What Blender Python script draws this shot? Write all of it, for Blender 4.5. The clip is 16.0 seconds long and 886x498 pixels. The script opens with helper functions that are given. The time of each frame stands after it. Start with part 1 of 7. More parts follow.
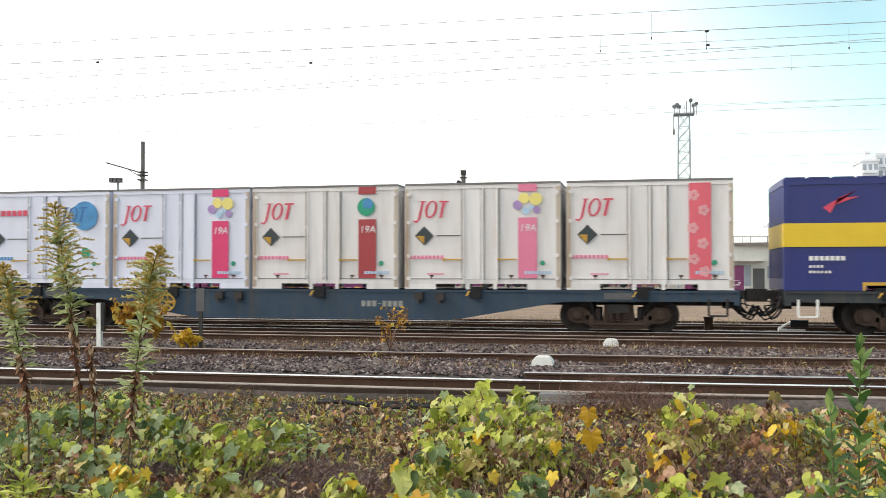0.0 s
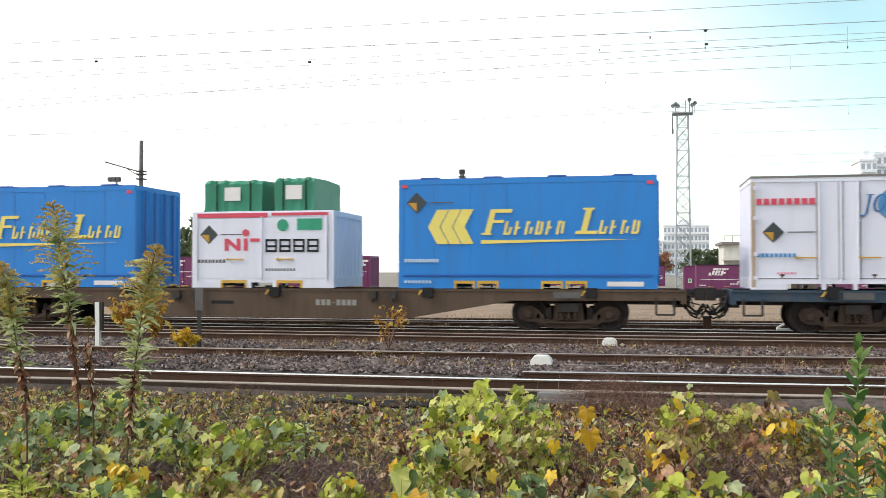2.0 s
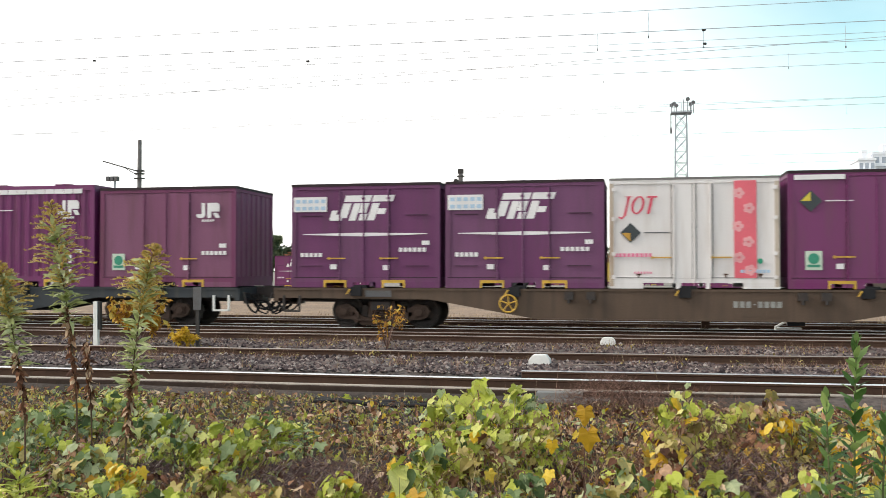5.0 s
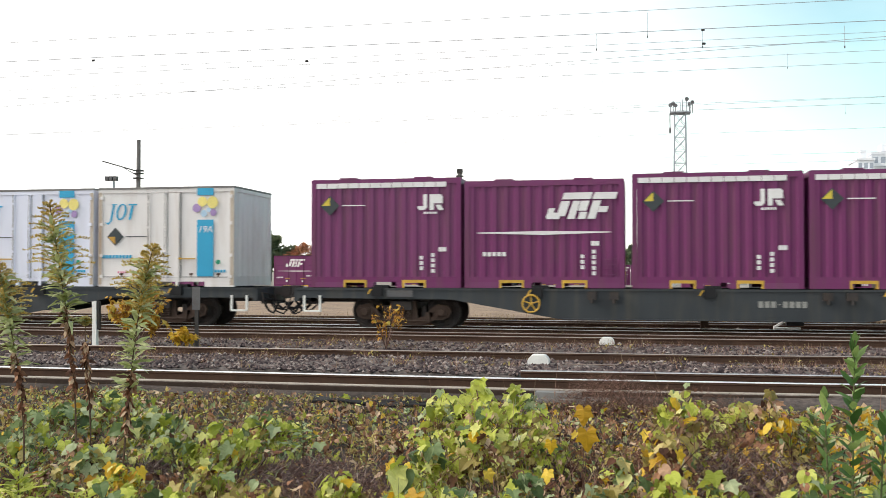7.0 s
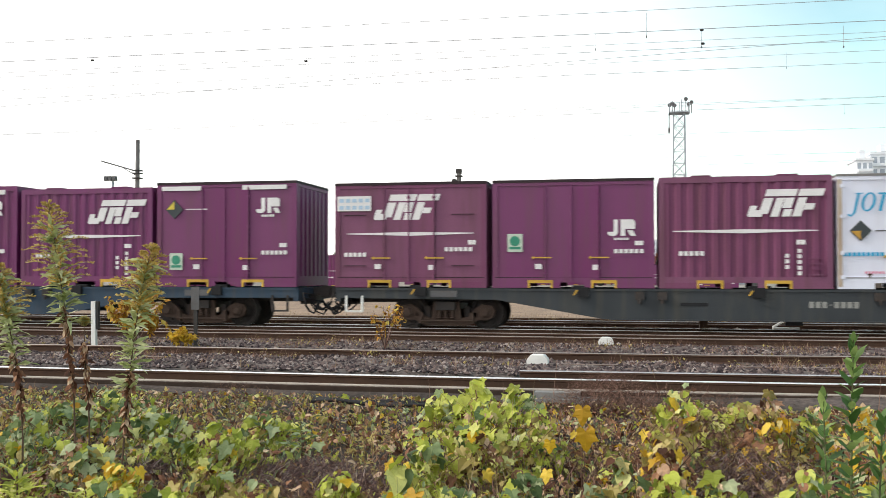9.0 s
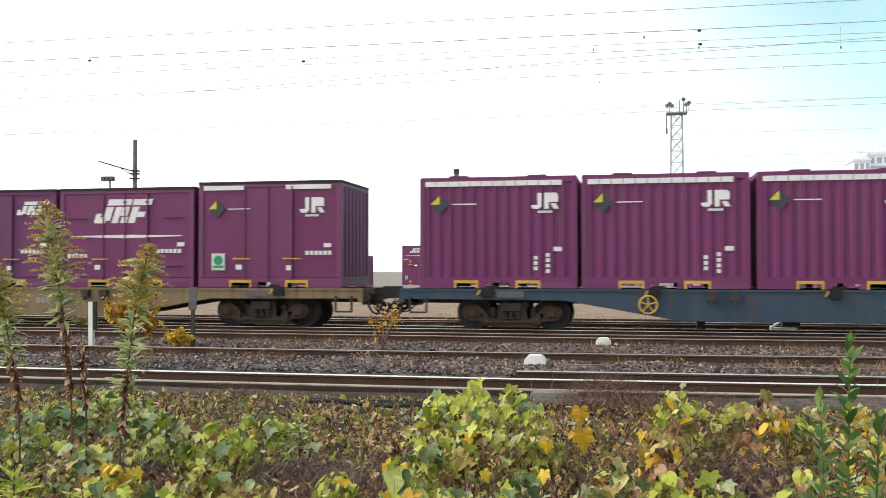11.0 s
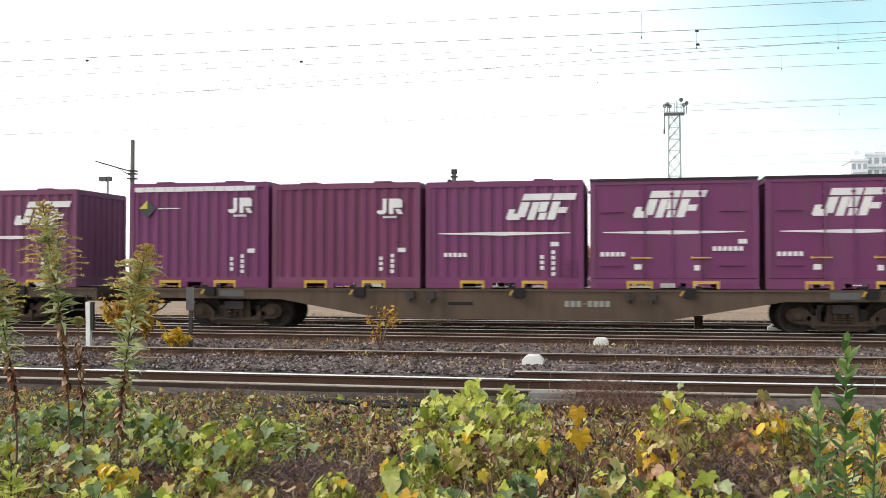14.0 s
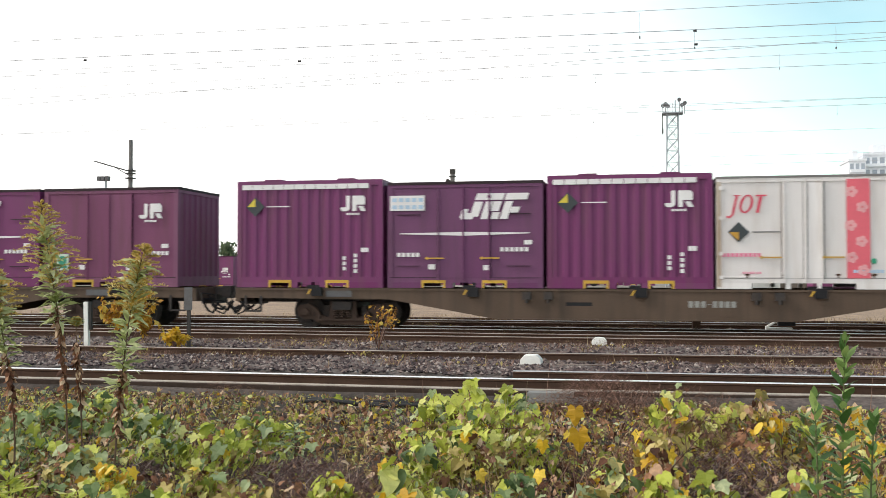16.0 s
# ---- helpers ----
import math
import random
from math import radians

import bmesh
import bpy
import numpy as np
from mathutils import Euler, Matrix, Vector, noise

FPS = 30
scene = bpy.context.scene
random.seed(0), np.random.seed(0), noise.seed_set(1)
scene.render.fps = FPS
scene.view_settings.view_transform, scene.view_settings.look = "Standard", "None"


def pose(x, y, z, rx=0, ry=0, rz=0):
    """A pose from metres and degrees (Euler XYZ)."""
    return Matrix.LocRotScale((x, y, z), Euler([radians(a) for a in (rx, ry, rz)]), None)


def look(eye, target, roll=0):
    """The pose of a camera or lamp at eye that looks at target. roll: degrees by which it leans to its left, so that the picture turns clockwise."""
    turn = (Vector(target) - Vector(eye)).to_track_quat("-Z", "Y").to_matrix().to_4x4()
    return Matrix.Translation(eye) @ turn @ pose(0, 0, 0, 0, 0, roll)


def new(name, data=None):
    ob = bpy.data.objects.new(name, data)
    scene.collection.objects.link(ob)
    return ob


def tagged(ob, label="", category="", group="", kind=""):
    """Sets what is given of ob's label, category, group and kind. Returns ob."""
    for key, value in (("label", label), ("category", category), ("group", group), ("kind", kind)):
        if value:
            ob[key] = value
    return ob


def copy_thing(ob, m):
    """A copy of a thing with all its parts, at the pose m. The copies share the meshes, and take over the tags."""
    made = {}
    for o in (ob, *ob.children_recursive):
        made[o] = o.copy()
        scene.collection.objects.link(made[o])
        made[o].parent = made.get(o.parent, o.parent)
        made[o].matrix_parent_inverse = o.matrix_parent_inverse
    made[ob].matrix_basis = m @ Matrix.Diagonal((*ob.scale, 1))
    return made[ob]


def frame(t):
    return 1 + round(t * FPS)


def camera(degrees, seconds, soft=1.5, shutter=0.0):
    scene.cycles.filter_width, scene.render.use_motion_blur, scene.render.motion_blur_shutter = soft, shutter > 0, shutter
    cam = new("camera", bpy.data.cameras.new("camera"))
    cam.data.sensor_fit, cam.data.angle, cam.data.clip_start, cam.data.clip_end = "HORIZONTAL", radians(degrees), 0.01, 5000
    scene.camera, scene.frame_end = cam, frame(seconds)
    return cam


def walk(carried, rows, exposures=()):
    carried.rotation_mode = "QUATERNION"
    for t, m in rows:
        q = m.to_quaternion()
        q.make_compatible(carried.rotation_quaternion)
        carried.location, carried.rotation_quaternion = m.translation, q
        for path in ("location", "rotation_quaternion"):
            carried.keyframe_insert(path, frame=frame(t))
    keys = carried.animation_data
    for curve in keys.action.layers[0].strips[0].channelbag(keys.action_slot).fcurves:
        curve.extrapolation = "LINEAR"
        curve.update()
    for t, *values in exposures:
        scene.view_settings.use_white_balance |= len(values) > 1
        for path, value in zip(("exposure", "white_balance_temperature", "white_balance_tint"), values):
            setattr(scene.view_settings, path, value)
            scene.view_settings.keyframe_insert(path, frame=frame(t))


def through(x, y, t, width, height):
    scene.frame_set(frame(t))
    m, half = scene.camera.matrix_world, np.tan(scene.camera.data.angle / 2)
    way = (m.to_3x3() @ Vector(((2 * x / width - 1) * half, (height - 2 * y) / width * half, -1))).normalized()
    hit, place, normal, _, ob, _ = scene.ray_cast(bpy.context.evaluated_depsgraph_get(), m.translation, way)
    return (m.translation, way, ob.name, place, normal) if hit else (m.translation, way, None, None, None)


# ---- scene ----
cam = camera(50.05, 16.0, soft=0.7, shutter=0.16)
PATH = [
    (0.0, pose(0.0000, 0, 1.40, 91.410, 0, 11.744)),
    (1.0, pose(0.0007, 0, 1.40, 91.376, 0, 11.710)),
    (2.0, pose(0.0014, 0, 1.40, 91.362, 0, 11.669)),
    (4.0, pose(0.0029, 0, 1.40, 91.335, 0, 11.608)),
    (7.0, pose(0.0050, 0, 1.40, 91.318, 0, 11.523)),
    (9.0, pose(0.0065, 0, 1.40, 91.315, 0, 11.471)),
    (11.5, pose(0.0083, 0, 1.40, 91.342, 0, 11.301)),
    (12.5, pose(0.0090, 0, 1.40, 91.349, 0, 11.260)),
    (14.0, pose(0.0101, 0, 1.40, 91.349, 0, 11.198)),
    (15.0, pose(0.0108, 0, 1.40, 91.349, 0, 11.157)),
    (16.0, pose(0.0115, 0, 1.40, 91.335, 0, 11.096)),
]
walk(cam, PATH, exposures=[(0.0, 0.10), (16.0, 0.10)])

# ---- light ----
world = bpy.data.worlds.new("sky")
scene.world = world
world.use_nodes = True
wt = world.node_tree
wn, wl = wt.nodes, wt.links
sky = wn.new("ShaderNodeTexSky")
sky.sky_type, sky.sun_disc = "NISHITA", False
sky.sun_elevation, sky.sun_rotation = radians(39), radians(-103)
sky.air_density, sky.dust_density, sky.ozone_density = 1.0, 0.6, 1.0
coord = wn.new("ShaderNodeTexCoord")
# thin bright cloud, thickest towards the veiled sun and thinning out away from it
toward = wn.new("ShaderNodeVectorMath")
toward.operation = "DOT_PRODUCT"
toward.inputs[1].default_value = Vector((-0.80, -0.25, -0.55)).normalized()
cover = wn.new("ShaderNodeMapRange")
cover.inputs[1].default_value, cover.inputs[2].default_value = -0.52, -0.24
cover.inputs[3].default_value, cover.inputs[4].default_value = 0.10, 1.0
cloud = wn.new("ShaderNodeTexNoise")
cloud.inputs["Scale"].default_value, cloud.inputs["Detail"].default_value = 2.2, 6
stretch = wn.new("ShaderNodeMapping")
stretch.inputs["Scale"].default_value = (1, 1, 4)
puff = wn.new("ShaderNodeMath")
puff.operation, puff.inputs[1].default_value = "MULTIPLY_ADD", 0.5
lift = wn.new("ShaderNodeMath")
lift.operation, lift.inputs[1].default_value, lift.use_clamp = "ADD", -0.25, True
gain = wn.new("ShaderNodeVectorMath")
gain.operation = "MULTIPLY"
gain.inputs[1].default_value = (0.20, 0.24, 0.185)
veil = wn.new("ShaderNodeMix")
veil.data_type = "RGBA"
veil.inputs["B"].default_value = (1.50, 1.48, 1.44, 1)
wl.new(coord.outputs["Generated"], toward.inputs[0])
wl.new(toward.outputs["Value"], cover.inputs[0])
wl.new(coord.outputs["Generated"], stretch.inputs["Vector"])
wl.new(stretch.outputs["Vector"], cloud.inputs["Vector"])
wl.new(cloud.outputs["Fac"], puff.inputs[0])
wl.new(cover.outputs[0], puff.inputs[2])
wl.new(puff.outputs[0], lift.inputs[0])
wl.new(sky.outputs["Color"], gain.inputs[0])
wl.new(gain.outputs["Vector"], veil.inputs["A"])
wl.new(lift.outputs[0], veil.inputs["Factor"])
wl.new(veil.outputs["Result"], wn["Background"].inputs["Color"])
wn["Background"].inputs["Strength"].default_value = 1.0
sun = new("sun", bpy.data.lights.new("sun", "SUN"))
sun.data.energy, sun.data.angle, sun.data.color = 2.3, radians(9), (1.0, 0.94, 0.84)
sun.matrix_basis = look((-70, -16, 58), (0, 0, 0))

# ---- materials ----
MATS = {}


def mat(name, color, rough=0.6, metal=0.0, var=0.18, scale=6.0, bump=0.15, grime=0.0, grime_color=(0.09, 0.055, 0.035),
        per_object=0.0, coat=0.0, streak=False):
    """A paint, metal, earth or fabric: base colour varied at two scales, with dirt and fine relief."""
    if name in MATS:
        return MATS[name]
    m = bpy.data.materials.new(name)
    m.use_nodes = True
    n, l = m.node_tree.nodes, m.node_tree.links
    b = n["Principled BSDF"]
    b.inputs["Metallic"].default_value = metal
    b.inputs["Specular IOR Level"].default_value = 0.5 if rough < 0.58 else 0.22
    b.inputs["Coat Weight"].default_value = coat
    tc = n.new("ShaderNodeTexCoord")
    mp = n.new("ShaderNodeMapping")
    if streak:
        mp.inputs["Scale"].default_value = (1, 1, 0.12)
    l.new(tc.outputs["Object"], mp.inputs["Vector"])
    big, fine = n.new("ShaderNodeTexNoise"), n.new("ShaderNodeTexNoise")
    big.inputs["Scale"].default_value, big.inputs["Detail"].default_value = scale * 0.35, 4
    fine.inputs["Scale"].default_value, fine.inputs["Detail"].default_value = scale * 5, 5
    l.new(mp.outputs["Vector"], big.inputs["Vector"])
    l.new(tc.outputs["Object"], fine.inputs["Vector"])
    both = n.new("ShaderNodeMath")
    both.operation = "ADD"
    l.new(big.outputs["Fac"], both.inputs[0])
    l.new(fine.outputs["Fac"], both.inputs[1])
    shade = n.new("ShaderNodeMapRange")
    shade.inputs[1].default_value, shade.inputs[2].default_value = 0.6, 1.4
    shade.inputs[3].default_value, shade.inputs[4].default_value = 1 - var, 1 + var
    l.new(both.outputs[0], shade.inputs[0])
    hsv = n.new("ShaderNodeHueSaturation")
    hsv.inputs["Color"].default_value = (*color, 1)
    if per_object:
        info = n.new("ShaderNodeObjectInfo")
        mul = n.new("ShaderNodeMapRange")
        mul.inputs[3].default_value, mul.inputs[4].default_value = 1 - per_object, 1 + per_object
        prod = n.new("ShaderNodeMath")
        prod.operation = "MULTIPLY"
        l.new(info.outputs["Random"], mul.inputs[0])
        l.new(mul.outputs[0], prod.inputs[0])
        l.new(shade.outputs[0], prod.inputs[1])
        l.new(prod.outputs[0], hsv.inputs["Value"])
        sat = n.new("ShaderNodeMapRange")
        sat.inputs[3].default_value, sat.inputs[4].default_value = 1 + per_object * 0.6, 1 - per_object * 1.4
        l.new(info.outputs["Random"], sat.inputs[0])
        l.new(sat.outputs[0], hsv.inputs["Saturation"])
    else:
        l.new(shade.outputs[0], hsv.inputs["Value"])
    out = hsv.outputs["Color"]
    if grime:
        dirt = n.new("ShaderNodeTexNoise")
        dirt.inputs["Scale"].default_value, dirt.inputs["Detail"].default_value = scale * 0.8, 8
        l.new(mp.outputs["Vector"], dirt.inputs["Vector"])
        r = n.new("ShaderNodeMapRange")
        r.inputs[1].default_value, r.inputs[2].default_value = 0.48, 0.78
        r.inputs[4].default_value = grime
        l.new(dirt.outputs["Fac"], r.inputs[0])
        mx = n.new("ShaderNodeMix")
        mx.data_type = "RGBA"
        mx.inputs["B"].default_value = (*grime_color, 1)
        l.new(r.outputs[0], mx.inputs["Factor"])
        l.new(out, mx.inputs["A"])
        out = mx.outputs["Result"]
    l.new(out, b.inputs["Base Color"])
    rr = n.new("ShaderNodeMapRange")
    rr.inputs[3].default_value, rr.inputs[4].default_value = max(0.03, rough - 0.1), min(1, rough + 0.12)
    l.new(fine.outputs["Fac"], rr.inputs[0])
    l.new(rr.outputs[0], b.inputs["Roughness"])
    if bump:
        bp = n.new("ShaderNodeBump")
        bp.inputs["Strength"].default_value, bp.inputs["Distance"].default_value = bump, 0.01
        l.new(fine.outputs["Fac"], bp.inputs["Height"])
        l.new(bp.outputs["Normal"], b.inputs["Normal"])
    MATS[name] = m
    return m


def leafy(name, stops, rough=0.5, through=0.35):
    """Leaves that differ one from the next along a range of colours, and let some light through."""
    if name in MATS:
        return MATS[name]
    m = bpy.data.materials.new(name)
    m.use_nodes = True
    n, l = m.node_tree.nodes, m.node_tree.links
    b = n["Principled BSDF"]
    geo = n.new("ShaderNodeNewGeometry")
    ramp = n.new("ShaderNodeValToRGB")
    e = ramp.color_ramp.elements
    while len(e) < len(stops):
        e.new(0.5)
    for el, (p, c) in zip(e, stops):
        el.position, el.color = p, (*c, 1)
    tc = n.new("ShaderNodeTexCoord")
    spot = n.new("ShaderNodeTexNoise")
    spot.inputs["Scale"].default_value, spot.inputs["Detail"].default_value = 35, 5
    l.new(tc.outputs["Object"], spot.inputs["Vector"])
    mr = n.new("ShaderNodeMapRange")
    mr.inputs[3].default_value, mr.inputs[4].default_value = 0.55, 1.45
    l.new(spot.outputs["Fac"], mr.inputs[0])
    mx = n.new("ShaderNodeHueSaturation")
    l.new(geo.outputs["Random Per Island"], ramp.inputs["Fac"])
    l.new(ramp.outputs["Color"], mx.inputs["Color"])
    l.new(mr.outputs[0], mx.inputs["Value"])
    l.new(mx.outputs["Color"], b.inputs["Base Color"])
    b.inputs["Roughness"].default_value = rough
    b.inputs["Specular IOR Level"].default_value = 0.28 if through > 0.2 else 0.1
    tr = n.new("ShaderNodeBsdfTranslucent")
    l.new(mx.outputs["Color"], tr.inputs["Color"])
    ms = n.new("ShaderNodeMixShader")
    ms.inputs["Fac"].default_value = through
    l.new(b.outputs[0], ms.inputs[1])
    l.new(tr.outputs[0], ms.inputs[2])
    l.new(ms.outputs[0], n["Material Output"].inputs["Surface"])
    MATS[name] = m
    return m


PURPLE = mat("container_purple", (0.150, 0.016, 0.103), 0.5, var=0.10, grime=0.35, per_object=0.07, streak=True)
FADED = mat("container_purple_faded", (0.188, 0.060, 0.124), 0.6, var=0.14, grime=0.5, grime_color=(0.10, 0.05, 0.05), per_object=0.10, streak=True)
VIOLET = mat("container_violet_faded", (0.150, 0.050, 0.125), 0.6, var=0.14, grime=0.45, grime_color=(0.09, 0.05, 0.07), per_object=0.08, streak=True)
ROOFDARK = mat("roof_edge_dark", (0.035, 0.022, 0.026), 0.7)
WHITE = mat("container_white", (0.72, 0.735, 0.85), 0.5, var=0.03, grime=0.16, grime_color=(0.42, 0.37, 0.32), streak=True, per_object=0.06)
CREAM = mat("container_cream", (0.735, 0.70, 0.69), 0.55, var=0.05, grime=0.26, grime_color=(0.32, 0.22, 0.14), streak=True, per_object=0.06)
MARK = mat("marking_white", (0.74, 0.72, 0.72), 0.6, var=0.1, bump=0.03)
FAINT = mat("marking_faded", (0.30, 0.30, 0.28), 0.7, var=0.3, bump=0.03)
BLUE = mat("container_blue", (0.008, 0.205, 0.62), 0.5, var=0.07, grime=0.15, streak=True)
BLUEDARK = mat("frame_blue", (0.010, 0.10, 0.42), 0.45, var=0.1)
NAVY = mat("container_navy", (0.012, 0.022, 0.155), 0.4, var=0.1, grime=0.1, streak=True)
YELLOW = mat("paint_yellow", (0.74, 0.50, 0.02), 0.5, var=0.1)
LEMON = mat("marking_lemon", (0.78, 0.66, 0.16), 0.55, var=0.08, bump=0.03)
AMBER = mat("edge_amber", (0.55, 0.33, 0.04), 0.55, var=0.2)
BLACK = mat("paint_black", (0.016, 0.016, 0.018), 0.6)
SLATE = mat("placard_dark", (0.030, 0.040, 0.045), 0.5)
OCHRE = mat("placard_ochre", (0.50, 0.27, 0.03), 0.5)
PLIME = mat("placard_lime", (0.66, 0.52, 0.05), 0.5)
RED = mat("marking_red", (0.62, 0.06, 0.11), 0.5, var=0.1, bump=0.03)
PINK = mat("stripe_pink", (0.68, 0.045, 0.16), 0.5, var=0.08, bump=0.03)
ROSE = mat("stripe_rose", (0.72, 0.20, 0.32), 0.5, var=0.08, bump=0.03)
CORAL = mat("stripe_coral", (0.70, 0.12, 0.16), 0.5, var=0.1, bump=0.03)
PETAL = mat("petal_pale", (0.76, 0.36, 0.38), 0.5, bump=0.03)
MAROON = mat("stripe_maroon", (0.36, 0.045, 0.05), 0.5, var=0.1, bump=0.03)
CYAN = mat("stripe_cyan", (0.02, 0.33, 0.56), 0.5, var=0.06, bump=0.03)
GREEN = mat("marking_green", (0.02, 0.30, 0.17), 0.5, bump=0.03)
GLOBE = mat("globe_blue", (0.06, 0.25, 0.50), 0.5, var=0.35, scale=9, bump=0.03)
MARKBLUE = mat("mark_blue", (0.03, 0.13, 0.33), 0.5, var=0.1, bump=0.03)
LILAC = mat("ball_lilac", (0.36, 0.24, 0.48), 0.5, bump=0.03)
PALEB = mat("ball_pale_blue", (0.40, 0.55, 0.70), 0.5, bump=0.03)
PALEY = mat("ball_yellow", (0.78, 0.66, 0.20), 0.5, bump=0.03)
TARP = mat("tarpaulin_green", (0.012, 0.20, 0.115), 0.4, var=0.2, bump=0.3)
TANKTOP = mat("tank_beige", (0.64, 0.54, 0.42), 0.5, var=0.12, grime=0.75, grime_color=(0.46, 0.27, 0.12), streak=True)
TANKLOW = mat("tank_green", (0.055, 0.135, 0.105), 0.5, var=0.15, grime=0.5, streak=True)
TANKGREEN = mat("cradle_green", (0.11, 0.20, 0.15), 0.6, var=0.2, grime=0.75, grime_color=(0.085, 0.055, 0.04))
MARKGREEN = mat("tank_mark", (0.035, 0.12, 0.085), 0.5, var=0.1, bump=0.03)
GUNMETAL = mat("bogie_black", (0.042, 0.037, 0.036), 0.6, var=0.35, grime=0.6, grime_color=(0.085, 0.058, 0.044))
BOGIEBROWN = mat("bogie_brown", (0.074, 0.048, 0.037), 0.7, var=0.3, grime=0.5, grime_color=(0.035, 0.026, 0.022))
GREYBOX = mat("fitting_grey", (0.12, 0.12, 0.125), 0.6, grime=0.4)
WBLUE = mat("wagon_blue_grey", (0.040, 0.066, 0.100), 0.6, var=0.12, grime=0.5, grime_color=(0.10, 0.085, 0.07), streak=True)
WGREEN = mat("wagon_green_grey", (0.046, 0.052, 0.058), 0.65, var=0.12, grime=0.5, grime_color=(0.10, 0.09, 0.07), streak=True)
WBROWN = mat("wagon_brown", (0.105, 0.072, 0.052), 0.7, var=0.18, grime=0.6, grime_color=(0.055, 0.04, 0.034), streak=True)
WTAN = mat("wagon_tan", (0.23, 0.165, 0.10), 0.7, var=0.15, grime=0.6, grime_color=(0.07, 0.05, 0.04), streak=True)
RUST = mat("rail_rust", (0.085, 0.047, 0.032), 0.75, var=0.25, grime=0.5, grime_color=(0.05, 0.034, 0.026))
RAILTOP = mat("rail_polished", (0.66, 0.65, 0.64), 0.36, metal=0.9, var=0.06, bump=0.02)
RAILDULL = mat("rail_dull", (0.25, 0.19, 0.155), 0.45, metal=0.6, var=0.2)
CONCRETE = mat("concrete", (0.22, 0.22, 0.215), 0.85, var=0.15, grime=0.4)
WHITEPAINT = mat("marker_white", (0.78, 0.77, 0.74), 0.6, var=0.06, grime=0.2, grime_color=(0.4, 0.36, 0.3))
TIMBER = mat("sleeper", (0.085, 0.065, 0.052), 0.9, var=0.3)
MASTGREY = mat("mast_grey", (0.34, 0.37, 0.40), 0.6, metal=0.3)
POLEDARK = mat("pole_dark", (0.055, 0.052, 0.05), 0.8)
POLEGREY = mat("pole_concrete", (0.17, 0.165, 0.165), 0.85, var=0.15, grime=0.3)
WIREGREY = mat("wire", (0.34, 0.35, 0.38), 0.6)

# ---- mesh tools ----


def box(bm, x0, x1, y0, y1, z0, z1):
    v = [bm.verts.new(p) for p in ((x0, y0, z0), (x1, y0, z0), (x1, y1, z0), (x0, y1, z0), (x0, y0, z1), (x1, y0, z1), (x1, y1, z1), (x0, y1, z1))]
    for f in ((0, 3, 2, 1), (4, 5, 6, 7), (0, 1, 5, 4), (1, 2, 6, 5), (2, 3, 7, 6), (3, 0, 4, 7)):
        bm.faces.new([v[i] for i in f])


def plate(bm, pts, y, depth):
    """A polygon of (x, z) points, counter-clockwise seen from -y, made solid from y to y + depth."""
    a = [bm.verts.new((x, y, z)) for x, z in pts]
    b = [bm.verts.new((x, y + depth, z)) for x, z in pts]
    bm.faces.new(a)
    bm.faces.new(b[::-1])
    for i in range(len(pts)):
        j = (i + 1) % len(pts)
        bm.faces.new((a[j], a[i], b[i], b[j]))


def tube(bm, p, q, r, sides=8, r2=None):
    p, q = Vector(p), Vector(q)
    t = (q - p).to_track_quat("Z", "Y").to_matrix()
    rings = []
    for c, rr in ((p, r), (q, r if r2 is None else r2)):
        rings.append([bm.verts.new(c + t @ Vector((rr * math.cos(2 * math.pi * i / sides), rr * math.sin(2 * math.pi * i / sides), 0))) for i in range(sides)])
    for i in range(sides):
        j = (i + 1) % sides
        bm.faces.new((rings[0][i], rings[0][j], rings[1][j], rings[1][i]))
    bm.faces.new(rings[0][::-1])
    bm.faces.new(rings[1])


def hose(bm, pts, radii, sides=6):
    """One unbroken round rod along points; radii: one for all or one for each."""
    pts = [Vector(p) for p in pts]
    if not isinstance(radii, (list, tuple)):
        radii = [radii] * len(pts)
    rings = []
    for k, p in enumerate(pts):
        d = pts[min(k + 1, len(pts) - 1)] - pts[max(k - 1, 0)]
        t = d.to_track_quat("Z", "Y").to_matrix()
        rings.append([bm.verts.new(p + t @ Vector((radii[k] * math.cos(2 * math.pi * i / sides), radii[k] * math.sin(2 * math.pi * i / sides), 0))) for i in range(sides)])
    for a, b in zip(rings, rings[1:]):
        for i in range(sides):
            j = (i + 1) % sides
            bm.faces.new((a[i], a[j], b[j], b[i]))
    bm.faces.new(rings[0][::-1])
    bm.faces.new(rings[-1])


def lathe(bm, profile, axis="y", sides=24, cx=0.0, cz=0.0):
    """Spins (along, radius) pairs about a line along y (or x) through (cx, cz)."""
    rings = []
    for a, r in profile:
        ring = []
        for i in range(sides):
            u, w = r * math.cos(2 * math.pi * i / sides), r * math.sin(2 * math.pi * i / sides)
            ring.append(bm.verts.new((cx + u, a, cz + w) if axis == "y" else (a, cx + u, cz + w)))
        rings.append(ring)
    for k in range(len(rings) - 1):
        for i in range(sides):
            j = (i + 1) % sides
            bm.faces.new((rings[k][i], rings[k][j], rings[k + 1][j], rings[k + 1][i]))
    bm.faces.new(rings[0][::-1])
    bm.faces.new(rings[-1])


def mesh_of(name, bm, material, smooth=False):
    bmesh.ops.recalc_face_normals(bm, faces=bm.faces)
    me = bpy.data.meshes.new(name)
    bm.to_mesh(me)
    bm.free()
    me.materials.append(material)
    if smooth:
        for p in me.polygons:
            p.use_smooth = True
    return me


def part(name, bm, material, parent, label="", smooth=False):
    ob = new(name, mesh_of(name, bm, material, smooth))
    ob.parent = parent
    if label:
        tagged(ob, label)
    return ob


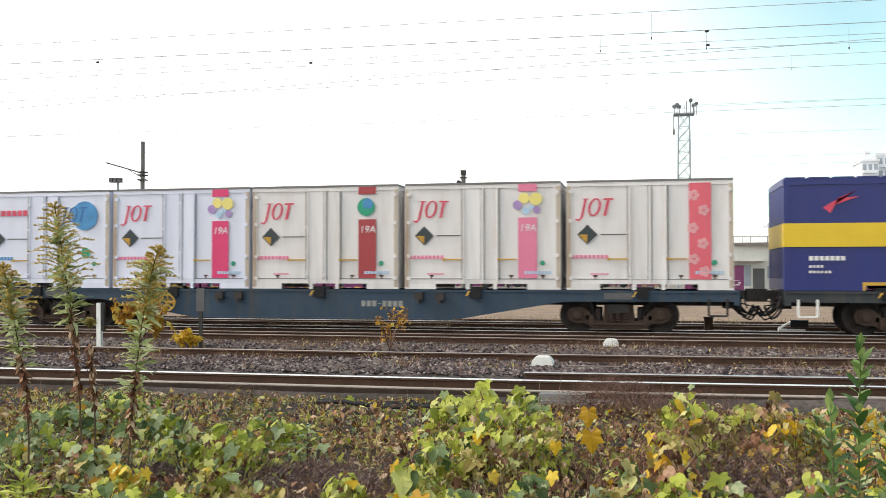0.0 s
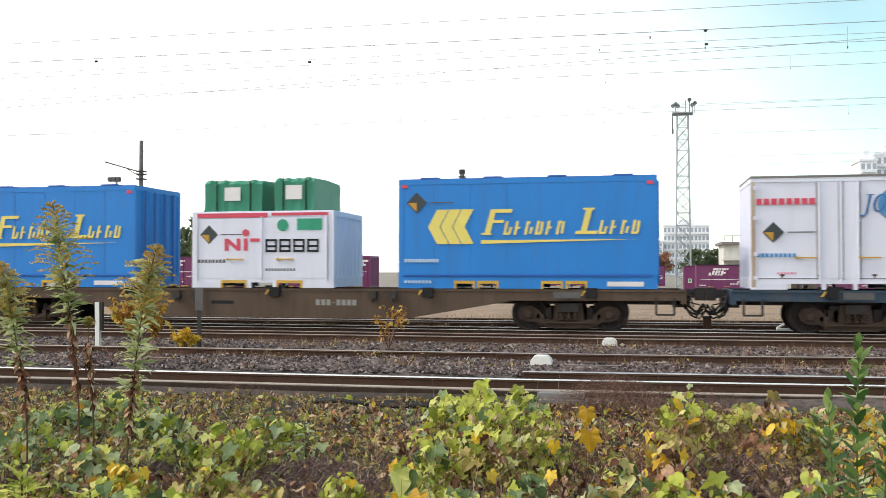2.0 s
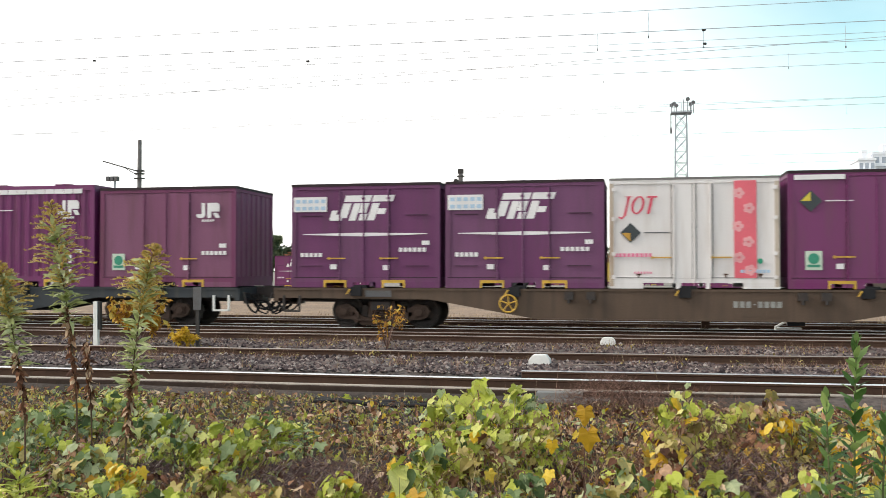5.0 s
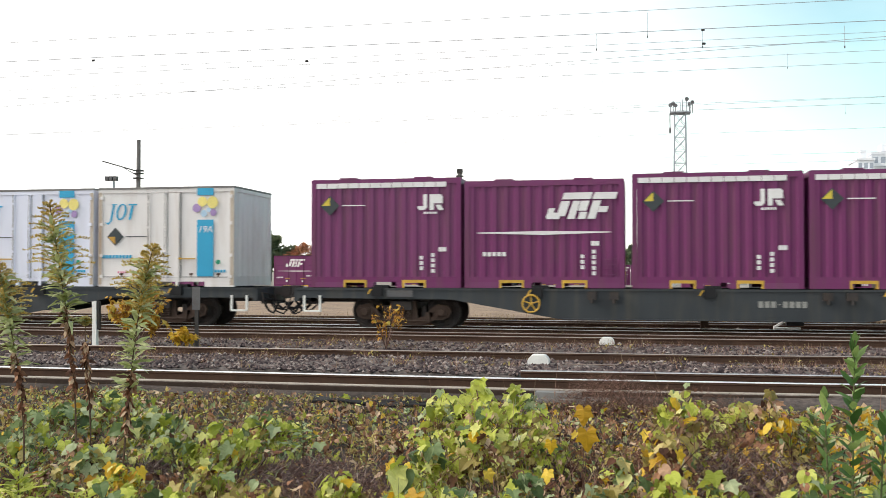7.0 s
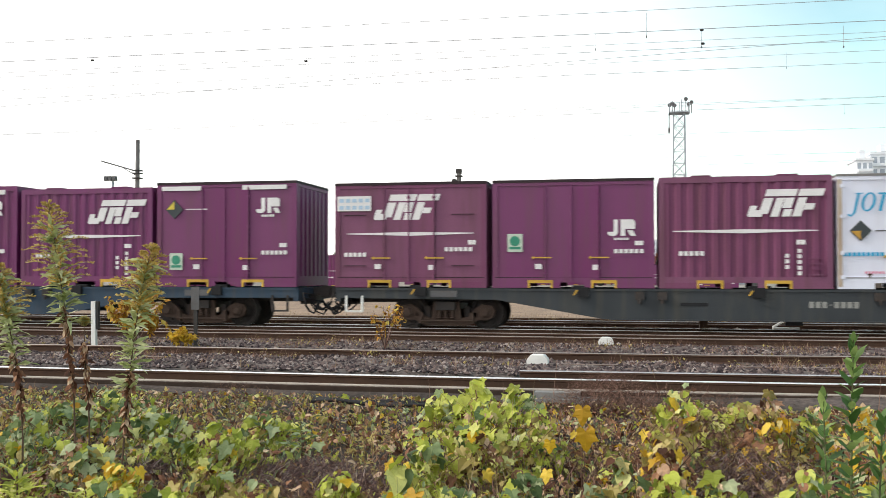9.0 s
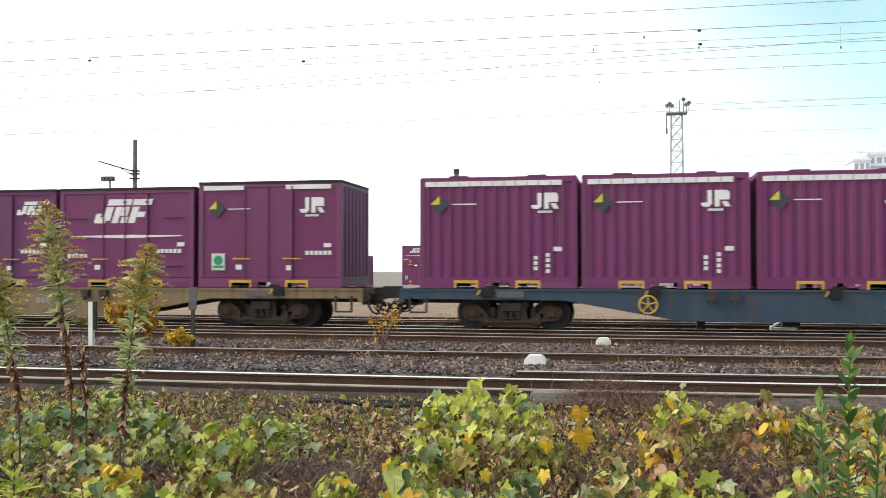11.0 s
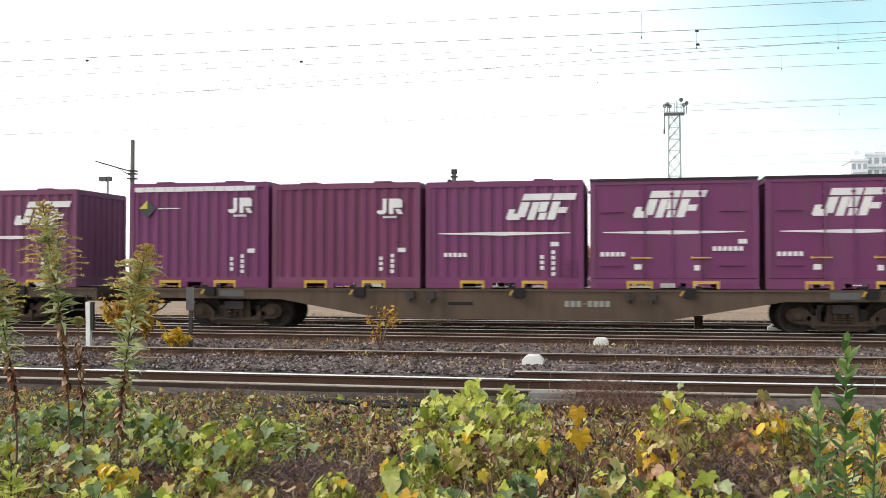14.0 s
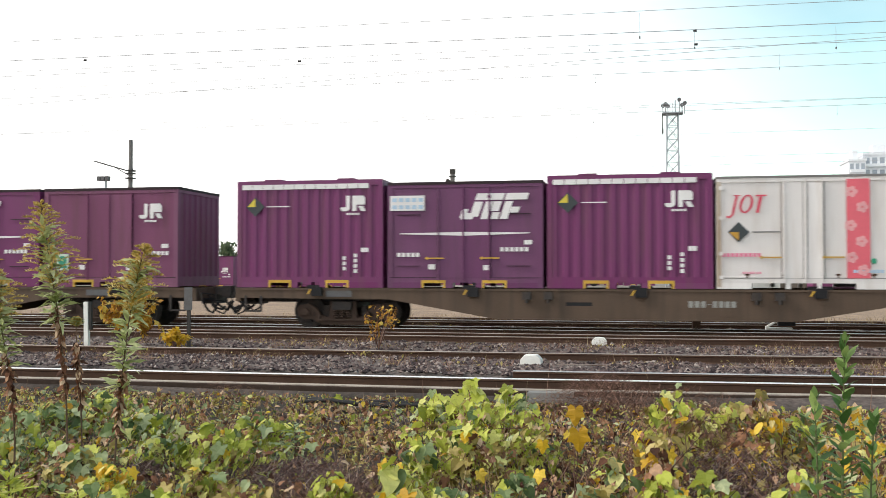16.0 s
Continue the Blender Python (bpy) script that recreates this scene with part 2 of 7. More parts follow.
def solid(name, bm, material, label, category, kind="", group="", smooth=False):
    return tagged(new(name, mesh_of(name, bm, material, smooth)), label, category, group, kind)


def boxes(*rows):
    bm = bmesh.new()
    for r in rows:
        box(bm, *r)
    return bm


def plates(y, depth, *polys):
    bm = bmesh.new()
    for p in polys:
        plate(bm, p, y, depth)
    return bm


def rect(x0, x1, z0, z1, lean=0.0):
    """Corners of an upright rectangle, its top pushed sideways by lean."""
    return [(x0, z0), (x1, z0), (x1 + lean, z1), (x0 + lean, z1)]


def disc(x, z, r, n=18):
    return [(x + r * math.cos(2 * math.pi * i / n), z + r * math.sin(2 * math.pi * i / n)) for i in range(n)]


def from_arrays(name, verts, faces, material, smooth=False):
    me = bpy.data.meshes.new(name)
    me.from_pydata(verts, [], faces)
    me.materials.append(material)
    if smooth:
        me.polygons.foreach_set("use_smooth", [True] * len(me.polygons))
    me.update()
    return me


def lettering(name, text, size, material, parent, x, y, z, lean=0.2):
    """Raised upright lettering on a wall that faces -y."""
    cu = bpy.data.curves.new(name, "FONT")
    cu.body, cu.size, cu.shear, cu.extrude = text, size, lean, 0.003
    ob = bpy.data.objects.new(name, cu)
    scene.collection.objects.link(ob)
    bpy.context.view_layer.update()
    me = bpy.data.meshes.new_from_object(ob.evaluated_get(bpy.context.evaluated_depsgraph_get()))
    bpy.data.objects.remove(ob)
    me.transform(pose(x, y, z, 90, 0, 0))
    me.materials.clear()
    me.materials.append(material)
    o = new(name, me)
    o.parent = parent
    return o

# ---- ground ----


def ground_material():
    m = bpy.data.materials.new("yard_ground")
    m.use_nodes = True
    n, l = m.node_tree.nodes, m.node_tree.links
    b = n["Principled BSDF"]
    b.inputs["Roughness"].default_value = 0.95
    tc, sep = n.new("ShaderNodeTexCoord"), n.new("ShaderNodeSeparateXYZ")
    l.new(tc.outputs["Object"], sep.inputs[0])
    wob, fine, patch = (n.new("ShaderNodeTexNoise") for _ in range(3))
    for t, s in ((wob, 0.35), (fine, 14.0), (patch, 1.3)):
        t.inputs["Scale"].default_value, t.inputs["Detail"].default_value = s, 8
        l.new(tc.outputs["Object"], t.inputs["Vector"])
    edge = n.new("ShaderNodeMath")
    edge.operation, edge.inputs[1].default_value = "MULTIPLY_ADD", 3.0
    l.new(wob.outputs["Fac"], edge.inputs[0])
    l.new(sep.outputs["Y"], edge.inputs[2])

    def zone(y0, y1, a, colour):
        r = n.new("ShaderNodeMapRange")
        r.inputs[1].default_value, r.inputs[2].default_value = y0, y1
        l.new(edge.outputs[0], r.inputs[0])
        mx = n.new("ShaderNodeMix")
        mx.data_type = "RGBA"
        l.new(r.outputs[0], mx.inputs["Factor"])
        if a is None:
            # bank soil near-black: the shade between the creeper leaves is in this colour
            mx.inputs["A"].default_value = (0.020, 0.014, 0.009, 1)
        else:
            l.new(a, mx.inputs["A"])
        mx.inputs["B"].default_value = (*colour, 1)
        return mx.outputs["Result"]

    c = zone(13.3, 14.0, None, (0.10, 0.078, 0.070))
    c = zone(24.5, 26.5, c, (0.14, 0.115, 0.09))
    c = zone(30.0, 33.0, c, (0.27, 0.185, 0.125))
    c = zone(70.0, 90.0, c, (0.25, 0.22, 0.19))
    mul = n.new("ShaderNodeMapRange")
    mul.inputs[1].default_value, mul.inputs[2].default_value = 0.3, 0.7
    mul.inputs[3].default_value, mul.inputs[4].default_value = 0.55, 1.4
    l.new(fine.outputs["Fac"], mul.inputs[0])
    mul2 = n.new("ShaderNodeMapRange")
    mul2.inputs[1].default_value, mul2.inputs[2].default_value = 0.3, 0.7
    mul2.inputs[3].default_value, mul2.inputs[4].default_value = 0.75, 1.25
    l.new(patch.outputs["Fac"], mul2.inputs[0])
    pr = n.new("ShaderNodeMath")
    pr.operation = "MULTIPLY"
    l.new(mul.outputs[0], pr.inputs[0])
    l.new(mul2.outputs[0], pr.inputs[1])
    hs = n.new("ShaderNodeHueSaturation")
    l.new(c, hs.inputs["Color"])
    l.new(pr.outputs[0], hs.inputs["Value"])
    l.new(hs.outputs["Color"], b.inputs["Base Color"])
    bp = n.new("ShaderNodeBump")
    bp.inputs["Strength"].default_value, bp.inputs["Distance"].default_value = 0.8, 0.04
    l.new(fine.outputs["Fac"], bp.inputs["Height"])
    l.new(bp.outputs["Normal"], b.inputs["Normal"])
    return m


def ground_height(x, y):
    """Bank of soil towards the camera, ballast just under the rails, a slightly lower yard beyond."""
    w = 0.035 * noise.noise(Vector((x * 0.8, y * 0.8, 0))) + 0.02 * noise.noise(Vector((x * 2.7, y * 2.7, 3)))
    if y < 12.3:
        base = -0.31 + 0.08 * max(0.0, (9 - y) / 9)
    elif y < 31:
        base = -0.155
        if 13.6 < y < 15.9:
            base = -0.09
        if 17.6 < y < 19.8:
            base = -0.11
        if y > 29:
            base = -0.25
    else:
        base = -0.35
    return base + (w if y < 60 else 0)


ys = [-40, -15, -4] + [0.5 * i for i in range(0, 64)] + [32, 34, 37, 41, 46, 52, 60, 80, 110, 160, 250, 400, 700, 1200, 2200]
xs = [-2500, -1200, -600, -300, -150, -80, -50, -35, -28] + [-22 + 0.5 * i for i in range(0, 65)] + [14, 20, 30, 50, 90, 160, 320, 700, 1400, 2500]
gv = [(x, y, ground_height(x, y)) for y in ys for x in xs]
W = len(xs)
gf = [(j * W + i, j * W + i + 1, (j + 1) * W + i + 1, (j + 1) * W + i) for j in range(len(ys) - 1) for i in range(W - 1)]
tagged(new("ground", from_arrays("ground", gv, gf, ground_material(), True)), "grey-brown ballast and soil rail yard ground, bank darkened as leaf shade, with dry beige verge", "ground", kind="structure")

# ballast stones, lying loose over the track bed
rng = np.random.default_rng(5)


def stones(name, count, xr, yr, size, material, label, z_lift=0.0):
    base = np.array([(1, 0, 0), (0.3, 0.9, 0), (-0.8, 0.5, 0), (-0.7, -0.7, 0), (0.4, -0.9, 0), (0.1, 0.1, 0.75), (0, 0, -0.6)])
    tri = [(0, 1, 5), (1, 2, 5), (2, 3, 5), (3, 4, 5), (4, 0, 5), (1, 0, 6), (2, 1, 6), (3, 2, 6), (4, 3, 6), (0, 4, 6)]
    verts, faces = [], []
    for k in range(count):
        x, y = rng.uniform(*xr), rng.uniform(*yr)
        s = size * rng.uniform(0.5, 1.3)
        a = rng.uniform(0, 6.28)
        p = base * (s * rng.uniform(0.7, 1.2, 3)) * rng.uniform(0.8, 1.2, (7, 1))
        c, d = math.cos(a), math.sin(a)
        q = np.stack([c * p[:, 0] - d * p[:, 1] + x, d * p[:, 0] + c * p[:, 1] + y, p[:, 2] + ground_height(x, y) + z_lift], 1)
        o = len(verts)
        verts += q.tolist()
        faces += [(i + o, j + o, m + o) for i, j, m in tri]
    return tagged(new(name, from_arrays(name, verts, faces, material)), label, "ballast", kind="stuff")


def stone_material(name, stops):
    m = leafy(name, stops, 0.9, 0.0)
    return m


STONE = stone_material("ballast_stone", [(0.0, (0.026, 0.020, 0.022)), (0.45, (0.088, 0.066, 0.067)), (0.8, (0.170, 0.125, 0.112)), (1.0, (0.36, 0.31, 0.285))])
stones("ballast_stones", 13000, (-13, 6), (12.55, 16.2), 0.040, STONE, "loose grey-brown crushed stone between the near rails")
stones("ballast_stones", 12000, (-17, 8), (16.2, 22.6), 0.043, STONE, "loose grey-brown crushed stone beside the middle track")
stones("ballast_stones", 4000, (-20, 9), (22.6, 27.0), 0.045, STONE, "loose brownish crushed stone under the train's track")

stones("ballast_stones", 900, (-4.2, 0.5), (10.3, 12.1), 0.05, STONE, "grey-brown crushed stone spilled before the near rail")

# ---- rails ----
RAILWORN = mat("rail_worn", (0.42, 0.36, 0.32), 0.4, metal=0.8, var=0.2)
# near rail only: base colour whitened to carry the bright sky's reflection
RAILGLINT = mat("rail_sky_glint", (0.86, 0.86, 0.86), 0.5, metal=0.55, var=0.05, bump=0.02)
# paler than the rust: light falling on the foot is put into the colour
RAILFOOT = mat("rail_foot_lit", (0.40, 0.35, 0.31), 0.6, var=0.25)
HEAD = [(-0.033, 0.0), (-0.033, -0.030), (-0.010, -0.045), (-0.008, -0.120), (-0.064, -0.138), (-0.064, -0.150), (0.064, -0.150), (0.064, -0.138), (0.008, -0.120), (0.010, -0.045), (0.033, -0.030), (0.033, 0.0)]


def rail(points, label, top=RAILTOP, z=0.0, foot=False):
    """A flat-bottomed rail along (x, y) points; its polished running face is a part of its own."""
    bm = bmesh.new()
    rings = []
    for x, y in points:
        rings.append([bm.verts.new((x, y + a, z + c - 0.004)) for a, c in HEAD])
    for r0, r1 in zip(rings, rings[1:]):
        for i in range(len(HEAD)):
            j = (i + 1) % len(HEAD)
            bm.faces.new((r0[i], r0[j], r1[j], r1[i]))
    bm.faces.new(rings[0])
    bm.faces.new(rings[-1][::-1])
    ob = solid("rail", bm, RUST, label, "rail", "structure", "rails of the yard")
    bm = bmesh.new()
    r2 = [[bm.verts.new((x, y + a, z + c)) for a, c in ((-0.0345, -0.011), (-0.0335, -0.004), (-0.027, 0.0), (0.027, 0.0), (0.0345, -0.006))] for x, y in points]
    for r0, r1 in zip(r2, r2[1:]):
        for i in range(4):
            bm.faces.new((r0[i], r1[i], r1[i + 1], r0[i + 1]))
    if foot:
        edge = bmesh.new()
        r3 = [[edge.verts.new((x, y + a, z + c)) for a, c in ((-0.067, -0.150), (-0.067, -0.137), (-0.036, -0.124))] for x, y in points]
        for r0, r1 in zip(r3, r3[1:]):
            for i in range(2):
                edge.faces.new((r0[i], r1[i], r1[i + 1], r0[i + 1]))
        part("foot_edge", edge, RAILFOOT, ob, "rail foot edge painted pale where it catches light")
    part("running_face", bm, top, ob, "worn shiny steel running face" if top in (RAILTOP, RAILGLINT) else "dull brown running face")
    return ob


rail([(-90, 12.37), (-1.5, 12.37), (1.5, 12.50), (4.5, 12.66), (40, 14.2)], "rusty steel rail near the weeds, its polished top whitened as sky reflection", RAILGLINT, foot=True)
# added dark strip: stands for sleeper ends and the ballast shoulder in shade
bm = bmesh.new()
rings = [[bm.verts.new((x, y + a, c)) for a, c in ((-0.075, -0.36), (-0.075, -0.162), (-0.068, -0.154), (0.20, -0.154), (0.20, -0.36))] for x, y in ((-90, 12.37), (-1.5, 12.37), (1.5, 12.50), (4.5, 12.66), (40, 14.2))]
for r0, r1 in zip(rings, rings[1:]):
    for i in range(5):
        bm.faces.new((r0[i], r0[(i + 1) % 5], r1[(i + 1) % 5], r1[i]))
solid("baulk", bm, mat("strip_shade_brown", (0.040, 0.026, 0.020), 0.85, var=0.3, grime=0.4, grime_color=(0.09, 0.065, 0.05)), "dark strip under the near rail standing in for sleeper ends and shaded ballast", "timber", "structure")
rail([(-1.6, 13.36), (1.5, 13.50), (5, 13.66), (40, 15.2)], "steel switch rail that starts beside the near rail")
rail([(-90, 16.35), (-5, 16.25), (1.5, 16.45), (5, 16.75), (60, 19)], "rusty brown rail of the middle track", RAILWORN)
rail([(-90, 15.28), (-5, 15.18), (1.5, 15.38), (5, 15.68), (60, 17.9)], "brown rail half buried in the ballast", RAILDULL, -0.085)
rail([(-90, 20.15), (0, 20.25), (6, 20.5), (60, 22.4)], "rusty rail of the track beside the train", RAILWORN)
rail([(-90, 21.10), (0, 21.30), (6, 21.55), (60, 23.4)], "worn rail of the track beside the train", RAILWORN)
rail([(-150, 22.74), (90, 22.74)], "polished rail under the freight train's near wheels")
rail([(-150, 23.81), (90, 23.81)], "polished rail under the freight train's far wheels")
rail([(-150, 26.4), (90, 26.4)], "rusty rail of the track behind the train", RAILDULL, -0.03)
rail([(-150, 27.5), (90, 27.5)], "pale worn rail of the track behind the train", RAILTOP, -0.03)
rail([(-150, 29.6), (90, 29.6)], "dull rail at the edge of the dry verge", RAILDULL, -0.06)

bm = bmesh.new()
box(bm, -0.10, 0.10, -1.0, 1.0, -0.20, -0.135)
sleeper_mesh = mesh_of("sleeper", bm, TIMBER)
for yc, x0, x1, dx in ((20.7, -18, 10, 0.62), (23.27, -22, 12, 0.62), (26.95, -24, 12, 0.62), (16.0, -15, 8, 0.62)):
    k = 0
    while x0 + k * dx < x1:
        s = tagged(new("sleeper", sleeper_mesh), "dark timber sleeper sunk in ballast", "sleeper", "sleepers of the yard", "structure")
        s.matrix_basis = pose(x0 + k * dx, yc, 0.006 if k % 3 else 0.014, 0, 0, 1.5 * math.sin(k * 7))
        k += 1

# ---- the train's way: every moving thing takes its place from this ----


def run(t):
    """How far the train has gone by t seconds: it picks up speed slowly."""
    return 9.564 * t + 0.08898 * t * t - 0.0007394 * t ** 3


NEAR = 22.05
MID = NEAR + 1.225
MOVERS, WHEELS = [], []


def on_train(ob, u, z=1.0, y=MID):
    MOVERS.append((ob, u, z, y))
    ob.matrix_basis = pose(u, y, z)
    return ob


# ---- wagons ----


def wheelset_mesh():
    bm = bmesh.new()
    for s in (-1, 1):
        prof = [(s * 0.455, 0.10), (s * 0.46, 0.30), (s * 0.475, 0.33), (s * 0.475, 0.432), (s * 0.500, 0.436), (s * 0.515, 0.408), (s * 0.60, 0.402), (s * 0.60, 0.345), (s * 0.575, 0.325), (s * 0.545, 0.20), (s * 0.60, 0.11), (s * 0.76, 0.075)]
        lathe(bm, prof, "y", 28)
        for k in range(6):
            a = k * math.pi / 3
            x, z = 0.255 * math.cos(a), 0.255 * math.sin(a)
            box(bm, x - 0.02, x + 0.02, min(s * 0.55, s * 0.59), max(s * 0.55, s * 0.59), z - 0.02, z + 0.02)
    tube(bm, (0, -0.5, 0), (0, 0.5, 0), 0.08, 12)
    return mesh_of("wheelset", bm, GUNMETAL)


WHEELSET = wheelset_mesh()


def bogie_meshes():
    """Side frame with a drooping belly, axle boxes and springs; and the bolster across."""
    bm = bmesh.new()
    side = [(-1.12, 0.56), (-1.19, 0.44), (-1.14, 0.29), (-0.98, 0.22), (-0.78, 0.22), (-0.50, 0.08), (0.50, 0.08), (0.78, 0.22), (0.98, 0.22), (1.14, 0.29), (1.19, 0.44), (1.12, 0.56), (0.86, 0.60), (0.70, 0.50), (0.54, 0.31), (0.36, 0.26), (0.32, 0.66), (-0.32, 0.66), (-0.36, 0.26), (-0.54, 0.31), (-0.70, 0.50), (-0.86, 0.60)]
    plate(bm, side, -0.90, 0.09)
    for x in (-0.95, 0.95):
        box(bm, x - 0.13, x + 0.13, -0.95, -0.72, 0.31, 0.51)
        lathe(bm, [(-1.00, 0.07), (-0.99, 0.10), (-0.90, 0.10)], "y", 14, x, 0.405)
    for x in (-0.62, 0.62):
        box(bm, x - 0.05, x + 0.05, -0.97, -0.90, 0.14, 0.40)
    tube(bm, (-0.62, -0.985, 0.20), (0.62, -0.985, 0.20), 0.022, 6)
    frame_mesh = mesh_of("side_frame", bm, BOGIEBROWN)
    bm = bmesh.new()
    hose(bm, [(0, -0.96, 0.26 + 0.0125 * k) for k in range(23)], [0.066 if k % 4 in (1, 2) else 0.046 for k in range(23)], 10)
    spring_mesh = mesh_of("spring", bm, BOGIEBROWN)
    bm = bmesh.new()
    box(bm, -0.24, 0.24, -1.04, 1.04, 0.46, 0.66)
    tube(bm, (0, 0, 0.64), (0, 0, 0.76), 0.24, 18)
    box(bm, -0.75, -0.66, -0.9, 0.9, 0.30, 0.40)
    box(bm, 0.66, 0.75, -0.9, 0.9, 0.30, 0.40)
    for s in (-1, 1):
        box(bm, s * 0.48 - 0.06, s * 0.48 + 0.06, -0.70, -0.45, 0.25, 0.55)
        box(bm, s * 0.48 - 0.06, s * 0.48 + 0.06, 0.45, 0.70, 0.25, 0.55)
    bolster = mesh_of("bogie", bm, GUNMETAL)
    return frame_mesh, spring_mesh, bolster


SIDEFRAME, SPRING, BOLSTER = bogie_meshes()


def wagon(paint, colour, brake_wheel=True, steps=False):
    """A flat container wagon, 19.7 m over its end beams: deep fish-bellied side sills on two four-wheel bogies."""
    top = new("container_wagon")
    top.empty_display_size = 0.3
    tagged(top, f"{colour} flat container wagon with deep belly sills on rails", "wagon", "wagons of the train")
    belly = [(-9.75, 0.98), (-9.75, 0.74), (-5.9, 0.72), (-3.4, 0.29), (3.4, 0.29), (5.9, 0.72), (9.75, 0.74), (9.75, 0.98)]
    for y, d in ((-1.20, 0.05), (1.15, 0.05)):
        part("side_sill", plates(y, d, belly), paint, top)
    bm = bmesh.new()
    for y in (-1.225, 1.155):
        box(bm, -9.78, 9.78, y, y + 0.07, 0.935, 0.985)
        box(bm, -3.3, 3.3, y + 0.0, y + 0.07, 0.275, 0.30)
    part("sill_flange", bm, paint, top)
    bm = bmesh.new()
    box(bm, -9.7, 9.7, -0.30, 0.30, 0.62, 0.93)
    for k in range(21):
        x = -9.4 + k * 0.94
        box(bm, x - 0.05, x + 0.05, -1.14, 1.14, 0.74, 0.93)
    part("underframe", bm, GUNMETAL, top)
    for s in (-1, 1):
        part("end_beam", boxes((s * 9.76 - 0.06, s * 9.76 + 0.06, -1.2, 1.2, 0.66, 0.98)), paint, top)
        bm = bmesh.new()
        box(bm, min(s * 9.8, s * 10.16), max(s * 9.8, s * 10.16), -0.09, 0.09, 0.78, 0.98)
        box(bm, min(s * 10.06, s * 10.29), max(s * 10.06, s * 10.29), -0.17, 0.13, 0.72, 1.02)
        part("coupler", bm, GUNMETAL, top)
        for k, (y, low, reach) in enumerate(((-0.72, 0.34, 0.30), (-0.30, 0.30, 0.44), (0.10, 0.38, 0.36), (0.66, 0.34, 0.42))):
            bm = bmesh.new()
            hose(bm, [(s * 9.80, y, 0.74), (s * 9.86, y - 0.02, 0.52), (s * (9.82 + 0.4 * reach), y, low + 0.06), (s * (9.82 + 0.75 * reach), y + 0.03, low), (s * (9.84 + reach), y + 0.02, low + 0.16), (s * (9.90 + reach), y, 0.62)], 0.022 if k % 2 else 0.03, 6)
            part("brake_hose", bm, BLACK, top)
        bm = bmesh.new()
        tube(bm, (s * 9.90, -1.10, 0.86), (s * 9.90, -0.10, 0.78), 0.018, 6)
        tube(bm, (s * 9.90, -1.10, 0.86), (s * 9.98, -1.14, 0.60), 0.018, 6)
        part("uncoupling_lever", bm, GUNMETAL, top)
        part("draft_gear", boxes((min(s * 9.55, s * 9.95), max(s * 9.55, s * 9.95), -0.30, 0.30, 0.56, 0.80)), GUNMETAL, top)
        bm = bmesh.new()
        for y in (-0.45, 0.40):
            pts = [(s * 9.82, y, 0.80), (s * 9.92, y, 0.60), (s * 10.05, y - 0.02, 0.46), (s * 10.20, y, 0.42), (s * 10.28, y, 0.50)]
            for p, q in zip(pts, pts[1:]):
                tube(bm, p, q, 0.028, 6)
        tube(bm, (s * 9.9, -1.0, 0.70), (s * 9.9, 1.0, 0.70), 0.018, 6)
        tube(bm, (s * 9.9, -0.95, 0.70), (s * 10.15, -0.25, 0.62), 0.016, 6)
        part("brake_hose", bm, BLACK, top)
        bm = bmesh.new()
        for x in (s * 9.55, s * 9.15):
            box(bm, x - 0.025, x + 0.025, -1.24, -1.20, 0.42, 0.80)
        box(bm, min(s * 9.55, s * 9.15), max(s * 9.55, s * 9.15), -1.26, -1.14, 0.40, 0.44)
        part("step", bm, WHITEPAINT if steps else GUNMETAL, top, "white footstep" if steps else "")
        part("plate", boxes((s * 7.15 - 0.32, s * 7.15 + 0.32, -1.236, -1.226, 0.78, 0.93)), GREYBOX, top, "grey inspection panel")
    for x in (-7.7, -3.86, 0.0, 3.86, 7.7):
        bm = bmesh.new()
        box(bm, x - 0.26, x + 0.26, -1.22, -1.02, 0.95, 1.06)
        box(bm, x - 0.13, x + 0.13, -1.30, -1.20, 0.80, 1.02)
        lock = part("container_lock", bm, BLACK, top, "black container lock")
        part("catch", plates(-1.316, 0.014, [(x - 0.24, 0.84), (x - 0.20, 0.84), (x - 0.12, 0.96), (x - 0.17, 0.96)]), AMBER, lock, "yellow catch")
    for x in (-2.6, -2.1, 2.5, 3.0):
        bm = bmesh.new()
        box(bm, x - 0.10, x + 0.10, -1.33, -1.20, 0.74, 0.92)
        tube(bm, (x, -1.34, 0.76), (x, -1.34, 0.66), 0.035, 8)
        part("release_lever", bm, GUNMETAL, top)
    part("marking", plates(-1.206, 0.004, *[rect(1.05 + 0.135 * k, 1.05 + 0.135 * k + 0.10, 0.58, 0.72) for k in range(3)], rect(1.47, 1.53, 0.64, 0.66), *[rect(1.57 + 0.135 * k, 1.57 + 0.135 * k + 0.10, 0.58, 0.72) for k in range(4)]),
         FAINT, top, "pale lettering bars")
    for x in (1.2, 1.75):
        part("panel", plates(-1.208, 0.005, rect(x, x + 0.3, 0.38, 0.52)), paint, top)
    if brake_wheel:
        bm = bmesh.new()
        for k in range(20):
            a, b = k * math.pi / 10, (k + 1) * math.pi / 10
            tube(bm, (-4.0 + 0.2 * math.cos(a), -1.30, 0.64 + 0.2 * math.sin(a)), (-4.0 + 0.2 * math.cos(b), -1.30, 0.64 + 0.2 * math.sin(b)), 0.022, 6)
        for k in range(5):
            a = k * 2 * math.pi / 5 + 0.3
            tube(bm, (-4.0, -1.29, 0.64), (-4.0 + 0.2 * math.cos(a), -1.30, 0.64 + 0.2 * math.sin(a)), 0.016, 6)
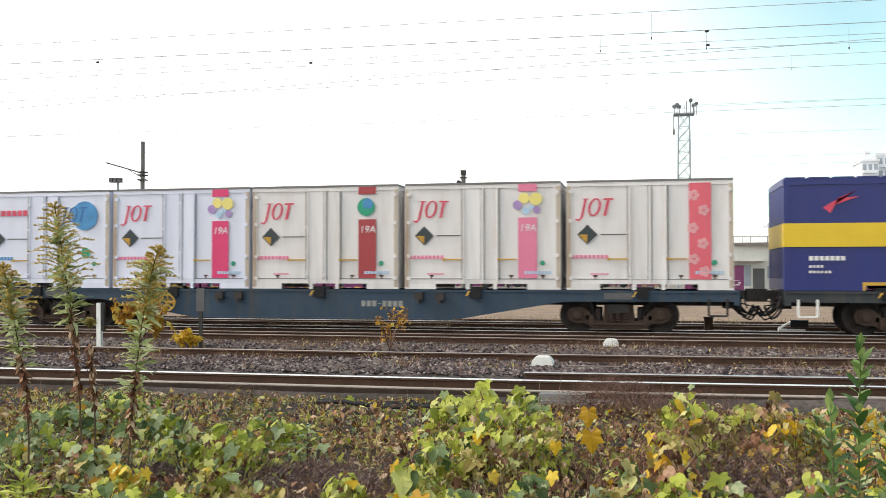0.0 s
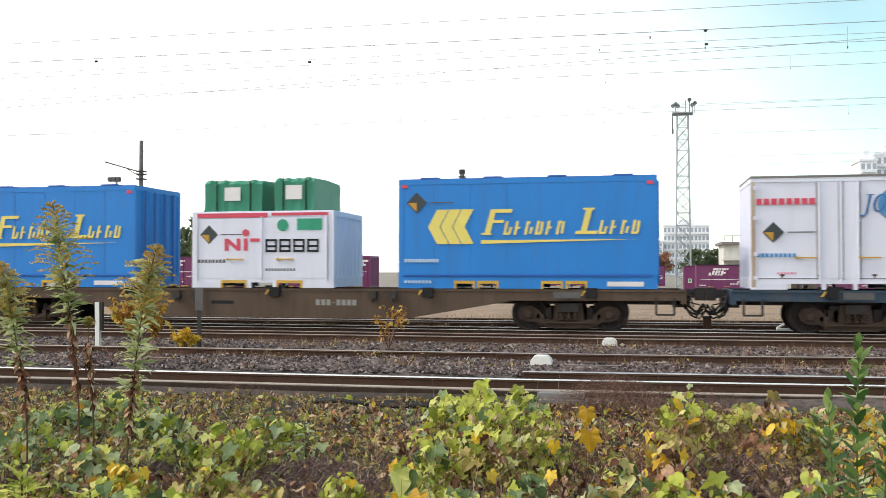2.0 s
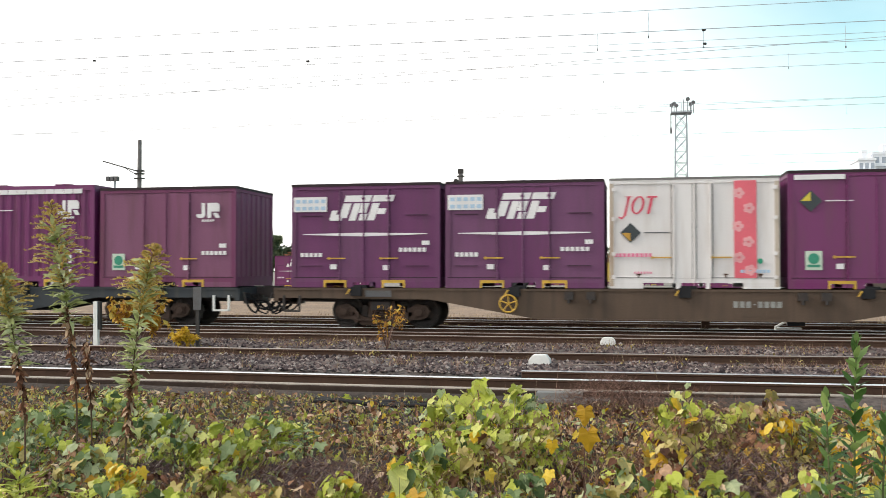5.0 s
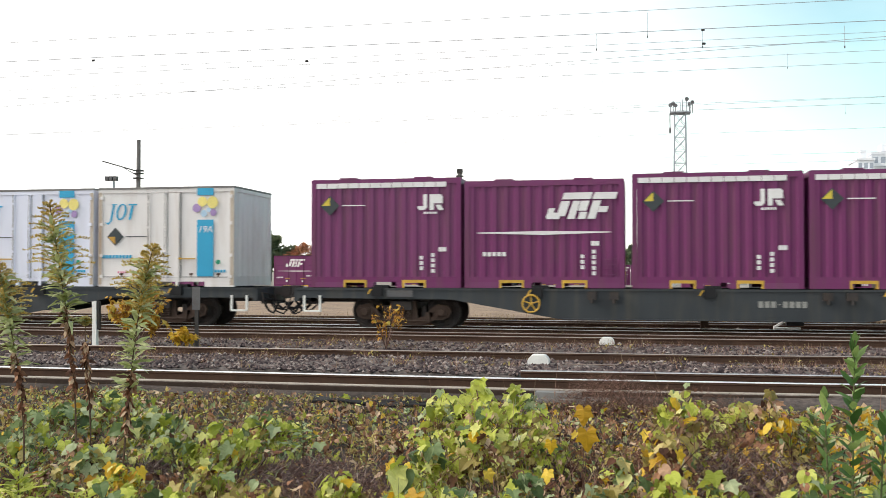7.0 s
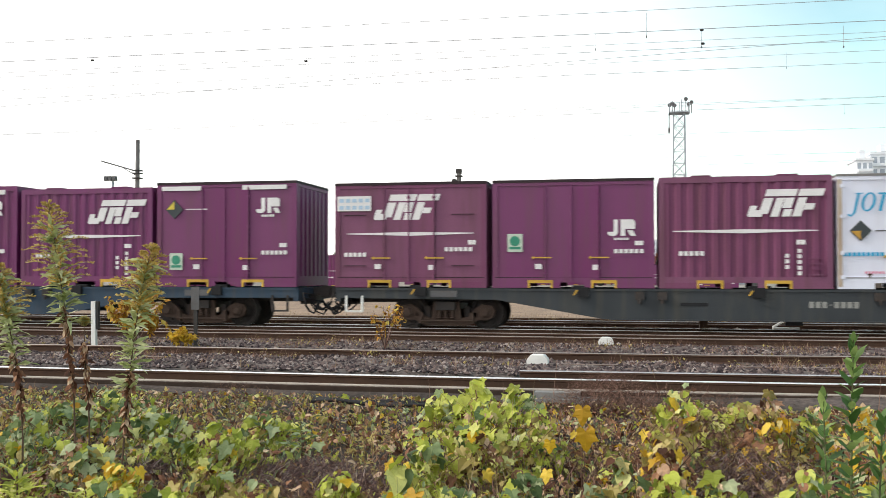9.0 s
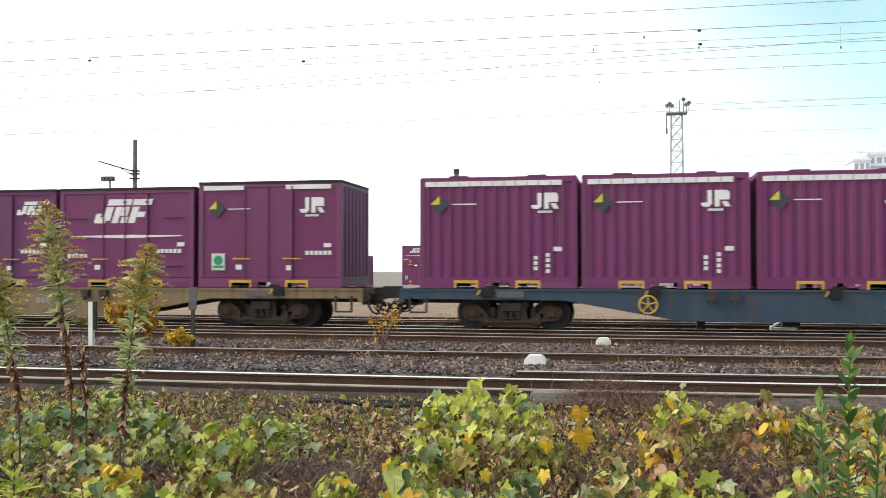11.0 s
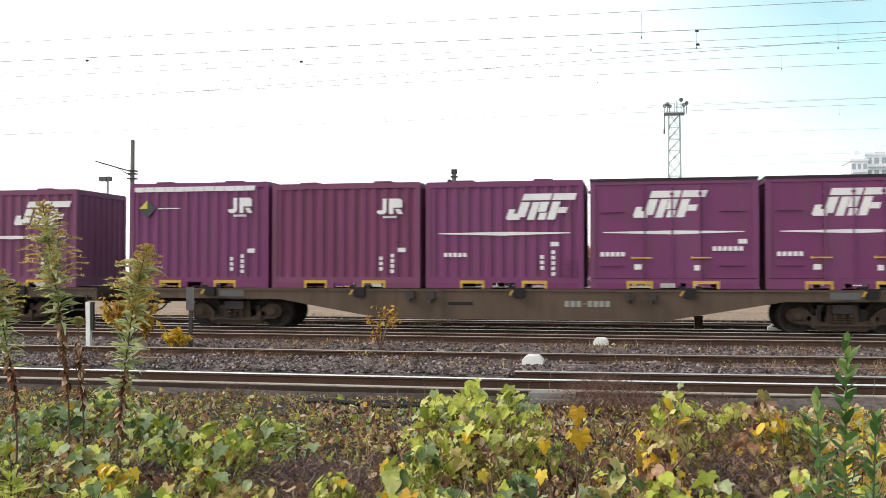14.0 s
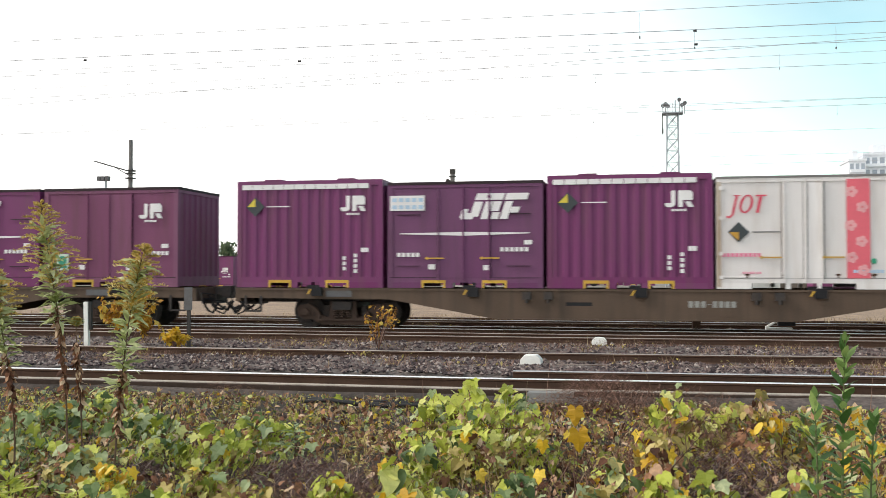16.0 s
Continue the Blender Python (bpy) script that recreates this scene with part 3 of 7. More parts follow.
        tube(bm, (-4.0, -1.20, 0.64), (-4.0, -1.33, 0.64), 0.035, 8)
        part("brake_wheel", bm, AMBER, top, "dull yellow hand brake wheel")
    else:
        part("slot", plates(-1.205, 0.004, rect(-1.7, -1.1, 0.60, 0.68)), BLACK, top, "dark slot in the sill")
    for s in (-1, 1):
        bogie = new("bogie", BOLSTER)
        bogie.parent = top
        bogie.matrix_basis = pose(s * 7.15, 0, 0)
        for turn in (0, 180):
            f = new("side_frame", SIDEFRAME)
            f.parent = bogie
            f.matrix_basis = pose(0, 0, 0, 0, 0, turn)
            for x in (-0.16, 0.0, 0.16):
                f = new("spring", SPRING)
                f.parent = bogie
                f.matrix_basis = pose(x, 0, 0, 0, 0, turn)
        for x in (-0.95, 0.95):
            w = new("wheelset", WHEELSET)
            w.parent = bogie
            w.matrix_basis = pose(x, 0, 0.405)
            tagged(w, "steel wheels on their axle")
    return top


STYLES = {"blue": (WBLUE, "dark blue-grey", True, False), "green": (WGREEN, "dark green-grey", True, True), "greenslot": (WGREEN, "dark grey-green", False, True), "brown": (WBROWN, "rusty brown", False, False), "tan": (WTAN, "faded tan", False, False), "brownw": (WBROWN, "rust-brown", True, False)}
made_wagons = {}
CENTRES = [(12.95, "green"), (-7.65, "blue"), (-28.25, "brown"), (-48.9, "brownw"), (-69.45, "green"), (-90.05, "greenslot"), (-110.65, "blue"), (-131.2, "tan"), (-151.85, "brown"), (-172.5, "brown"), (-193.2, "brown")]
for u, style in CENTRES:
    if style in made_wagons:
        wg = copy_thing(made_wagons[style], pose(u, MID, 0))
    else:
        wg = made_wagons[style] = wagon(*STYLES[style])
    on_train(wg, u, 0.0)
    WHEELS += [(c, u) for c in wg.children_recursive if c.name.startswith("wheelset")]

# ---- containers ----
SEAL = mat("door_seal_grey", (0.20, 0.19, 0.185), 0.7, var=0.3)
CREAMPOST = mat("post_stained", (0.52, 0.44, 0.36), 0.6, var=0.25, grime=0.6, grime_color=(0.25, 0.15, 0.09), streak=True)
PALEPAPER = mat("sticker_paper", (0.52, 0.60, 0.50), 0.6, var=0.1, bump=0.03)
STICKERGREEN = mat("sticker_green", (0.05, 0.26, 0.17), 0.6, var=0.2, bump=0.03)
L12, W12 = 3.715, 2.45


def zigzag(length, depth, pitch, y, sign):
    """Outline (x, y) of a corrugated sheet along x."""
    pts = []
    n = int(round(length / pitch))
    p = length / n
    x = -length / 2
    for k in range(n):
        pts += [(x + p * 0.02, y), (x + p * 0.38, y), (x + p * 0.55, y + sign * depth), (x + p * 0.85, y + sign * depth)]
        x += p
    return pts + [(length / 2, y)]


def sheet(bm, pts, z0, z1):
    a = [bm.verts.new((x, y, z0)) for x, y in pts]
    b = [bm.verts.new((x, y, z1)) for x, y in pts]
    for i in range(len(pts) - 1):
        bm.faces.new((a[i], a[i + 1], b[i + 1], b[i]))


def shell(length, width, height, paint, ribbed, parent, z0=0.13):
    """Walls with corner posts, sills and roof; ribbed walls are folded sheet."""
    hl, hw = length / 2, width / 2
    bm = bmesh.new()
    for sx in (-1, 1):
        for sy in (-1, 1):
            box(bm, min(sx * hl, sx * (hl - 0.12)), max(sx * hl, sx * (hl - 0.12)), min(sy * hw, sy * (hw - 0.12)), max(sy * hw, sy * (hw - 0.12)), 0.0, height)
    for sy in (-1, 1):
        y0, y1 = sorted((sy * hw, sy * (hw - 0.10)))
        box(bm, -hl + 0.12, hl - 0.12, y0, y1, z0, z0 + 0.13)
        box(bm, -hl + 0.12, hl - 0.12, y0, y1, height - 0.12, height)
    for sx in (-1, 1):
        x0, x1 = sorted((sx * hl, sx * (hl - 0.10)))
        box(bm, x0, x1, -hw + 0.12, hw - 0.12, 0.02, z0 + 0.13)
        box(bm, x0, x1, -hw + 0.12, hw - 0.12, height - 0.12, height)
    part("frame", bm, paint, parent)
    bm = bmesh.new()
    zb, zt = z0 + 0.13, height - 0.12
    if ribbed:
        for sy in (-1, 1):
            sheet(bm, zigzag(length - 0.24, 0.034, 0.27, sy * (hw - 0.012), -sy), zb, zt)
        pts = zigzag(width - 0.24, 0.034, 0.27, 0, 1)
        for sx in (-1, 1):
            sheet(bm, [(sx * (hl - 0.012) - sx * b, a) for a, b in pts], zb, zt)
    else:
        for sy in (-1, 1):
            sheet(bm, [(-hl + 0.1, sy * (hw - 0.022)), (hl - 0.1, sy * (hw - 0.022))], zb, zt)
        pts = zigzag(width - 0.24, 0.030, 0.30, 0, 1)
        for sx in (-1, 1):
            sheet(bm, [(sx * (hl - 0.012) - sx * b, a) for a, b in pts], zb, zt)
    part("wall", bm, paint, parent)
    part("floor_pan", boxes((-hl + 0.1, hl - 0.1, -hw + 0.1, hw - 0.1, z0, z0 + 0.05)), GUNMETAL, parent)
    bm = bmesh.new()
    box(bm, -hl + 0.02, hl - 0.02, -hw + 0.02, hw - 0.02, height - 0.01, height + 0.018)
    return bm


def pockets(parent, paint, rim, length=L12, width=W12, at=(-0.74, 0.72), half=0.29):
    """Feet under the walls, with fork pockets open right through between them."""
    hl, hw = length / 2, width / 2
    cuts = sorted([(x - half, x + half) for x in at] + ([(-0.28, 0.28)] if length < 4 else []))
    for sy in (-1, 1):
        y0, y1 = sorted((sy * hw, sy * (hw - 0.10)))
        x = -hl + 0.12
        for a, b in cuts + [(hl - 0.12, 0)]:
            if a - x > 0.03:
                part("foot", boxes((x, a, y0, y1, 0.0, 0.131)), paint, parent)
            x = b
    if rim:
        for x in at:
            bm = bmesh.new()
            box(bm, x - half, x + half, -hw - 0.012, -hw + 0.05, 0.115, 0.185)
            box(bm, x - half, x - half + 0.05, -hw - 0.012, -hw + 0.05, 0.0, 0.115)
            box(bm, x + half - 0.05, x + half, -hw - 0.012, -hw + 0.05, 0.0, 0.115)
            part("fork_pocket", bm, rim, parent, "yellow-edged fork pocket")


def placard(parent, x, z, lower, r=0.24, hw=W12 / 2):
    y = -hw - 0.012
    part("placard", plates(y, 0.010, [(x - r, z), (x, z - r), (x + r, z), (x, z + r)]), SLATE, parent, "dark diamond placard")
    r *= 0.86
    part("placard_face", plates(y - 0.004, 0.005, [(x - r, z), (x, z - r), (x, z)] if lower is OCHRE else [(x - r, z), (x, z), (x, z + r)]), lower, parent, "coloured quarter of the placard")
    part("marking", plates(y, 0.005, rect(x + r + 0.10, x + r + 0.68, z - 0.012, z + 0.012)), MARK if lower is PLIME else GREYBOX, parent)


def initials(parent, x, z, s, material, hw=W12 / 2):
    """A bold two-shape company mark."""
    y = -hw - 0.014
    a = [(x, z), (x + 0.10 * s, z - 0.10 * s), (x + 0.34 * s, z - 0.10 * s), (x + 0.46 * s, z + 0.02 * s), (x + 0.46 * s, z + 0.62 * s), (x + 0.28 * s, z + 0.62 * s), (x + 0.28 * s, z + 0.08 * s), (x + 0.02 * s, z + 0.08 * s)]
    b = [(x + 0.58 * s, z - 0.10 * s), (x + 0.78 * s, z - 0.10 * s), (x + 0.78 * s, z + 0.20 * s), (x + 0.98 * s, z + 0.20 * s), (x + 1.20 * s, z + 0.20 * s), (x + 1.20 * s, z + 0.52 * s), (x + 1.10 * s, z + 0.62 * s), (x + 0.58 * s, z + 0.62 * s)]
    c = [(x + 0.86 * s, z + 0.14 * s), (x + 1.00 * s, z - 0.10 * s), (x + 1.24 * s, z - 0.10 * s), (x + 1.10 * s, z + 0.14 * s)]
    part("company_mark", plates(y, 0.007, a, b, c), material, parent, "bold white company mark")
    part("marking", plates(y, 0.006, *[rect(x + 0.30 * s + k * 0.13 * s, x + 0.40 * s + k * 0.13 * s, z - 0.28 * s, z - 0.18 * s) for k in range(5)]), material, parent)


def swept_mark(parent, x, z, s, material, hw=W12 / 2):
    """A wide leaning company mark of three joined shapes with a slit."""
    y = -hw - 0.014
    w = s * 2.35

    def slab(x0, x1, z0, z1):
        return [(x + w * x0 + 0.34 * z0 * s, z + z0 * s), (x + w * x1 + 0.34 * z0 * s, z + z0 * s), (x + w * x1 + 0.34 * z1 * s, z + z1 * s), (x + w * x0 + 0.34 * z1 * s, z + z1 * s)]

    polys = [slab(0.02, 0.22, 0.0, 0.24), slab(0.0, 0.10, 0.05, 0.40), slab(0.16, 0.30, 0.10, 0.67), slab(0.16, 0.61, 0.73, 0.98),
             slab(0.345, 0.46, 0.0, 0.67), slab(0.47, 0.605, 0.30, 0.67), slab(0.51, 0.63, 0.0, 0.26), slab(0.64, 1.0, 0.73, 0.98),
             slab(0.66, 0.785, 0.0, 0.67), slab(0.79, 0.93, 0.24, 0.46)]
    part("company_mark", plates(y, 0.007, *polys), material, parent, "wide white leaning company mark")


def column(parent, x, z, n, material=MARK, hw=W12 / 2, size=0.085):
    part("marking", plates(-hw - 0.013, 0.005, *[rect(x, x + size, z + k * 0.125, z + k * 0.125 + size) for k in range(n)]), material, parent)


def row_marks(parent, x, z, n, material=MARK, hw=W12 / 2, size=0.085, gap=0.115, lean=0.0):
    part("marking", plates(-hw - 0.013, 0.005, *[rect(x + k * gap, x + k * gap + size, z, z + size * 1.15, lean) for k in range(n)]), material, parent)


def long_stroke(parent, z, hw=W12 / 2, x0=-1.55, x1=1.55):
    part("stripe", plates(-hw - 0.013, 0.006, [(x0, z), (0, z - 0.045), (x1, z), (x1, z + 0.02), (0, z + 0.045), (x0, z + 0.02)]), MARK, parent, "tapered white stripe")


def doors(parent, paint, hw=W12 / 2, h=2.5, span=(-0.62, 0.62), posts=(-0.62, -0.02, 0.60)):
    """Side door leaves with hinge posts, lock rods and yellow handles."""
    for a, b in zip(posts, posts[1:]):
        part("door", boxes((a + 0.02, b - 0.02, -hw - 0.008, -hw + 0.03, 0.24, h - 0.16)), paint, parent)
    for x in posts:
        bm = bmesh.new()
        tube(bm, (x, -hw - 0.02, 0.18), (x, -hw - 0.02, h - 0.12), 0.018, 8)
        for z in (0.35, 0.9, 1.5, h - 0.35):
            box(bm, x - 0.04, x + 0.04, -hw - 0.035, -hw, z - 0.025, z + 0.025)
        part("lock_rod", bm, paint, parent)
    for x in (-0.93, 0.38):
        bm = bmesh.new()
        box(bm, x, x + 0.46, -hw - 0.05, -hw - 0.025, 0.69, 0.72)
        box(bm, x + 0.02, x + 0.05, -hw - 0.03, -hw, 0.67, 0.74)
        part("handle", bm, AMBER, parent, "yellow handle")


def box_container(label, kind_word="container"):
    top = new("freight_container")
    top.empty_display_size = 0.3
    return tagged(top, label, "container", "containers on the train")


def roof_humps(parent, length, width, height, paint, step=1.25):
    n = int(length / step)
    for k in range(n):
        x = (k - (n - 1) / 2) * length / n
        part("roof_rib", boxes((x - 0.22, x + 0.22, -width / 2 + 0.01, width / 2 - 0.01, height + 0.016, height + 0.05)), paint, parent)


def purple_ribbed(mark="initials", paint=PURPLE, h=2.6, dashes=True):
    word = "faded purple" if paint is FADED else ("faded violet" if paint is VIOLET else "deep purple")
    top = box_container(f"{word} ribbed steel container with a white {'two-shape' if mark == 'initials' else 'leaning'} company mark")
    bm = shell(L12, W12, h, paint, True, top)
    part("roof", bm, paint, top)
    roof_humps(top, L12, W12, h, paint)
    pockets(top, paint, AMBER)
    if dashes:
        part("stripe", plates(-W12 / 2 - 0.008, 0.012, *[rect(-1.72 + 0.27 * k, -1.465 + 0.27 * k, h - 0.20, h - 0.08) for k in range(12)]), MARK, top, "broken white stripe under the roof")
    if mark == "initials":
        initials(top, 0.80, h - 0.70, 0.52, MARK)
        if dashes:
            placard(top, -1.38, h - 0.62, PLIME)
        column(top, 0.86, 0.42, 3)
        column(top, 1.14, 0.36, 4)
        row_marks(top, 1.32, 0.86, 2, size=0.09, gap=0.095)
    else:
        swept_mark(top, 0.05, h - 0.90, 0.62, MARK)
        long_stroke(top, h - 1.22)
        row_marks(top, -1.42, 0.74, 5)
        column(top, 0.86, 0.44, 3)
        column(top, 1.12, 0.30, 5)
        row_marks(top, 1.10, 0.98, 2, size=0.09, gap=0.095)
        for z in (0.30, 0.42, 0.54, 0.66):
            part("step", boxes((1.36, 1.66, -W12 / 2 - 0.03, -W12 / 2, z, z + 0.02)), paint, top)
    return top


def purple_doors(mark="initials", paint=PURPLE, h=2.6, label_block=False, eco=True, shift=0.0):
    word = "faded purple" if paint is FADED else ("faded violet" if paint is VIOLET else "deep purple")
    top = box_container(f"{word} steel container with side doors and a dark roof edge")
    bm = shell(L12, W12, h, paint, False, top)
    part("roof", bm, ROOFDARK, top, "dark roof edge")
    part("roof_edge", boxes((-L12 / 2 - 0.006, L12 / 2 + 0.006, -W12 / 2 - 0.012, W12 / 2 + 0.012, h - 0.045, h + 0.02)), ROOFDARK, top, "dark roof edge")
    pockets(top, paint, AMBER)
    doors(top, paint, h=h)
    for x in (-0.64, -0.02, 0.62):
        part("door_seal", boxes((x - 0.007, x + 0.007, -W12 / 2 - 0.012, -W12 / 2 - 0.002, 0.22, h - 0.12)), ROOFDARK, top, "dark door seal")
    for x in (-1.62, 1.02):
        for z in (0.52, 1.16, 1.74):
            part("rib", boxes((x, x + 0.55, -W12 / 2 - 0.012, -W12 / 2 + 0.01, z - 0.008, z + 0.008)), ROOFDARK, top) if mark == "swept" and z != 1.16 else None
    part("sill_line", boxes((-L12 / 2 + 0.06, L12 / 2 - 0.06, -W12 / 2 - 0.006, -W12 / 2 + 0.01, 0.236, 0.25)), ROOFDARK, top, "dark line above the sill")
    if mark == "initials":
        if h > 2.5:
            part("stripe", plates(-W12 / 2 - 0.014, 0.008, rect(-1.72, -0.66, h - 0.19, h - 0.08), rect(0.44, 1.60, h - 0.19, h - 0.08)), MARK, top, "white stripes under the roof")
            placard(top, -1.38, h - 0.66, PLIME)
        initials(top, 0.80, h - 0.72 if h > 2.5 or paint is FADED else h - 1.25, 0.52, MARK)
        row_marks(top, 0.95, 0.80, 6)
        row_marks(top, 1.42, 0.98, 2, size=0.09, gap=0.095)
    else:
        s = 0.62 if mark == "swept" else 0.36
        swept_mark(top, (-0.90 if mark == "swept" else 0.72) + shift, h - 0.88 + (0.62 - s) * 0.9, s, MARK)
        if mark == "swept":
            long_stroke(top, h - 1.22)
        row_marks(top, -1.62, 0.74, 5)
        row_marks(top, 0.86, 0.86, 6)
        row_marks(top, 1.42, 1.02, 2, size=0.09, gap=0.095)
    if label_block:
        part("label_panel", plates(-W12 / 2 - 0.014, 0.008, rect(-1.80, -0.95, h - 0.66, h - 0.30)), MARK, top, "white label panel")
        part("marking", plates(-W12 / 2 - 0.017, 0.004, *[rect(-1.74 + 0.16 * k, -1.63 + 0.16 * k, z, z + 0.09) for k in range(5) for z in (h - 0.62, h - 0.45)]), PALEB, top, "rows of pale blue bars")
    for x, z in ((-0.86, 0.44), (0.46, 0.42)):
        part("tag", plates(-W12 / 2 - 0.014, 0.006, rect(x, x + 0.16, z, z + 0.12)), MARK, top)
    if eco:
        low = mark == "initials" and paint is PURPLE and h < 2.55
        z = 0.84 if low else 0.42
        part("sticker", plates(-W12 / 2 - 0.014, 0.006, rect(-1.50, -1.15, z, z + 0.42)), PALEPAPER, top, "pale sticker with a green print")
        part("sticker_print", plates(-W12 / 2 - 0.018, 0.005, disc(-1.325, z + 0.25, 0.12)), STICKERGREEN, top)
        part("sticker_print", plates(-W12 / 2 - 0.018, 0.005, rect(-1.46, -1.19, z + 0.06, z + 0.12)), STICKERGREEN, top)
    return top


def script_mark(parent, x, z, s, material, hw=W12 / 2):
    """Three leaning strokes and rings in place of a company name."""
    y = -hw - 0.014
    j = rect(x + 0.02 * s, x + 0.15 * s, z - 0.08 * s, z + 1.0 * s, 0.24 * s)
    ring = bmesh.new()
    n = 20
    outer = [(x + 0.82 * s + 0.36 * s * math.cos(a) + 0.10 * s * math.sin(a), z + 0.5 * s + 0.52 * s * math.sin(a)) for a in (2 * math.pi * k / n for k in range(n))]
    inner = [(x + 0.82 * s + 0.22 * s * math.cos(a) + 0.10 * s * math.sin(a), z + 0.5 * s + 0.44 * s * math.sin(a)) for a in (2 * math.pi * k / n for k in range(n))]
    for k in range(n):
        m = (k + 1) % n
        plate(ring, [outer[k], outer[m], inner[m], inner[k]], y, 0.007)
    plate(ring, j, y, 0.007)
    plate(ring, [(x - 0.26 * s, z - 0.24 * s), (x - 0.06 * s, z - 0.30 * s), (x + 0.15 * s, z - 0.08 * s), (x + 0.02 * s, z - 0.08 * s), (x - 0.10 * s, z - 0.20 * s), (x - 0.26 * s, z - 0.14 * s)], y, 0.007)
    plate(ring, rect(x + 0.14 * s, x + 0.52 * s, z + 0.95 * s, z + 1.0 * s), y - 0.002, 0.006)
    plate(ring, rect(x + 1.32 * s, x + 1.48 * s, z, z + 0.90 * s, 0.20 * s), y, 0.007)
    plate(ring, rect(x + 1.30 * s, x + 1.88 * s, z + 0.91 * s, z + 1.0 * s, 0.04 * s), y, 0.007)
    part("company_mark", ring, material, parent, "leaning script company mark")


def balls(parent, x, z, s=1.0):
    for dx, dz, r, m in ((-0.02, 0.16, 0.11, PALEY), (0.22, 0.14, 0.13, PALEY), (-0.15, 0.02, 0.095, LILAC), (0.02, -0.10, 0.075, PALEB), (0.24, -0.08, 0.075, LILAC), (0.13, -0.02, 0.05, PALEB)):
        part("printed_ball", plates(-W12 / 2 - 0.014, 0.005, disc(x + dx * s, z + dz * s, r * s)), m, parent)


def white_container(paint=WHITE, ink=RED, stripe=PINK, motif="balls", h=2.5):
    names = {"balls": "a bold stripe and coloured balls", "petals": "a coral blossom stripe", "globe": "a blue globe", "leaf": "a maroon stripe"}
    top = box_container(f"{'white' if paint is WHITE else 'cream-white'} insulated steel container with {names[motif]}")
    hw = W12 / 2
    bm = shell(L12, W12, h, paint, False, top)
    part("roof", bm, GREYBOX, top, "grey roof edge")
    part("roof_edge", boxes((-L12 / 2 - 0.004, L12 / 2 + 0.004, -hw - 0.010, hw + 0.010, h - 0.03, h + 0.02)), SEAL, top, "stained grey roof edge")
    pockets(top, paint, None, half=0.36)
    doors(top, paint, h=h, posts=(-0.42, 0.03, 0.38))
    for x in (-0.47, -0.015, 0.075, 0.43):
        part("door_seal", boxes((x - 0.008, x + 0.008, -hw - 0.012, -hw - 0.002, 0.22, h - 0.12)), SEAL, top, "grey door seal")
    part("sill_line", boxes((-L12 / 2 + 0.06, L12 / 2 - 0.06, -hw - 0.006, -hw + 0.01, 0.236, 0.256)), SEAL, top, "dark line above the sill")
    for x in (-L12 / 2 + 0.005, L12 / 2 - 0.10):
        part("post_face", plates(-hw - 0.005, 0.004, rect(x, x + 0.095, 0.05, h - 0.1)), CREAMPOST, top, "stained corner post face")
    for x in (-1.25, -0.45, 0.28, 0.66, 1.40):
        part("rust_mark", plates(-hw - 0.006, 0.004, rect(x, x + 0.10, 0.30, 0.34), rect(x + 0.03, x + 0.06, 0.24, 0.30)), RUST, top, "small rust mark")
    for x in (-1.80, 1.72):
        for z in (0.22, 0.75, 1.55, h - 0.28):
            part("hinge", boxes((x, x + 0.09, -hw - 0.03, -hw + 0.02, z, z + 0.08)), paint, top)
    placard(top, -1.38, h - 1.23, OCHRE, 0.23)
    if motif == "globe":
        row_marks(top, -1.74, h - 0.62, 8, RED, size=0.12, gap=0.16)
        part("globe", plates(-hw - 0.013, 0.006, disc(1.16, h - 0.64, 0.37, 28)), GLOBE, top, "blue globe print")
        script_mark(top, 0.52, h - 0.80, 0.38, MARKBLUE)
        part("sticker", plates(-hw - 0.013, 0.006, disc(1.20, 0.90, 0.13)), GREEN, top)
    else:
        script_mark(top, -1.54, h - 0.80, 0.40, ink)
        x0, x1 = 0.87, 1.31
        if motif == "petals":
            part("stripe", plates(-hw - 0.012, 0.006, rect(x0 + 0.02, x1 + 0.06, 0.24, h - 0.08)), stripe, top, "coral blossom stripe")
            for k, (dx, dz) in enumerate(((0.12, 2.14), (0.34, 1.80), (0.10, 1.40), (0.32, 1.05), (0.12, 0.70), (0.36, 0.42))):
                part("blossom", plates(-hw - 0.018, 0.006, *[disc(x0 + dx + 0.075 * math.cos(a), dz + 0.075 * math.sin(a), 0.055, 9) for a in (1.25 * j for j in range(5))]), PETAL, top, "pale printed blossom")
        else:
            part("stripe", plates(-hw - 0.012, 0.006, rect(x0, x1, 0.26, 1.68), rect(x0, x1, h - 0.21, h - 0.03)), stripe, top, "bold upright stripe")
            lettering("type_lettering", "19A", 0.24, MARK, top, x0 + 0.02, -hw - 0.014, 1.36)
            if motif == "balls":
                balls(top, 1.03, 1.95, 1.15)
            else:
                part("printed_leaf", plates(-hw - 0.013, 0.006, disc(1.06, 1.98, 0.22)), GREEN, top, "green and blue round print")
                part("printed_leaf", plates(-hw - 0.018, 0.006, disc(1.10, 2.06, 0.13)), GLOBE, top)
        row_marks(top, 1.02, 0.36, 8, CYAN if ink is CYAN else PALEB, size=0.06, gap=0.08)
    row_marks(top, -1.74, 0.72, 9, CYAN if ink is CYAN else (GLOBE if motif == "globe" else ROSE), size=0.07, gap=0.095)
    row_marks(top, -1.30, 0.34, 6, ROSE, size=0.04, gap=0.07)
    part("sticker", plates(-hw - 0.013, 0.005, disc(1.44, 0.62, 0.06)), GREEN, top)
    return top


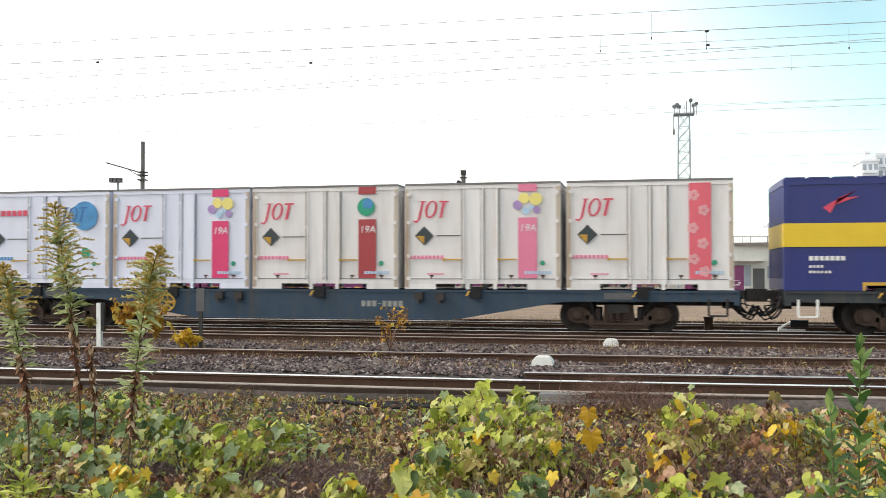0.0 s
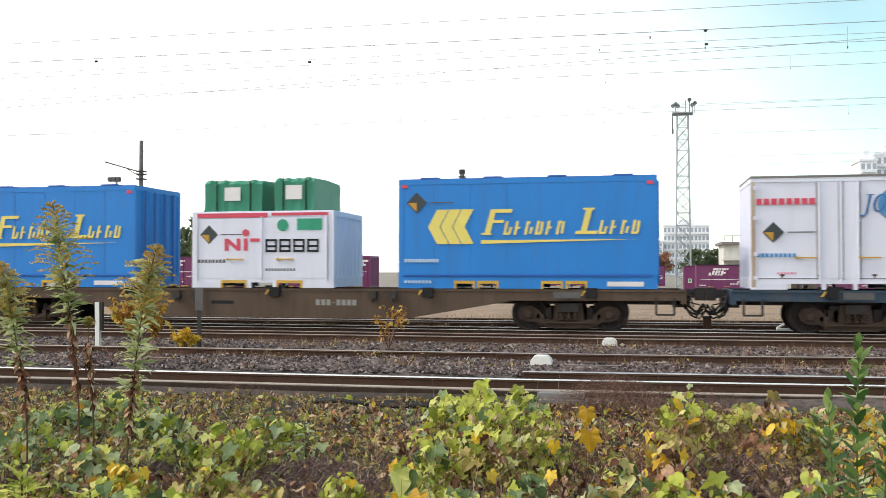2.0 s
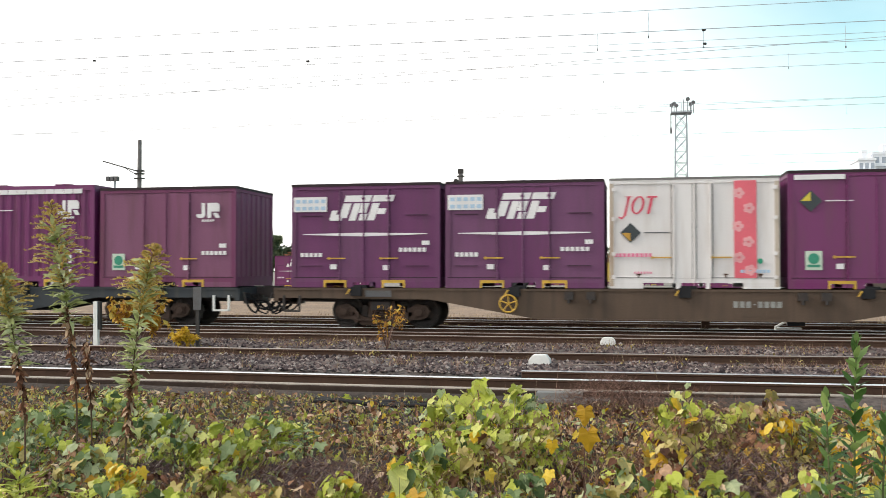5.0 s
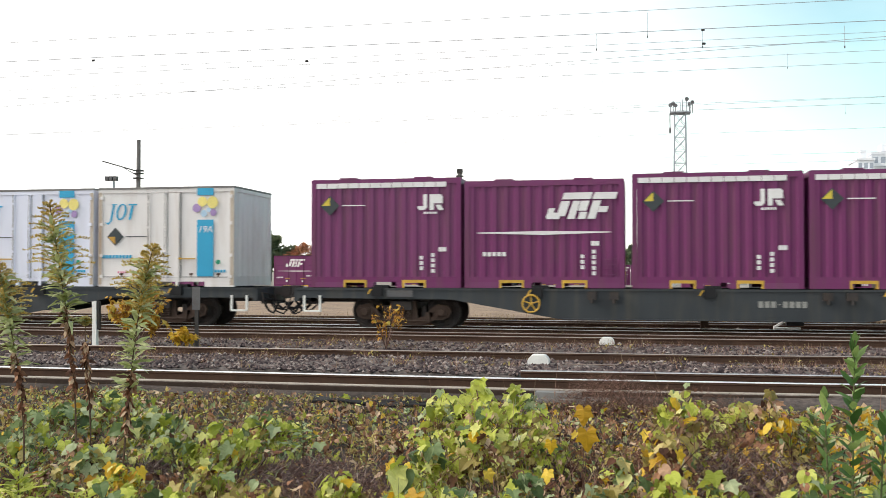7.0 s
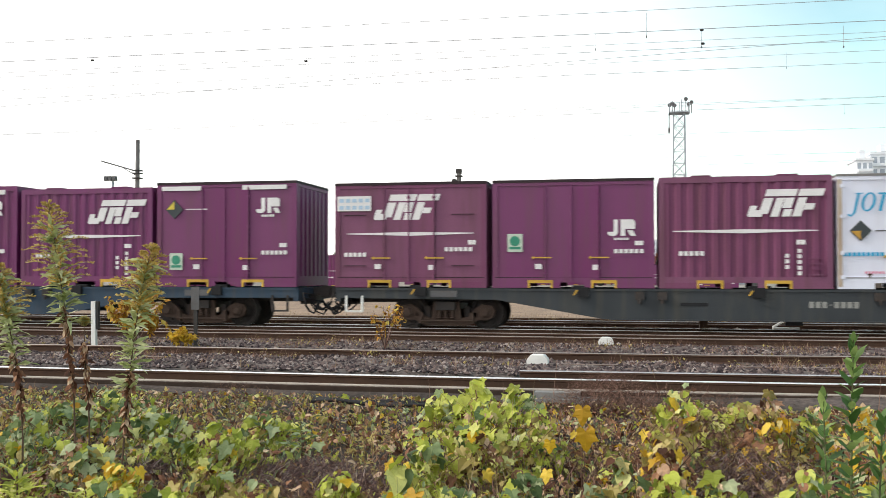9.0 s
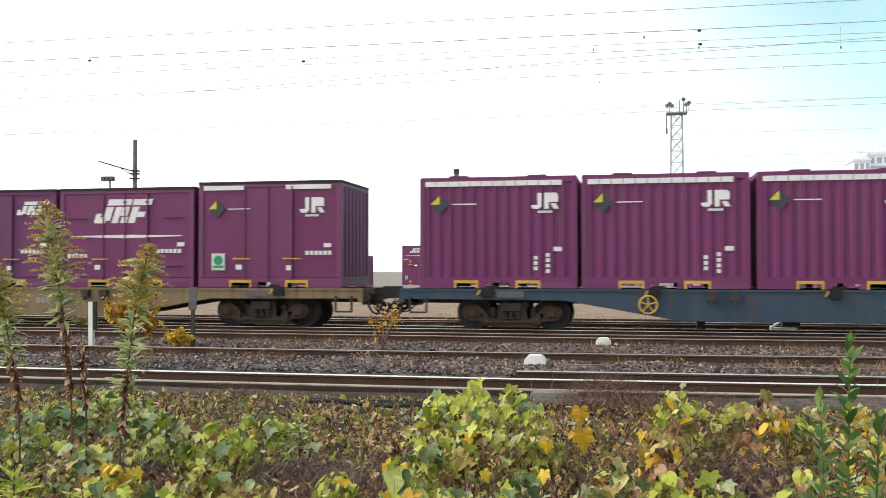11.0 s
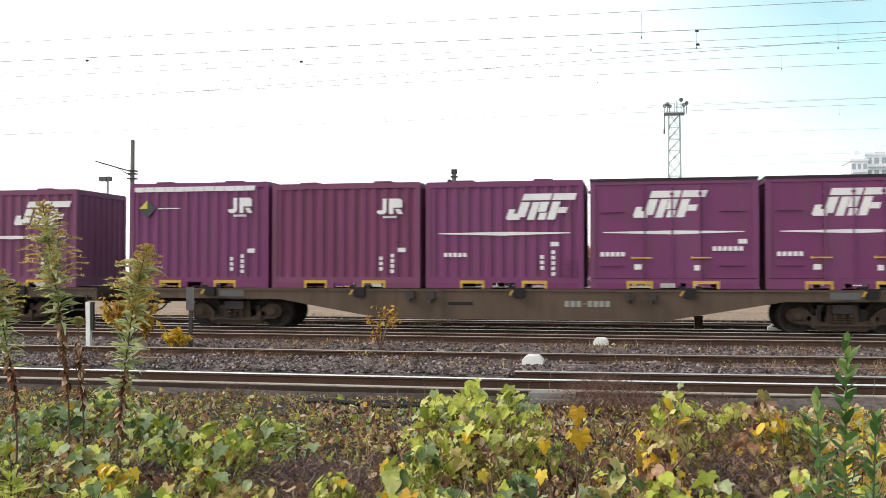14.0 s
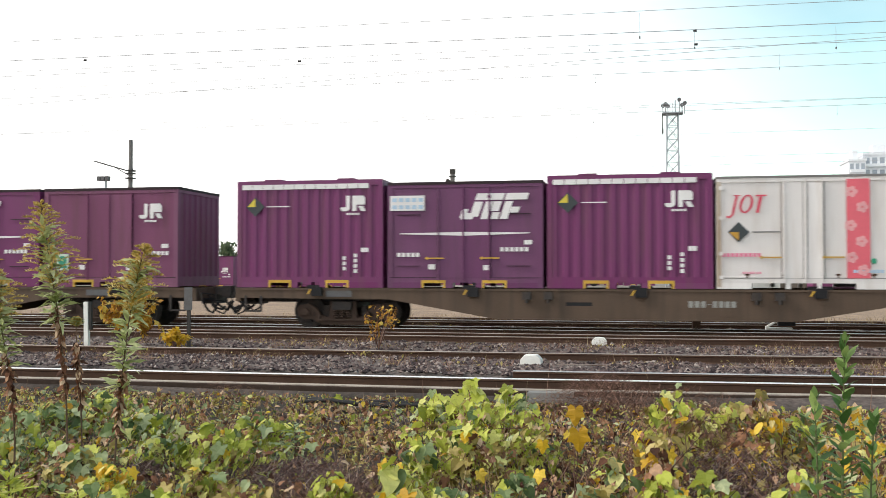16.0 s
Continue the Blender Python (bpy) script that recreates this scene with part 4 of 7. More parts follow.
def blue_long():
    """A 20-foot bright blue container with pale yellow chevrons and lettering bars."""
    top = box_container("bright blue twenty-foot steel container with pale yellow chevrons")
    L, Wd, h = 6.058, 2.45, 2.591
    hw = Wd / 2
    bm = shell(L, Wd, h, BLUE, False, top)
    part("roof", bm, BLUEDARK, top)
    roof_humps(top, L, Wd, h, BLUEDARK, 1.5)
    pockets(top, BLUE, AMBER, L, Wd, (-1.42, -0.86, 0.64, 1.20), 0.25)
    for k in range(7):
        x = -2.6 + 0.87 * k
        part("panel", boxes((x - 0.425, x + 0.437, -hw + 0.008, -hw + 0.03, 0.34, h - 0.12)), BLUE, top)
    part("lower_rail", boxes((-L / 2 + 0.12, L / 2 - 0.12, -hw - 0.02, -hw + 0.02, 0.285, 0.315)), BLUEDARK, top)
    placard(top, -2.58, h - 0.55, OCHRE, 0.25, hw)
    y = -hw - 0.014
    for k in range(3):
        x = -2.30 + 0.30 * k
        part("chevron", plates(y, 0.007, [(x, 1.46), (x + 0.22, 1.05), (x + 0.50, 1.05), (x + 0.28, 1.46), (x + 0.50, 1.87), (x + 0.22, 1.87)]), LEMON, top, "pale yellow chevron")
    part("company_mark", plates(y, 0.007, rect(-0.95, -0.82, 1.26, 1.86, 0.16), rect(-1.02, -0.78, 1.26, 1.31), rect(-0.72, -0.30, 1.78, 1.86, 0.03), rect(-0.82, -0.50, 1.54, 1.61, 0.03)), LEMON, top, "pale yellow leaning initial shape")
    part("company_mark", plates(y, 0.007, rect(1.28, 1.42, 1.26, 1.86, 0.16), rect(1.16, 1.66, 1.26, 1.34, 0.04), rect(1.36, 1.62, 1.82, 1.87)), LEMON, top, "pale yellow leaning initial shape")
    for x0, n in ((-0.50, 6), (1.70, 4)):
        polys = []
        for k in range(n):
            x = x0 + k * 0.245
            polys += [rect(x, x + 0.06, 1.26, 1.58, 0.07), rect(x + 0.06, x + 0.15, (1.26, 1.40, 1.52)[k % 3], (1.31, 1.45, 1.57)[k % 3], 0.01)]
            if k % 3 != 1:
                polys.append(rect(x + 0.11, x + 0.17, 1.28, 1.56 if k % 2 else 1.44, 0.05))
        part("lettering", plates(y, 0.007, *polys), LEMON, top, "pale yellow lettering bars")
    part("underline", plates(y, 0.006, [(-1.02, 1.05), (2.62, 1.14), (-1.02, 1.14)]), LEMON, top, "tapered pale yellow underline")
    row_marks(top, -2.88, 0.62, 10, PALEB, hw, 0.07, 0.085)
    row_marks(top, -2.88, 0.12, 8, PALEB, hw, 0.06, 0.085)
    part("label_panel", plates(y, 0.006, rect(1.90, 2.72, 0.06, 0.17)), MARK, top, "white label strip")
    for x in (-2.95, 2.80):
        part("corner_mark", plates(y, 0.006, rect(x, x + 0.14, h - 0.20, h - 0.12)), RED, top)
    for s in (-1, 1):
        bm = bmesh.new()
        for yy in (-0.75, -0.25, 0.25, 0.75):
            tube(bm, (s * (L / 2 + 0.03), yy, 0.12), (s * (L / 2 + 0.03), yy, h - 0.1), 0.022, 8)
        part("lock_rod", bm, BLUEDARK, top)
    return top


def navy_long():
    top = box_container("navy blue twenty-foot container with a broad yellow band")
    L, Wd, h = 6.058, 2.45, 2.45
    hw = Wd / 2
    bm = shell(L, Wd, h, NAVY, False, top)
    part("roof", bm, NAVY, top)
    roof_humps(top, L, Wd, h, NAVY, 0.5)
    pockets(top, NAVY, AMBER, L, Wd, (-1.1, 1.1), 0.30)
    part("band", boxes((-L / 2 - 0.006, L / 2 + 0.006, -hw - 0.010, hw + 0.010, 0.96, 1.48)), YELLOW, top, "broad yellow band")
    part("company_mark", plates(-hw - 0.012, 0.008, [(-2.20, 1.82), (-2.05, 1.92), (-1.5, 2.2), (-1.9, 2.02), (-1.45, 2.06), (-1.95, 1.88), (-2.05, 1.70)]), RED, top, "red bird-like mark")
    row_marks(top, -2.5, 0.66, 7, MARK, hw, 0.085, 0.11)
    row_marks(top, -2.5, 0.50, 4, MARK, hw, 0.05, 0.08)
    row_marks(top, -2.5, 0.38, 6, MARK, hw, 0.05, 0.08)
    return top


def low_white():
    """A low white open-topped container that carries green-sheeted bundles."""
    top = box_container("low white steel container with red and black lettering bars")
    h, hw = 1.88, W12 / 2
    bm = shell(L12, W12, h, WHITE, False, top)
    part("roof", bm, WHITE, top)
    pockets(top, WHITE, AMBER, half=0.34)
    doors(top, WHITE, h=h, posts=(-1.72, 0.0, 1.68))
    part("stripe", plates(-hw - 0.014, 0.007, rect(-1.72, 0.15, h - 0.14, h - 0.03), rect(0.25, 1.72, h - 0.10, h - 0.03)), RED, top, "red stripe under the rim")
    placard(top, -1.40, h - 0.56, OCHRE, 0.24)
    y = -hw - 0.022
    part("company_mark", plates(y, 0.008, rect(-0.98, -0.88, 0.92, 1.22), [(-0.88, 1.22), (-0.88, 1.10), (-0.66, 0.92), (-0.66, 1.04)], rect(-0.66, -0.56, 0.92, 1.22), disc(-0.42, 1.36, 0.09), rect(-0.47, -0.37, 0.92, 1.22), rect(-0.30, -0.04, 1.14, 1.22)), RED, top, "red company mark shapes")
    polys = []
    for k in range(4):
        x = 0.10 + k * 0.36
        polys += [rect(x, x + 0.05, 0.88, 1.20), rect(x + 0.25, x + 0.30, 0.88, 1.20), rect(x + 0.05, x + 0.25, 1.15, 1.20), rect(x + 0.05, x + 0.25, 1.00, 1.05), rect(x + 0.05, x + 0.25, 0.88, 0.93)]
    part("lettering", plates(y, 0.008, *polys), BLACK, top, "black lettering bars")
    part("sign_panel", plates(y, 0.008, rect(0.92, 1.56, 1.42, 1.70)), GREEN, top, "green sign panel")
    part("sign_panel", plates(y, 0.008, disc(0.55, 1.54, 0.15)), GREEN, top, "round green print")
    row_marks(top, -1.70, 0.62, 8, GREYBOX, size=0.07, gap=0.095)
    row_marks(top, 0.10, 0.42, 10, GREYBOX, size=0.05, gap=0.08)
    return top


def bundle(length, height, seed):
    """A crate under a green tarpaulin, sagging a little between its ropes."""
    r = random.Random(seed)
    bm = bmesh.new()
    nx, nz = 12, 5
    rings = []
    for k in range(nx + 1):
        x = -length / 2 + length * k / nx
        sag = 0.03 * math.sin(k * 2.1) + r.uniform(-0.015, 0.015)
        w = 1.06 + r.uniform(-0.02, 0.02)
        hh = height + sag
        prof = [(-w, 0), (-w * 0.99, hh * 0.5 + r.uniform(-0.02, 0.02)), (-w * 0.98, hh * 0.9), (-w * 0.9, hh), (0, hh + 0.03), (w * 0.9, hh), (w * 0.98, hh * 0.9), (w * 0.99, hh * 0.5), (w, 0)]
        rings.append([bm.verts.new((x + r.uniform(-0.01, 0.01), a, c)) for a, c in prof])
    for a, b in zip(rings, rings[1:]):
        for i in range(len(a) - 1):
            bm.faces.new((a[i], b[i], b[i + 1], a[i + 1]))
        bm.faces.new((a[0], a[-1], b[-1], b[0]))
    bm.faces.new(rings[0])
    bm.faces.new(rings[-1][::-1])
    ob = solid("covered_crate", bm, TARP, "crate wrapped in a green tarpaulin on a white container", "crate", group="green bundles")
    part("label_panel", plates(-1.085, 0.01, rect(-0.22, 0.20, height * 0.35, height * 0.78)), MARK, ob, "white label on the tarpaulin")
    for x in (-length * 0.28, length * 0.3):
        part("rope", boxes((x - 0.012, x + 0.012, -1.09, -1.06, 0.0, height)), BLACK, ob)
    return ob


def tank():
    """A tank container: beige and green barrel on two saddles in a green cradle, with a walkway on top."""
    top = box_container("beige and green tank container on a green cradle")
    hl, r, zc = 1.38, 0.965, 1.30
    lathe_prof = [(-hl, 0.15), (-hl + 0.01, 0.55), (-hl + 0.03, 0.76), (-hl + 0.07, 0.88), (-hl + 0.13, 0.94), (-hl + 0.22, r), (hl - 0.22, r), (hl - 0.13, 0.94), (hl - 0.07, 0.88), (hl - 0.03, 0.76), (hl - 0.01, 0.55), (hl, 0.15)]
    bm = bmesh.new()
    lathe(bm, lathe_prof, "x", 40, 0, zc)
    low = bm.copy()
    for b, up in ((bm, True), (low, False)):
        geom = list(b.verts) + list(b.edges) + list(b.faces)
        bmesh.ops.bisect_plane(b, geom=geom, plane_co=(0, 0, 1.06), plane_no=(0, 0, 1), clear_inner=up, clear_outer=not up)
    part("barrel_top", bm, TANKTOP, top, "stained beige upper barrel", True)
    part("barrel_bottom", low, TANKLOW, top, "dark green lower barrel", True)
    bm = bmesh.new()
    for y in (-1.18, 1.06):
        box(bm, -1.85, 1.85, y, y + 0.12, 0.14, 0.36)
    for x in (-1.80, -0.95, 0.95, 1.70):
        box(bm, x, x + 0.12, -1.10, 1.10, 0.12, 0.32)
    for x in (-1.80, 1.50):
        for y in (-1.2, 1.0):
            box(bm, x, x + 0.32, y, y + 0.22, 0.0, 0.42)
    part("cradle", bm, TANKGREEN, top, "rusty green steel cradle")
    for x in (-0.50, 0.56):
        bm = bmesh.new()
        plate(bm, [(x - 0.15, 0.34), (x + 0.15, 0.34), (x + 0.11, 1.02), (x - 0.11, 1.02)], -1.06, 0.10)
        plate(bm, [(x - 0.15, 0.34), (x + 0.15, 0.34), (x + 0.11, 1.02), (x - 0.11, 1.02)], 0.96, 0.10)
        box(bm, x - 0.12, x + 0.12, -0.9, 0.9, 0.32, 0.52)
        part("saddle", bm, TANKGREEN, top, "paler green saddle")
    bm = bmesh.new()
    box(bm, -0.92, 0.95, -0.60, -0.25, 2.27, 2.31)
    box(bm, -0.50, 0.52, -0.30, 0.30, 2.31, 2.37)
    for x in (-0.85, 0.85):
        box(bm, x - 0.03, x + 0.03, -0.55, -0.48, 2.05, 2.27)
    tube(bm, (0, 0, 2.18), (0, 0, 2.36), 0.26, 16)
    part("walkway", bm, TIMBER, top, "dark walkway and filler lid")
    part("ladder", boxes(*[(-0.22, 0.22, -1.0, -0.96, z, z + 0.025) for z in (0.75, 1.0)], *[(-0.22, 0.22, -0.86, -0.82, z, z + 0.025) for z in (1.80, 1.96)]), GREYBOX, top)
    bm = bmesh.new()
    ring = [(-0.56 + 0.26 * math.cos(a) + 0.06 * math.sin(a), 1.585 + 0.215 * math.sin(a), -0.56 + 0.15 * math.cos(a) + 0.06 * math.sin(a), 1.585 + 0.175 * math.sin(a)) for a in (2 * math.pi * k / 16 for k in range(17))]
    row = [rect(-1.02, -0.93, 1.34, 1.78, 0.13), [(-1.20, 1.24), (-1.06, 1.20), (-0.93, 1.34), (-1.02, 1.34), (-1.09, 1.27), (-1.20, 1.31)], rect(-1.02, -0.72, 1.77, 1.80), rect(-0.16, -0.06, 1.38, 1.76, 0.10), rect(-0.24, 0.24, 1.75, 1.80, 0.01), rect(-0.24, -0.02, 1.37, 1.40)]
    row += [[(a, b), (c, d), (g, h), (e, f)] for (a, b, e, f), (c, d, g, h) in zip(ring, ring[1:])]
    for pts in row:
        a = [bm.verts.new((x, -math.sqrt(max(0.02, (r + 0.03) ** 2 - (z - zc) ** 2)), z)) for x, z in pts]
        bm.faces.new(a)
    bmesh.ops.solidify(bm, geom=list(bm.faces), thickness=0.006)
    part("company_mark", bm, MARKGREEN, top, "leaning dark green company mark")
    bm = bmesh.new()
    for k in range(9):
        x = -0.78 + 0.15 * k
        box(bm, x, x + 0.10, -0.985, -0.955, 1.22, 1.30)
    part("marking", bm, TIMBER, top, "row of dark lettering bars")
    part("label_panel", boxes((1.05, 1.80, -1.212, -1.182, 0.20, 0.30)), MARK, top, "white label strip")
    return top


MAKERS = {
    "G": lambda: purple_ribbed("initials"), "F": lambda: purple_ribbed("swept", PURPLE, 2.5, False), "f": lambda: purple_ribbed("swept", FADED, 2.5, False),
    "D": lambda: purple_doors("initials"), "d": lambda: purple_doors("initials", FADED, 2.5), "E": lambda: purple_doors("initials", PURPLE, 2.5),
    "V": lambda: purple_doors("swept", FADED, 2.5, True, False), "v": lambda: purple_doors("swept", PURPLE, 2.5, False, False), "U": lambda: purple_doors("swept", VIOLET, 2.5, True, False, 0.78), "W": lambda: purple_doors("swept", VIOLET, 2.5, True, False), "g": lambda: purple_ribbed("initials", FADED, 2.52, False), "B": lambda: purple_doors("small", VIOLET, 2.5, True),
    "1": lambda: white_container(CREAM, RED, CORAL, "petals"), "2": lambda: white_container(CREAM, RED, ROSE, "balls"), "3": lambda: white_container(CREAM, RED, MAROON, "leaf"),
    "4": lambda: white_container(WHITE, RED, PINK, "balls"), "5": lambda: white_container(WHITE, RED, PINK, "globe"), "6": lambda: white_container(WHITE, CYAN, CYAN, "balls"), "7": lambda: white_container(CREAM, CYAN, CYAN, "balls"),
    "L": blue_long, "N": navy_long, "T": tank, "O": low_white,
}
LOADS = [
    [(6.13, "N")],
    [(-15.18, "5"), (-11.35, "4"), (-7.54, "3"), (-3.66, "2"), (0.19, "1")],
    [(-35.07, "L"), (-28.60, "O"), (-22.09, "L")],
    [(-56.40, "W"), (-52.55, "W"), (-48.72, "1"), (-44.83, "D"), (-41.0, "T")],
    [(-76.97, "G"), (-73.17, "F"), (-69.29, "G"), (-65.46, "G"), (-61.58, "d")],
    [(-98.03, "V"), (-94.17, "E"), (-90.36, "f"), (-86.55, "6"), (-82.70, "7")],
    [(-118.10, "G"), (-114.28, "G"), (-110.42, "G"), (-106.58, "F"), (-102.73, "D")],
    [(-139.18, "1"), (-135.34, "G"), (-131.46, "B"), (-127.62, "v"), (-123.77, "D")],
    [(-159.90, "G"), (-156.08, "g"), (-152.22, "F"), (-148.36, "v"), (-144.5, "v")],
    [(-180.42, "G"), (-176.58, "U"), (-172.77, "G"), (-168.98, "1"), (-165.11, "f")],
    [(-189.58, "v"), (-185.72, "d")],
]
made = {}
for load in LOADS:
    for u, k in load:
        if k in made:
            c = copy_thing(made[k], pose(u, MID, 1.0))
        else:
            c = made[k] = MAKERS[k]()
        on_train(c, u)
for u, ln, hh, sd in ((-29.44, 1.54, 0.78, 3), (-27.82, 1.02, 0.82, 8)):
    on_train(bundle(ln, hh, sd), u, 2.90)

# ---- trackside fittings ----


def marker_block(x, y, w, h):
    bm = bmesh.new()
    pts = [(-w / 2, 0.0), (w / 2, 0.0), (w / 2, h * 0.55), (w * 0.30, h), (-w * 0.30, h), (-w / 2, h * 0.55)]
    plate(bm, pts, -0.13, 0.26)
    bmesh.ops.bevel(bm, geom=list(bm.edges), offset=0.012, segments=2, affect="EDGES")
    ob = solid("track_marker", bm, WHITEPAINT, "white painted concrete clearance marker on the ballast", "marker", group="clearance markers")
    ob.matrix_basis = pose(x, y, -0.10)
    part("foot", boxes((-w * 0.36, w * 0.36, -0.10, 0.10, -0.09, 0.0)), BLACK, ob)


marker_block(-1.53, 15.20, 0.34, 0.165)
marker_block(-0.59, 19.55, 0.30, 0.155)

post = solid("white_post", boxes((-0.045, 0.045, -0.05, 0.03, -0.22, 0.80)), WHITEPAINT, "weathered white concrete post standing in ballast", "post")
post.matrix_basis = pose(-10.42, 16.95, 0, 0, -1.0, 0)
part("back_plate", boxes((0.05, 0.10, -0.03, 0.04, 0.25, 0.80)), POLEDARK, post)
post = solid("steel_post", boxes((-0.035, 0.035, -0.02, 0.02, -0.25, 1.08)), POLEDARK, "dark flat steel post beside the track", "post")
post.matrix_basis = pose(-8.64, 17.68, 0)
part("sign_plate", boxes((-0.085, 0.085, -0.03, -0.02, 0.62, 1.08)), GREYBOX, post, "narrow grey plate")

for k in range(3):
    bm = bmesh.new()
    pts = [Vector((-3.9 + 0.33 * i, 11.05 + 0.09 * k + 0.03 * math.sin(i + k) - 0.03 * i, -0.185 + 0.02 * math.sin(1.7 * i + k))) for i in range(7)]
    hose(bm, pts, 0.026, 7)
    solid("cable", bm, BLACK, "black cable lying on the ballast", "cable", group="cables on the ballast", smooth=True)
cover = solid("rod_cover", boxes((-0.28, 0.28, -0.10, 0.10, -0.18, -0.08), (-0.55, 0.62, -0.14, 0.14, -0.20, -0.155)), CONCRETE, "grey cover over point rods near the rail", "cover")
cover.matrix_basis = pose(-0.95, 11.85, -0.02, 0, 0, -2)

bm = bmesh.new()
box(bm, -0.10, 0.10, -0.10, 0.10, -0.20, 0.22)
lv = solid("switch_stand", bm, RUST, "small rusty switch stand beyond the train", "switch stand")
lv.matrix_basis = pose(1.7, 25.2, 0)
part("cap", boxes((-0.12, 0.12, -0.12, 0.12, 0.22, 0.26)), POLEDARK, lv)
bm = bmesh.new()
box(bm, -0.30, 0.35, -0.10, 0.10, -0.15, -0.05)
tube(bm, (-0.3, 0, -0.05), (0.05, 0, 0.16), 0.03, 8)
sl = solid("switch_lever", bm, WHITEPAINT, "black and white point lever beyond the train", "switch lever")
sl.matrix_basis = pose(3.75, 25.6, 0)
part("counterweight", boxes((0.0, 0.42, -0.09, 0.09, 0.0, 0.18)), BLACK, sl)

# ---- poles, mast, wires ----
bm = bmesh.new()
tube(bm, (0, 0, -0.4), (0, 0, 8.2), 0.13, 12, 0.10)
p1 = solid("wire_pole", bm, POLEGREY, "dark concrete catenary pole with a slanting bracket", "pole")
p1.matrix_basis = pose(-25.3, 45, 0)
bm = bmesh.new()
tube(bm, (0, 0, 6.55), (-2.1, 0, 7.15), 0.035, 6)
tube(bm, (0, 0, 6.3), (-0.8, 0, 6.75), 0.02, 6)
for z in (6.2, 6.45, 6.6):
    box(bm, -0.2, 0.2, -0.2, 0.2, z - 0.03, z + 0.03)
part("bracket", bm, POLEDARK, p1)
bm = bmesh.new()
tube(bm, (0, 0, -0.4), (0, 0, 6.2), 0.06, 8)
fl = solid("flood_light", bm, MASTGREY, "small floodlights on a thin pole in the yard", "lamp")
fl.matrix_basis = pose(-27.0, 45.5, 0)
for x in (-0.35, -0.12, 0.12):
    part("lamp_head", boxes((x - 0.09, x + 0.09, -0.15, 0.1, 6.15, 6.38)), GREYBOX, fl)
bm = bmesh.new()
tube(bm, (0, 0, -0.4), (0, 0, 7.2), 0.17, 12, 0.13)
p2 = solid("wire_pole", bm, POLEGREY, "dark concrete pole with a round fitting near its top", "pole")
p2.matrix_basis = pose(-10.2, 55, 0)
bm = bmesh.new()
lathe(bm, [(-0.2, 0.13), (0.2, 0.13)], "y", 14, -0.26, 6.70)
box(bm, -0.15, 0.15, -0.15, 0.15, 7.15, 7.42)
box(bm, -0.20, 0.20, -0.18, 0.18, 6.95, 7.02)
part("fitting", bm, POLEDARK, p2)
bm = bmesh.new()
tube(bm, (-0.1, 0, 4.4), (-1.0, 0, 4.85), 0.06, 6)
part("arm", bm, POLEDARK, p2)


def lattice_mast(x, y, h, w0, w1):
    """A square lattice tower with a platform of floodlights."""
    top = new("light_mast")
    top.matrix_basis = pose(x, y, -0.35)
    tagged(top, "tall grey lattice floodlight mast over the yard", "mast")
    n = 14

    def half(z):
        return (w0 + (w1 - w0) * z / h) / 2

    for sx in (-1, 1):
        for sy in (-1, 1):
            bm = bmesh.new()
            tube(bm, (sx * w0 / 2, sy * w0 / 2, 0), (sx * w1 / 2, sy * w1 / 2, h), 0.065, 6)
            part("leg", bm, MASTGREY, top)
    for k in range(n):
        z0, z1 = h * k / n, h * (k + 1) / n
        a, b = half(z0), half(z1)
        for s in (-1, 1):
            for p, q in (((-a, s * a, z0), (b, s * b, z1)), ((a, s * a, z0), (-b, s * b, z1)), ((s * a, -a, z0), (s * b, b, z1)), ((-b, s * b, z1), (b, s * b, z1))):
                bm = bmesh.new()
                tube(bm, p, q, 0.034, 4)
                part("brace", bm, MASTGREY, top)
    part("platform", boxes((-1.15, 1.15, -1.0, 1.0, h, h + 0.12)), MASTGREY, top)
    bm = bmesh.new()
    for sx in (-1.1, 0, 1.1):
        tube(bm, (sx, -0.95, h), (sx, -0.95, h + 1.1), 0.03, 5)
    tube(bm, (-1.1, -0.95, h + 0.6), (1.1, -0.95, h + 0.6), 0.025, 5)
    tube(bm, (-1.1, -0.95, h + 1.1), (1.1, -0.95, h + 1.1), 0.025, 5)
    tube(bm, (0.3, 0, h), (0.3, 0, h + 1.6), 0.06, 6)
    part("railing", bm, MASTGREY, top)
    for lx, lz in ((-1.05, 0.95), (-0.75, 1.15), (-0.5, 0.9), (0.75, 1.6), (1.05, 1.0), (1.35, 1.2)):
        bm = bmesh.new()
        lathe(bm, [(-0.25, 0.23), (0.05, 0.20), (0.2, 0.08)], "y", 12, lx, h + lz)
        box(bm, lx - 0.04, lx + 0.04, -0.05, 0.05, h, h + lz)
        part("floodlight", bm, GREYBOX, top)
    bm = bmesh.new()
    tube(bm, (-1.1, 0, h), (-1.1, 0, h - 1.7), 0.06, 5)
    box(bm, -1.2, -1.0, -0.1, 0.1, h - 2.2, h - 1.6)
    part("hoist", bm, GREYBOX, top)


lattice_mast(4.9, 110, 19.5, 1.65, 1.2)


ENDS = []
GROUND_Z = -0.35
SPAN = 78.0


def wire(x0, z0, x1, z1, y, r, sag=0.0, y1=None):
    bm = bmesh.new()
    n = 24
    pts = [Vector((x0 + (x1 - x0) * k / n, y + ((y1 if y1 is not None else y) - y) * k / n, z0 + (z1 - z0) * k / n - sag * (1 - (2 * k / n - 1) ** 2))) for k in range(n + 1)]
    hose(bm, pts, r * 0.62, 5)
    ENDS.extend((pts[0], pts[-1]))
    return solid("overhead_wire", bm, WIREGREY, "thin grey overhead line wire above the tracks", "wire", group="overhead wires")


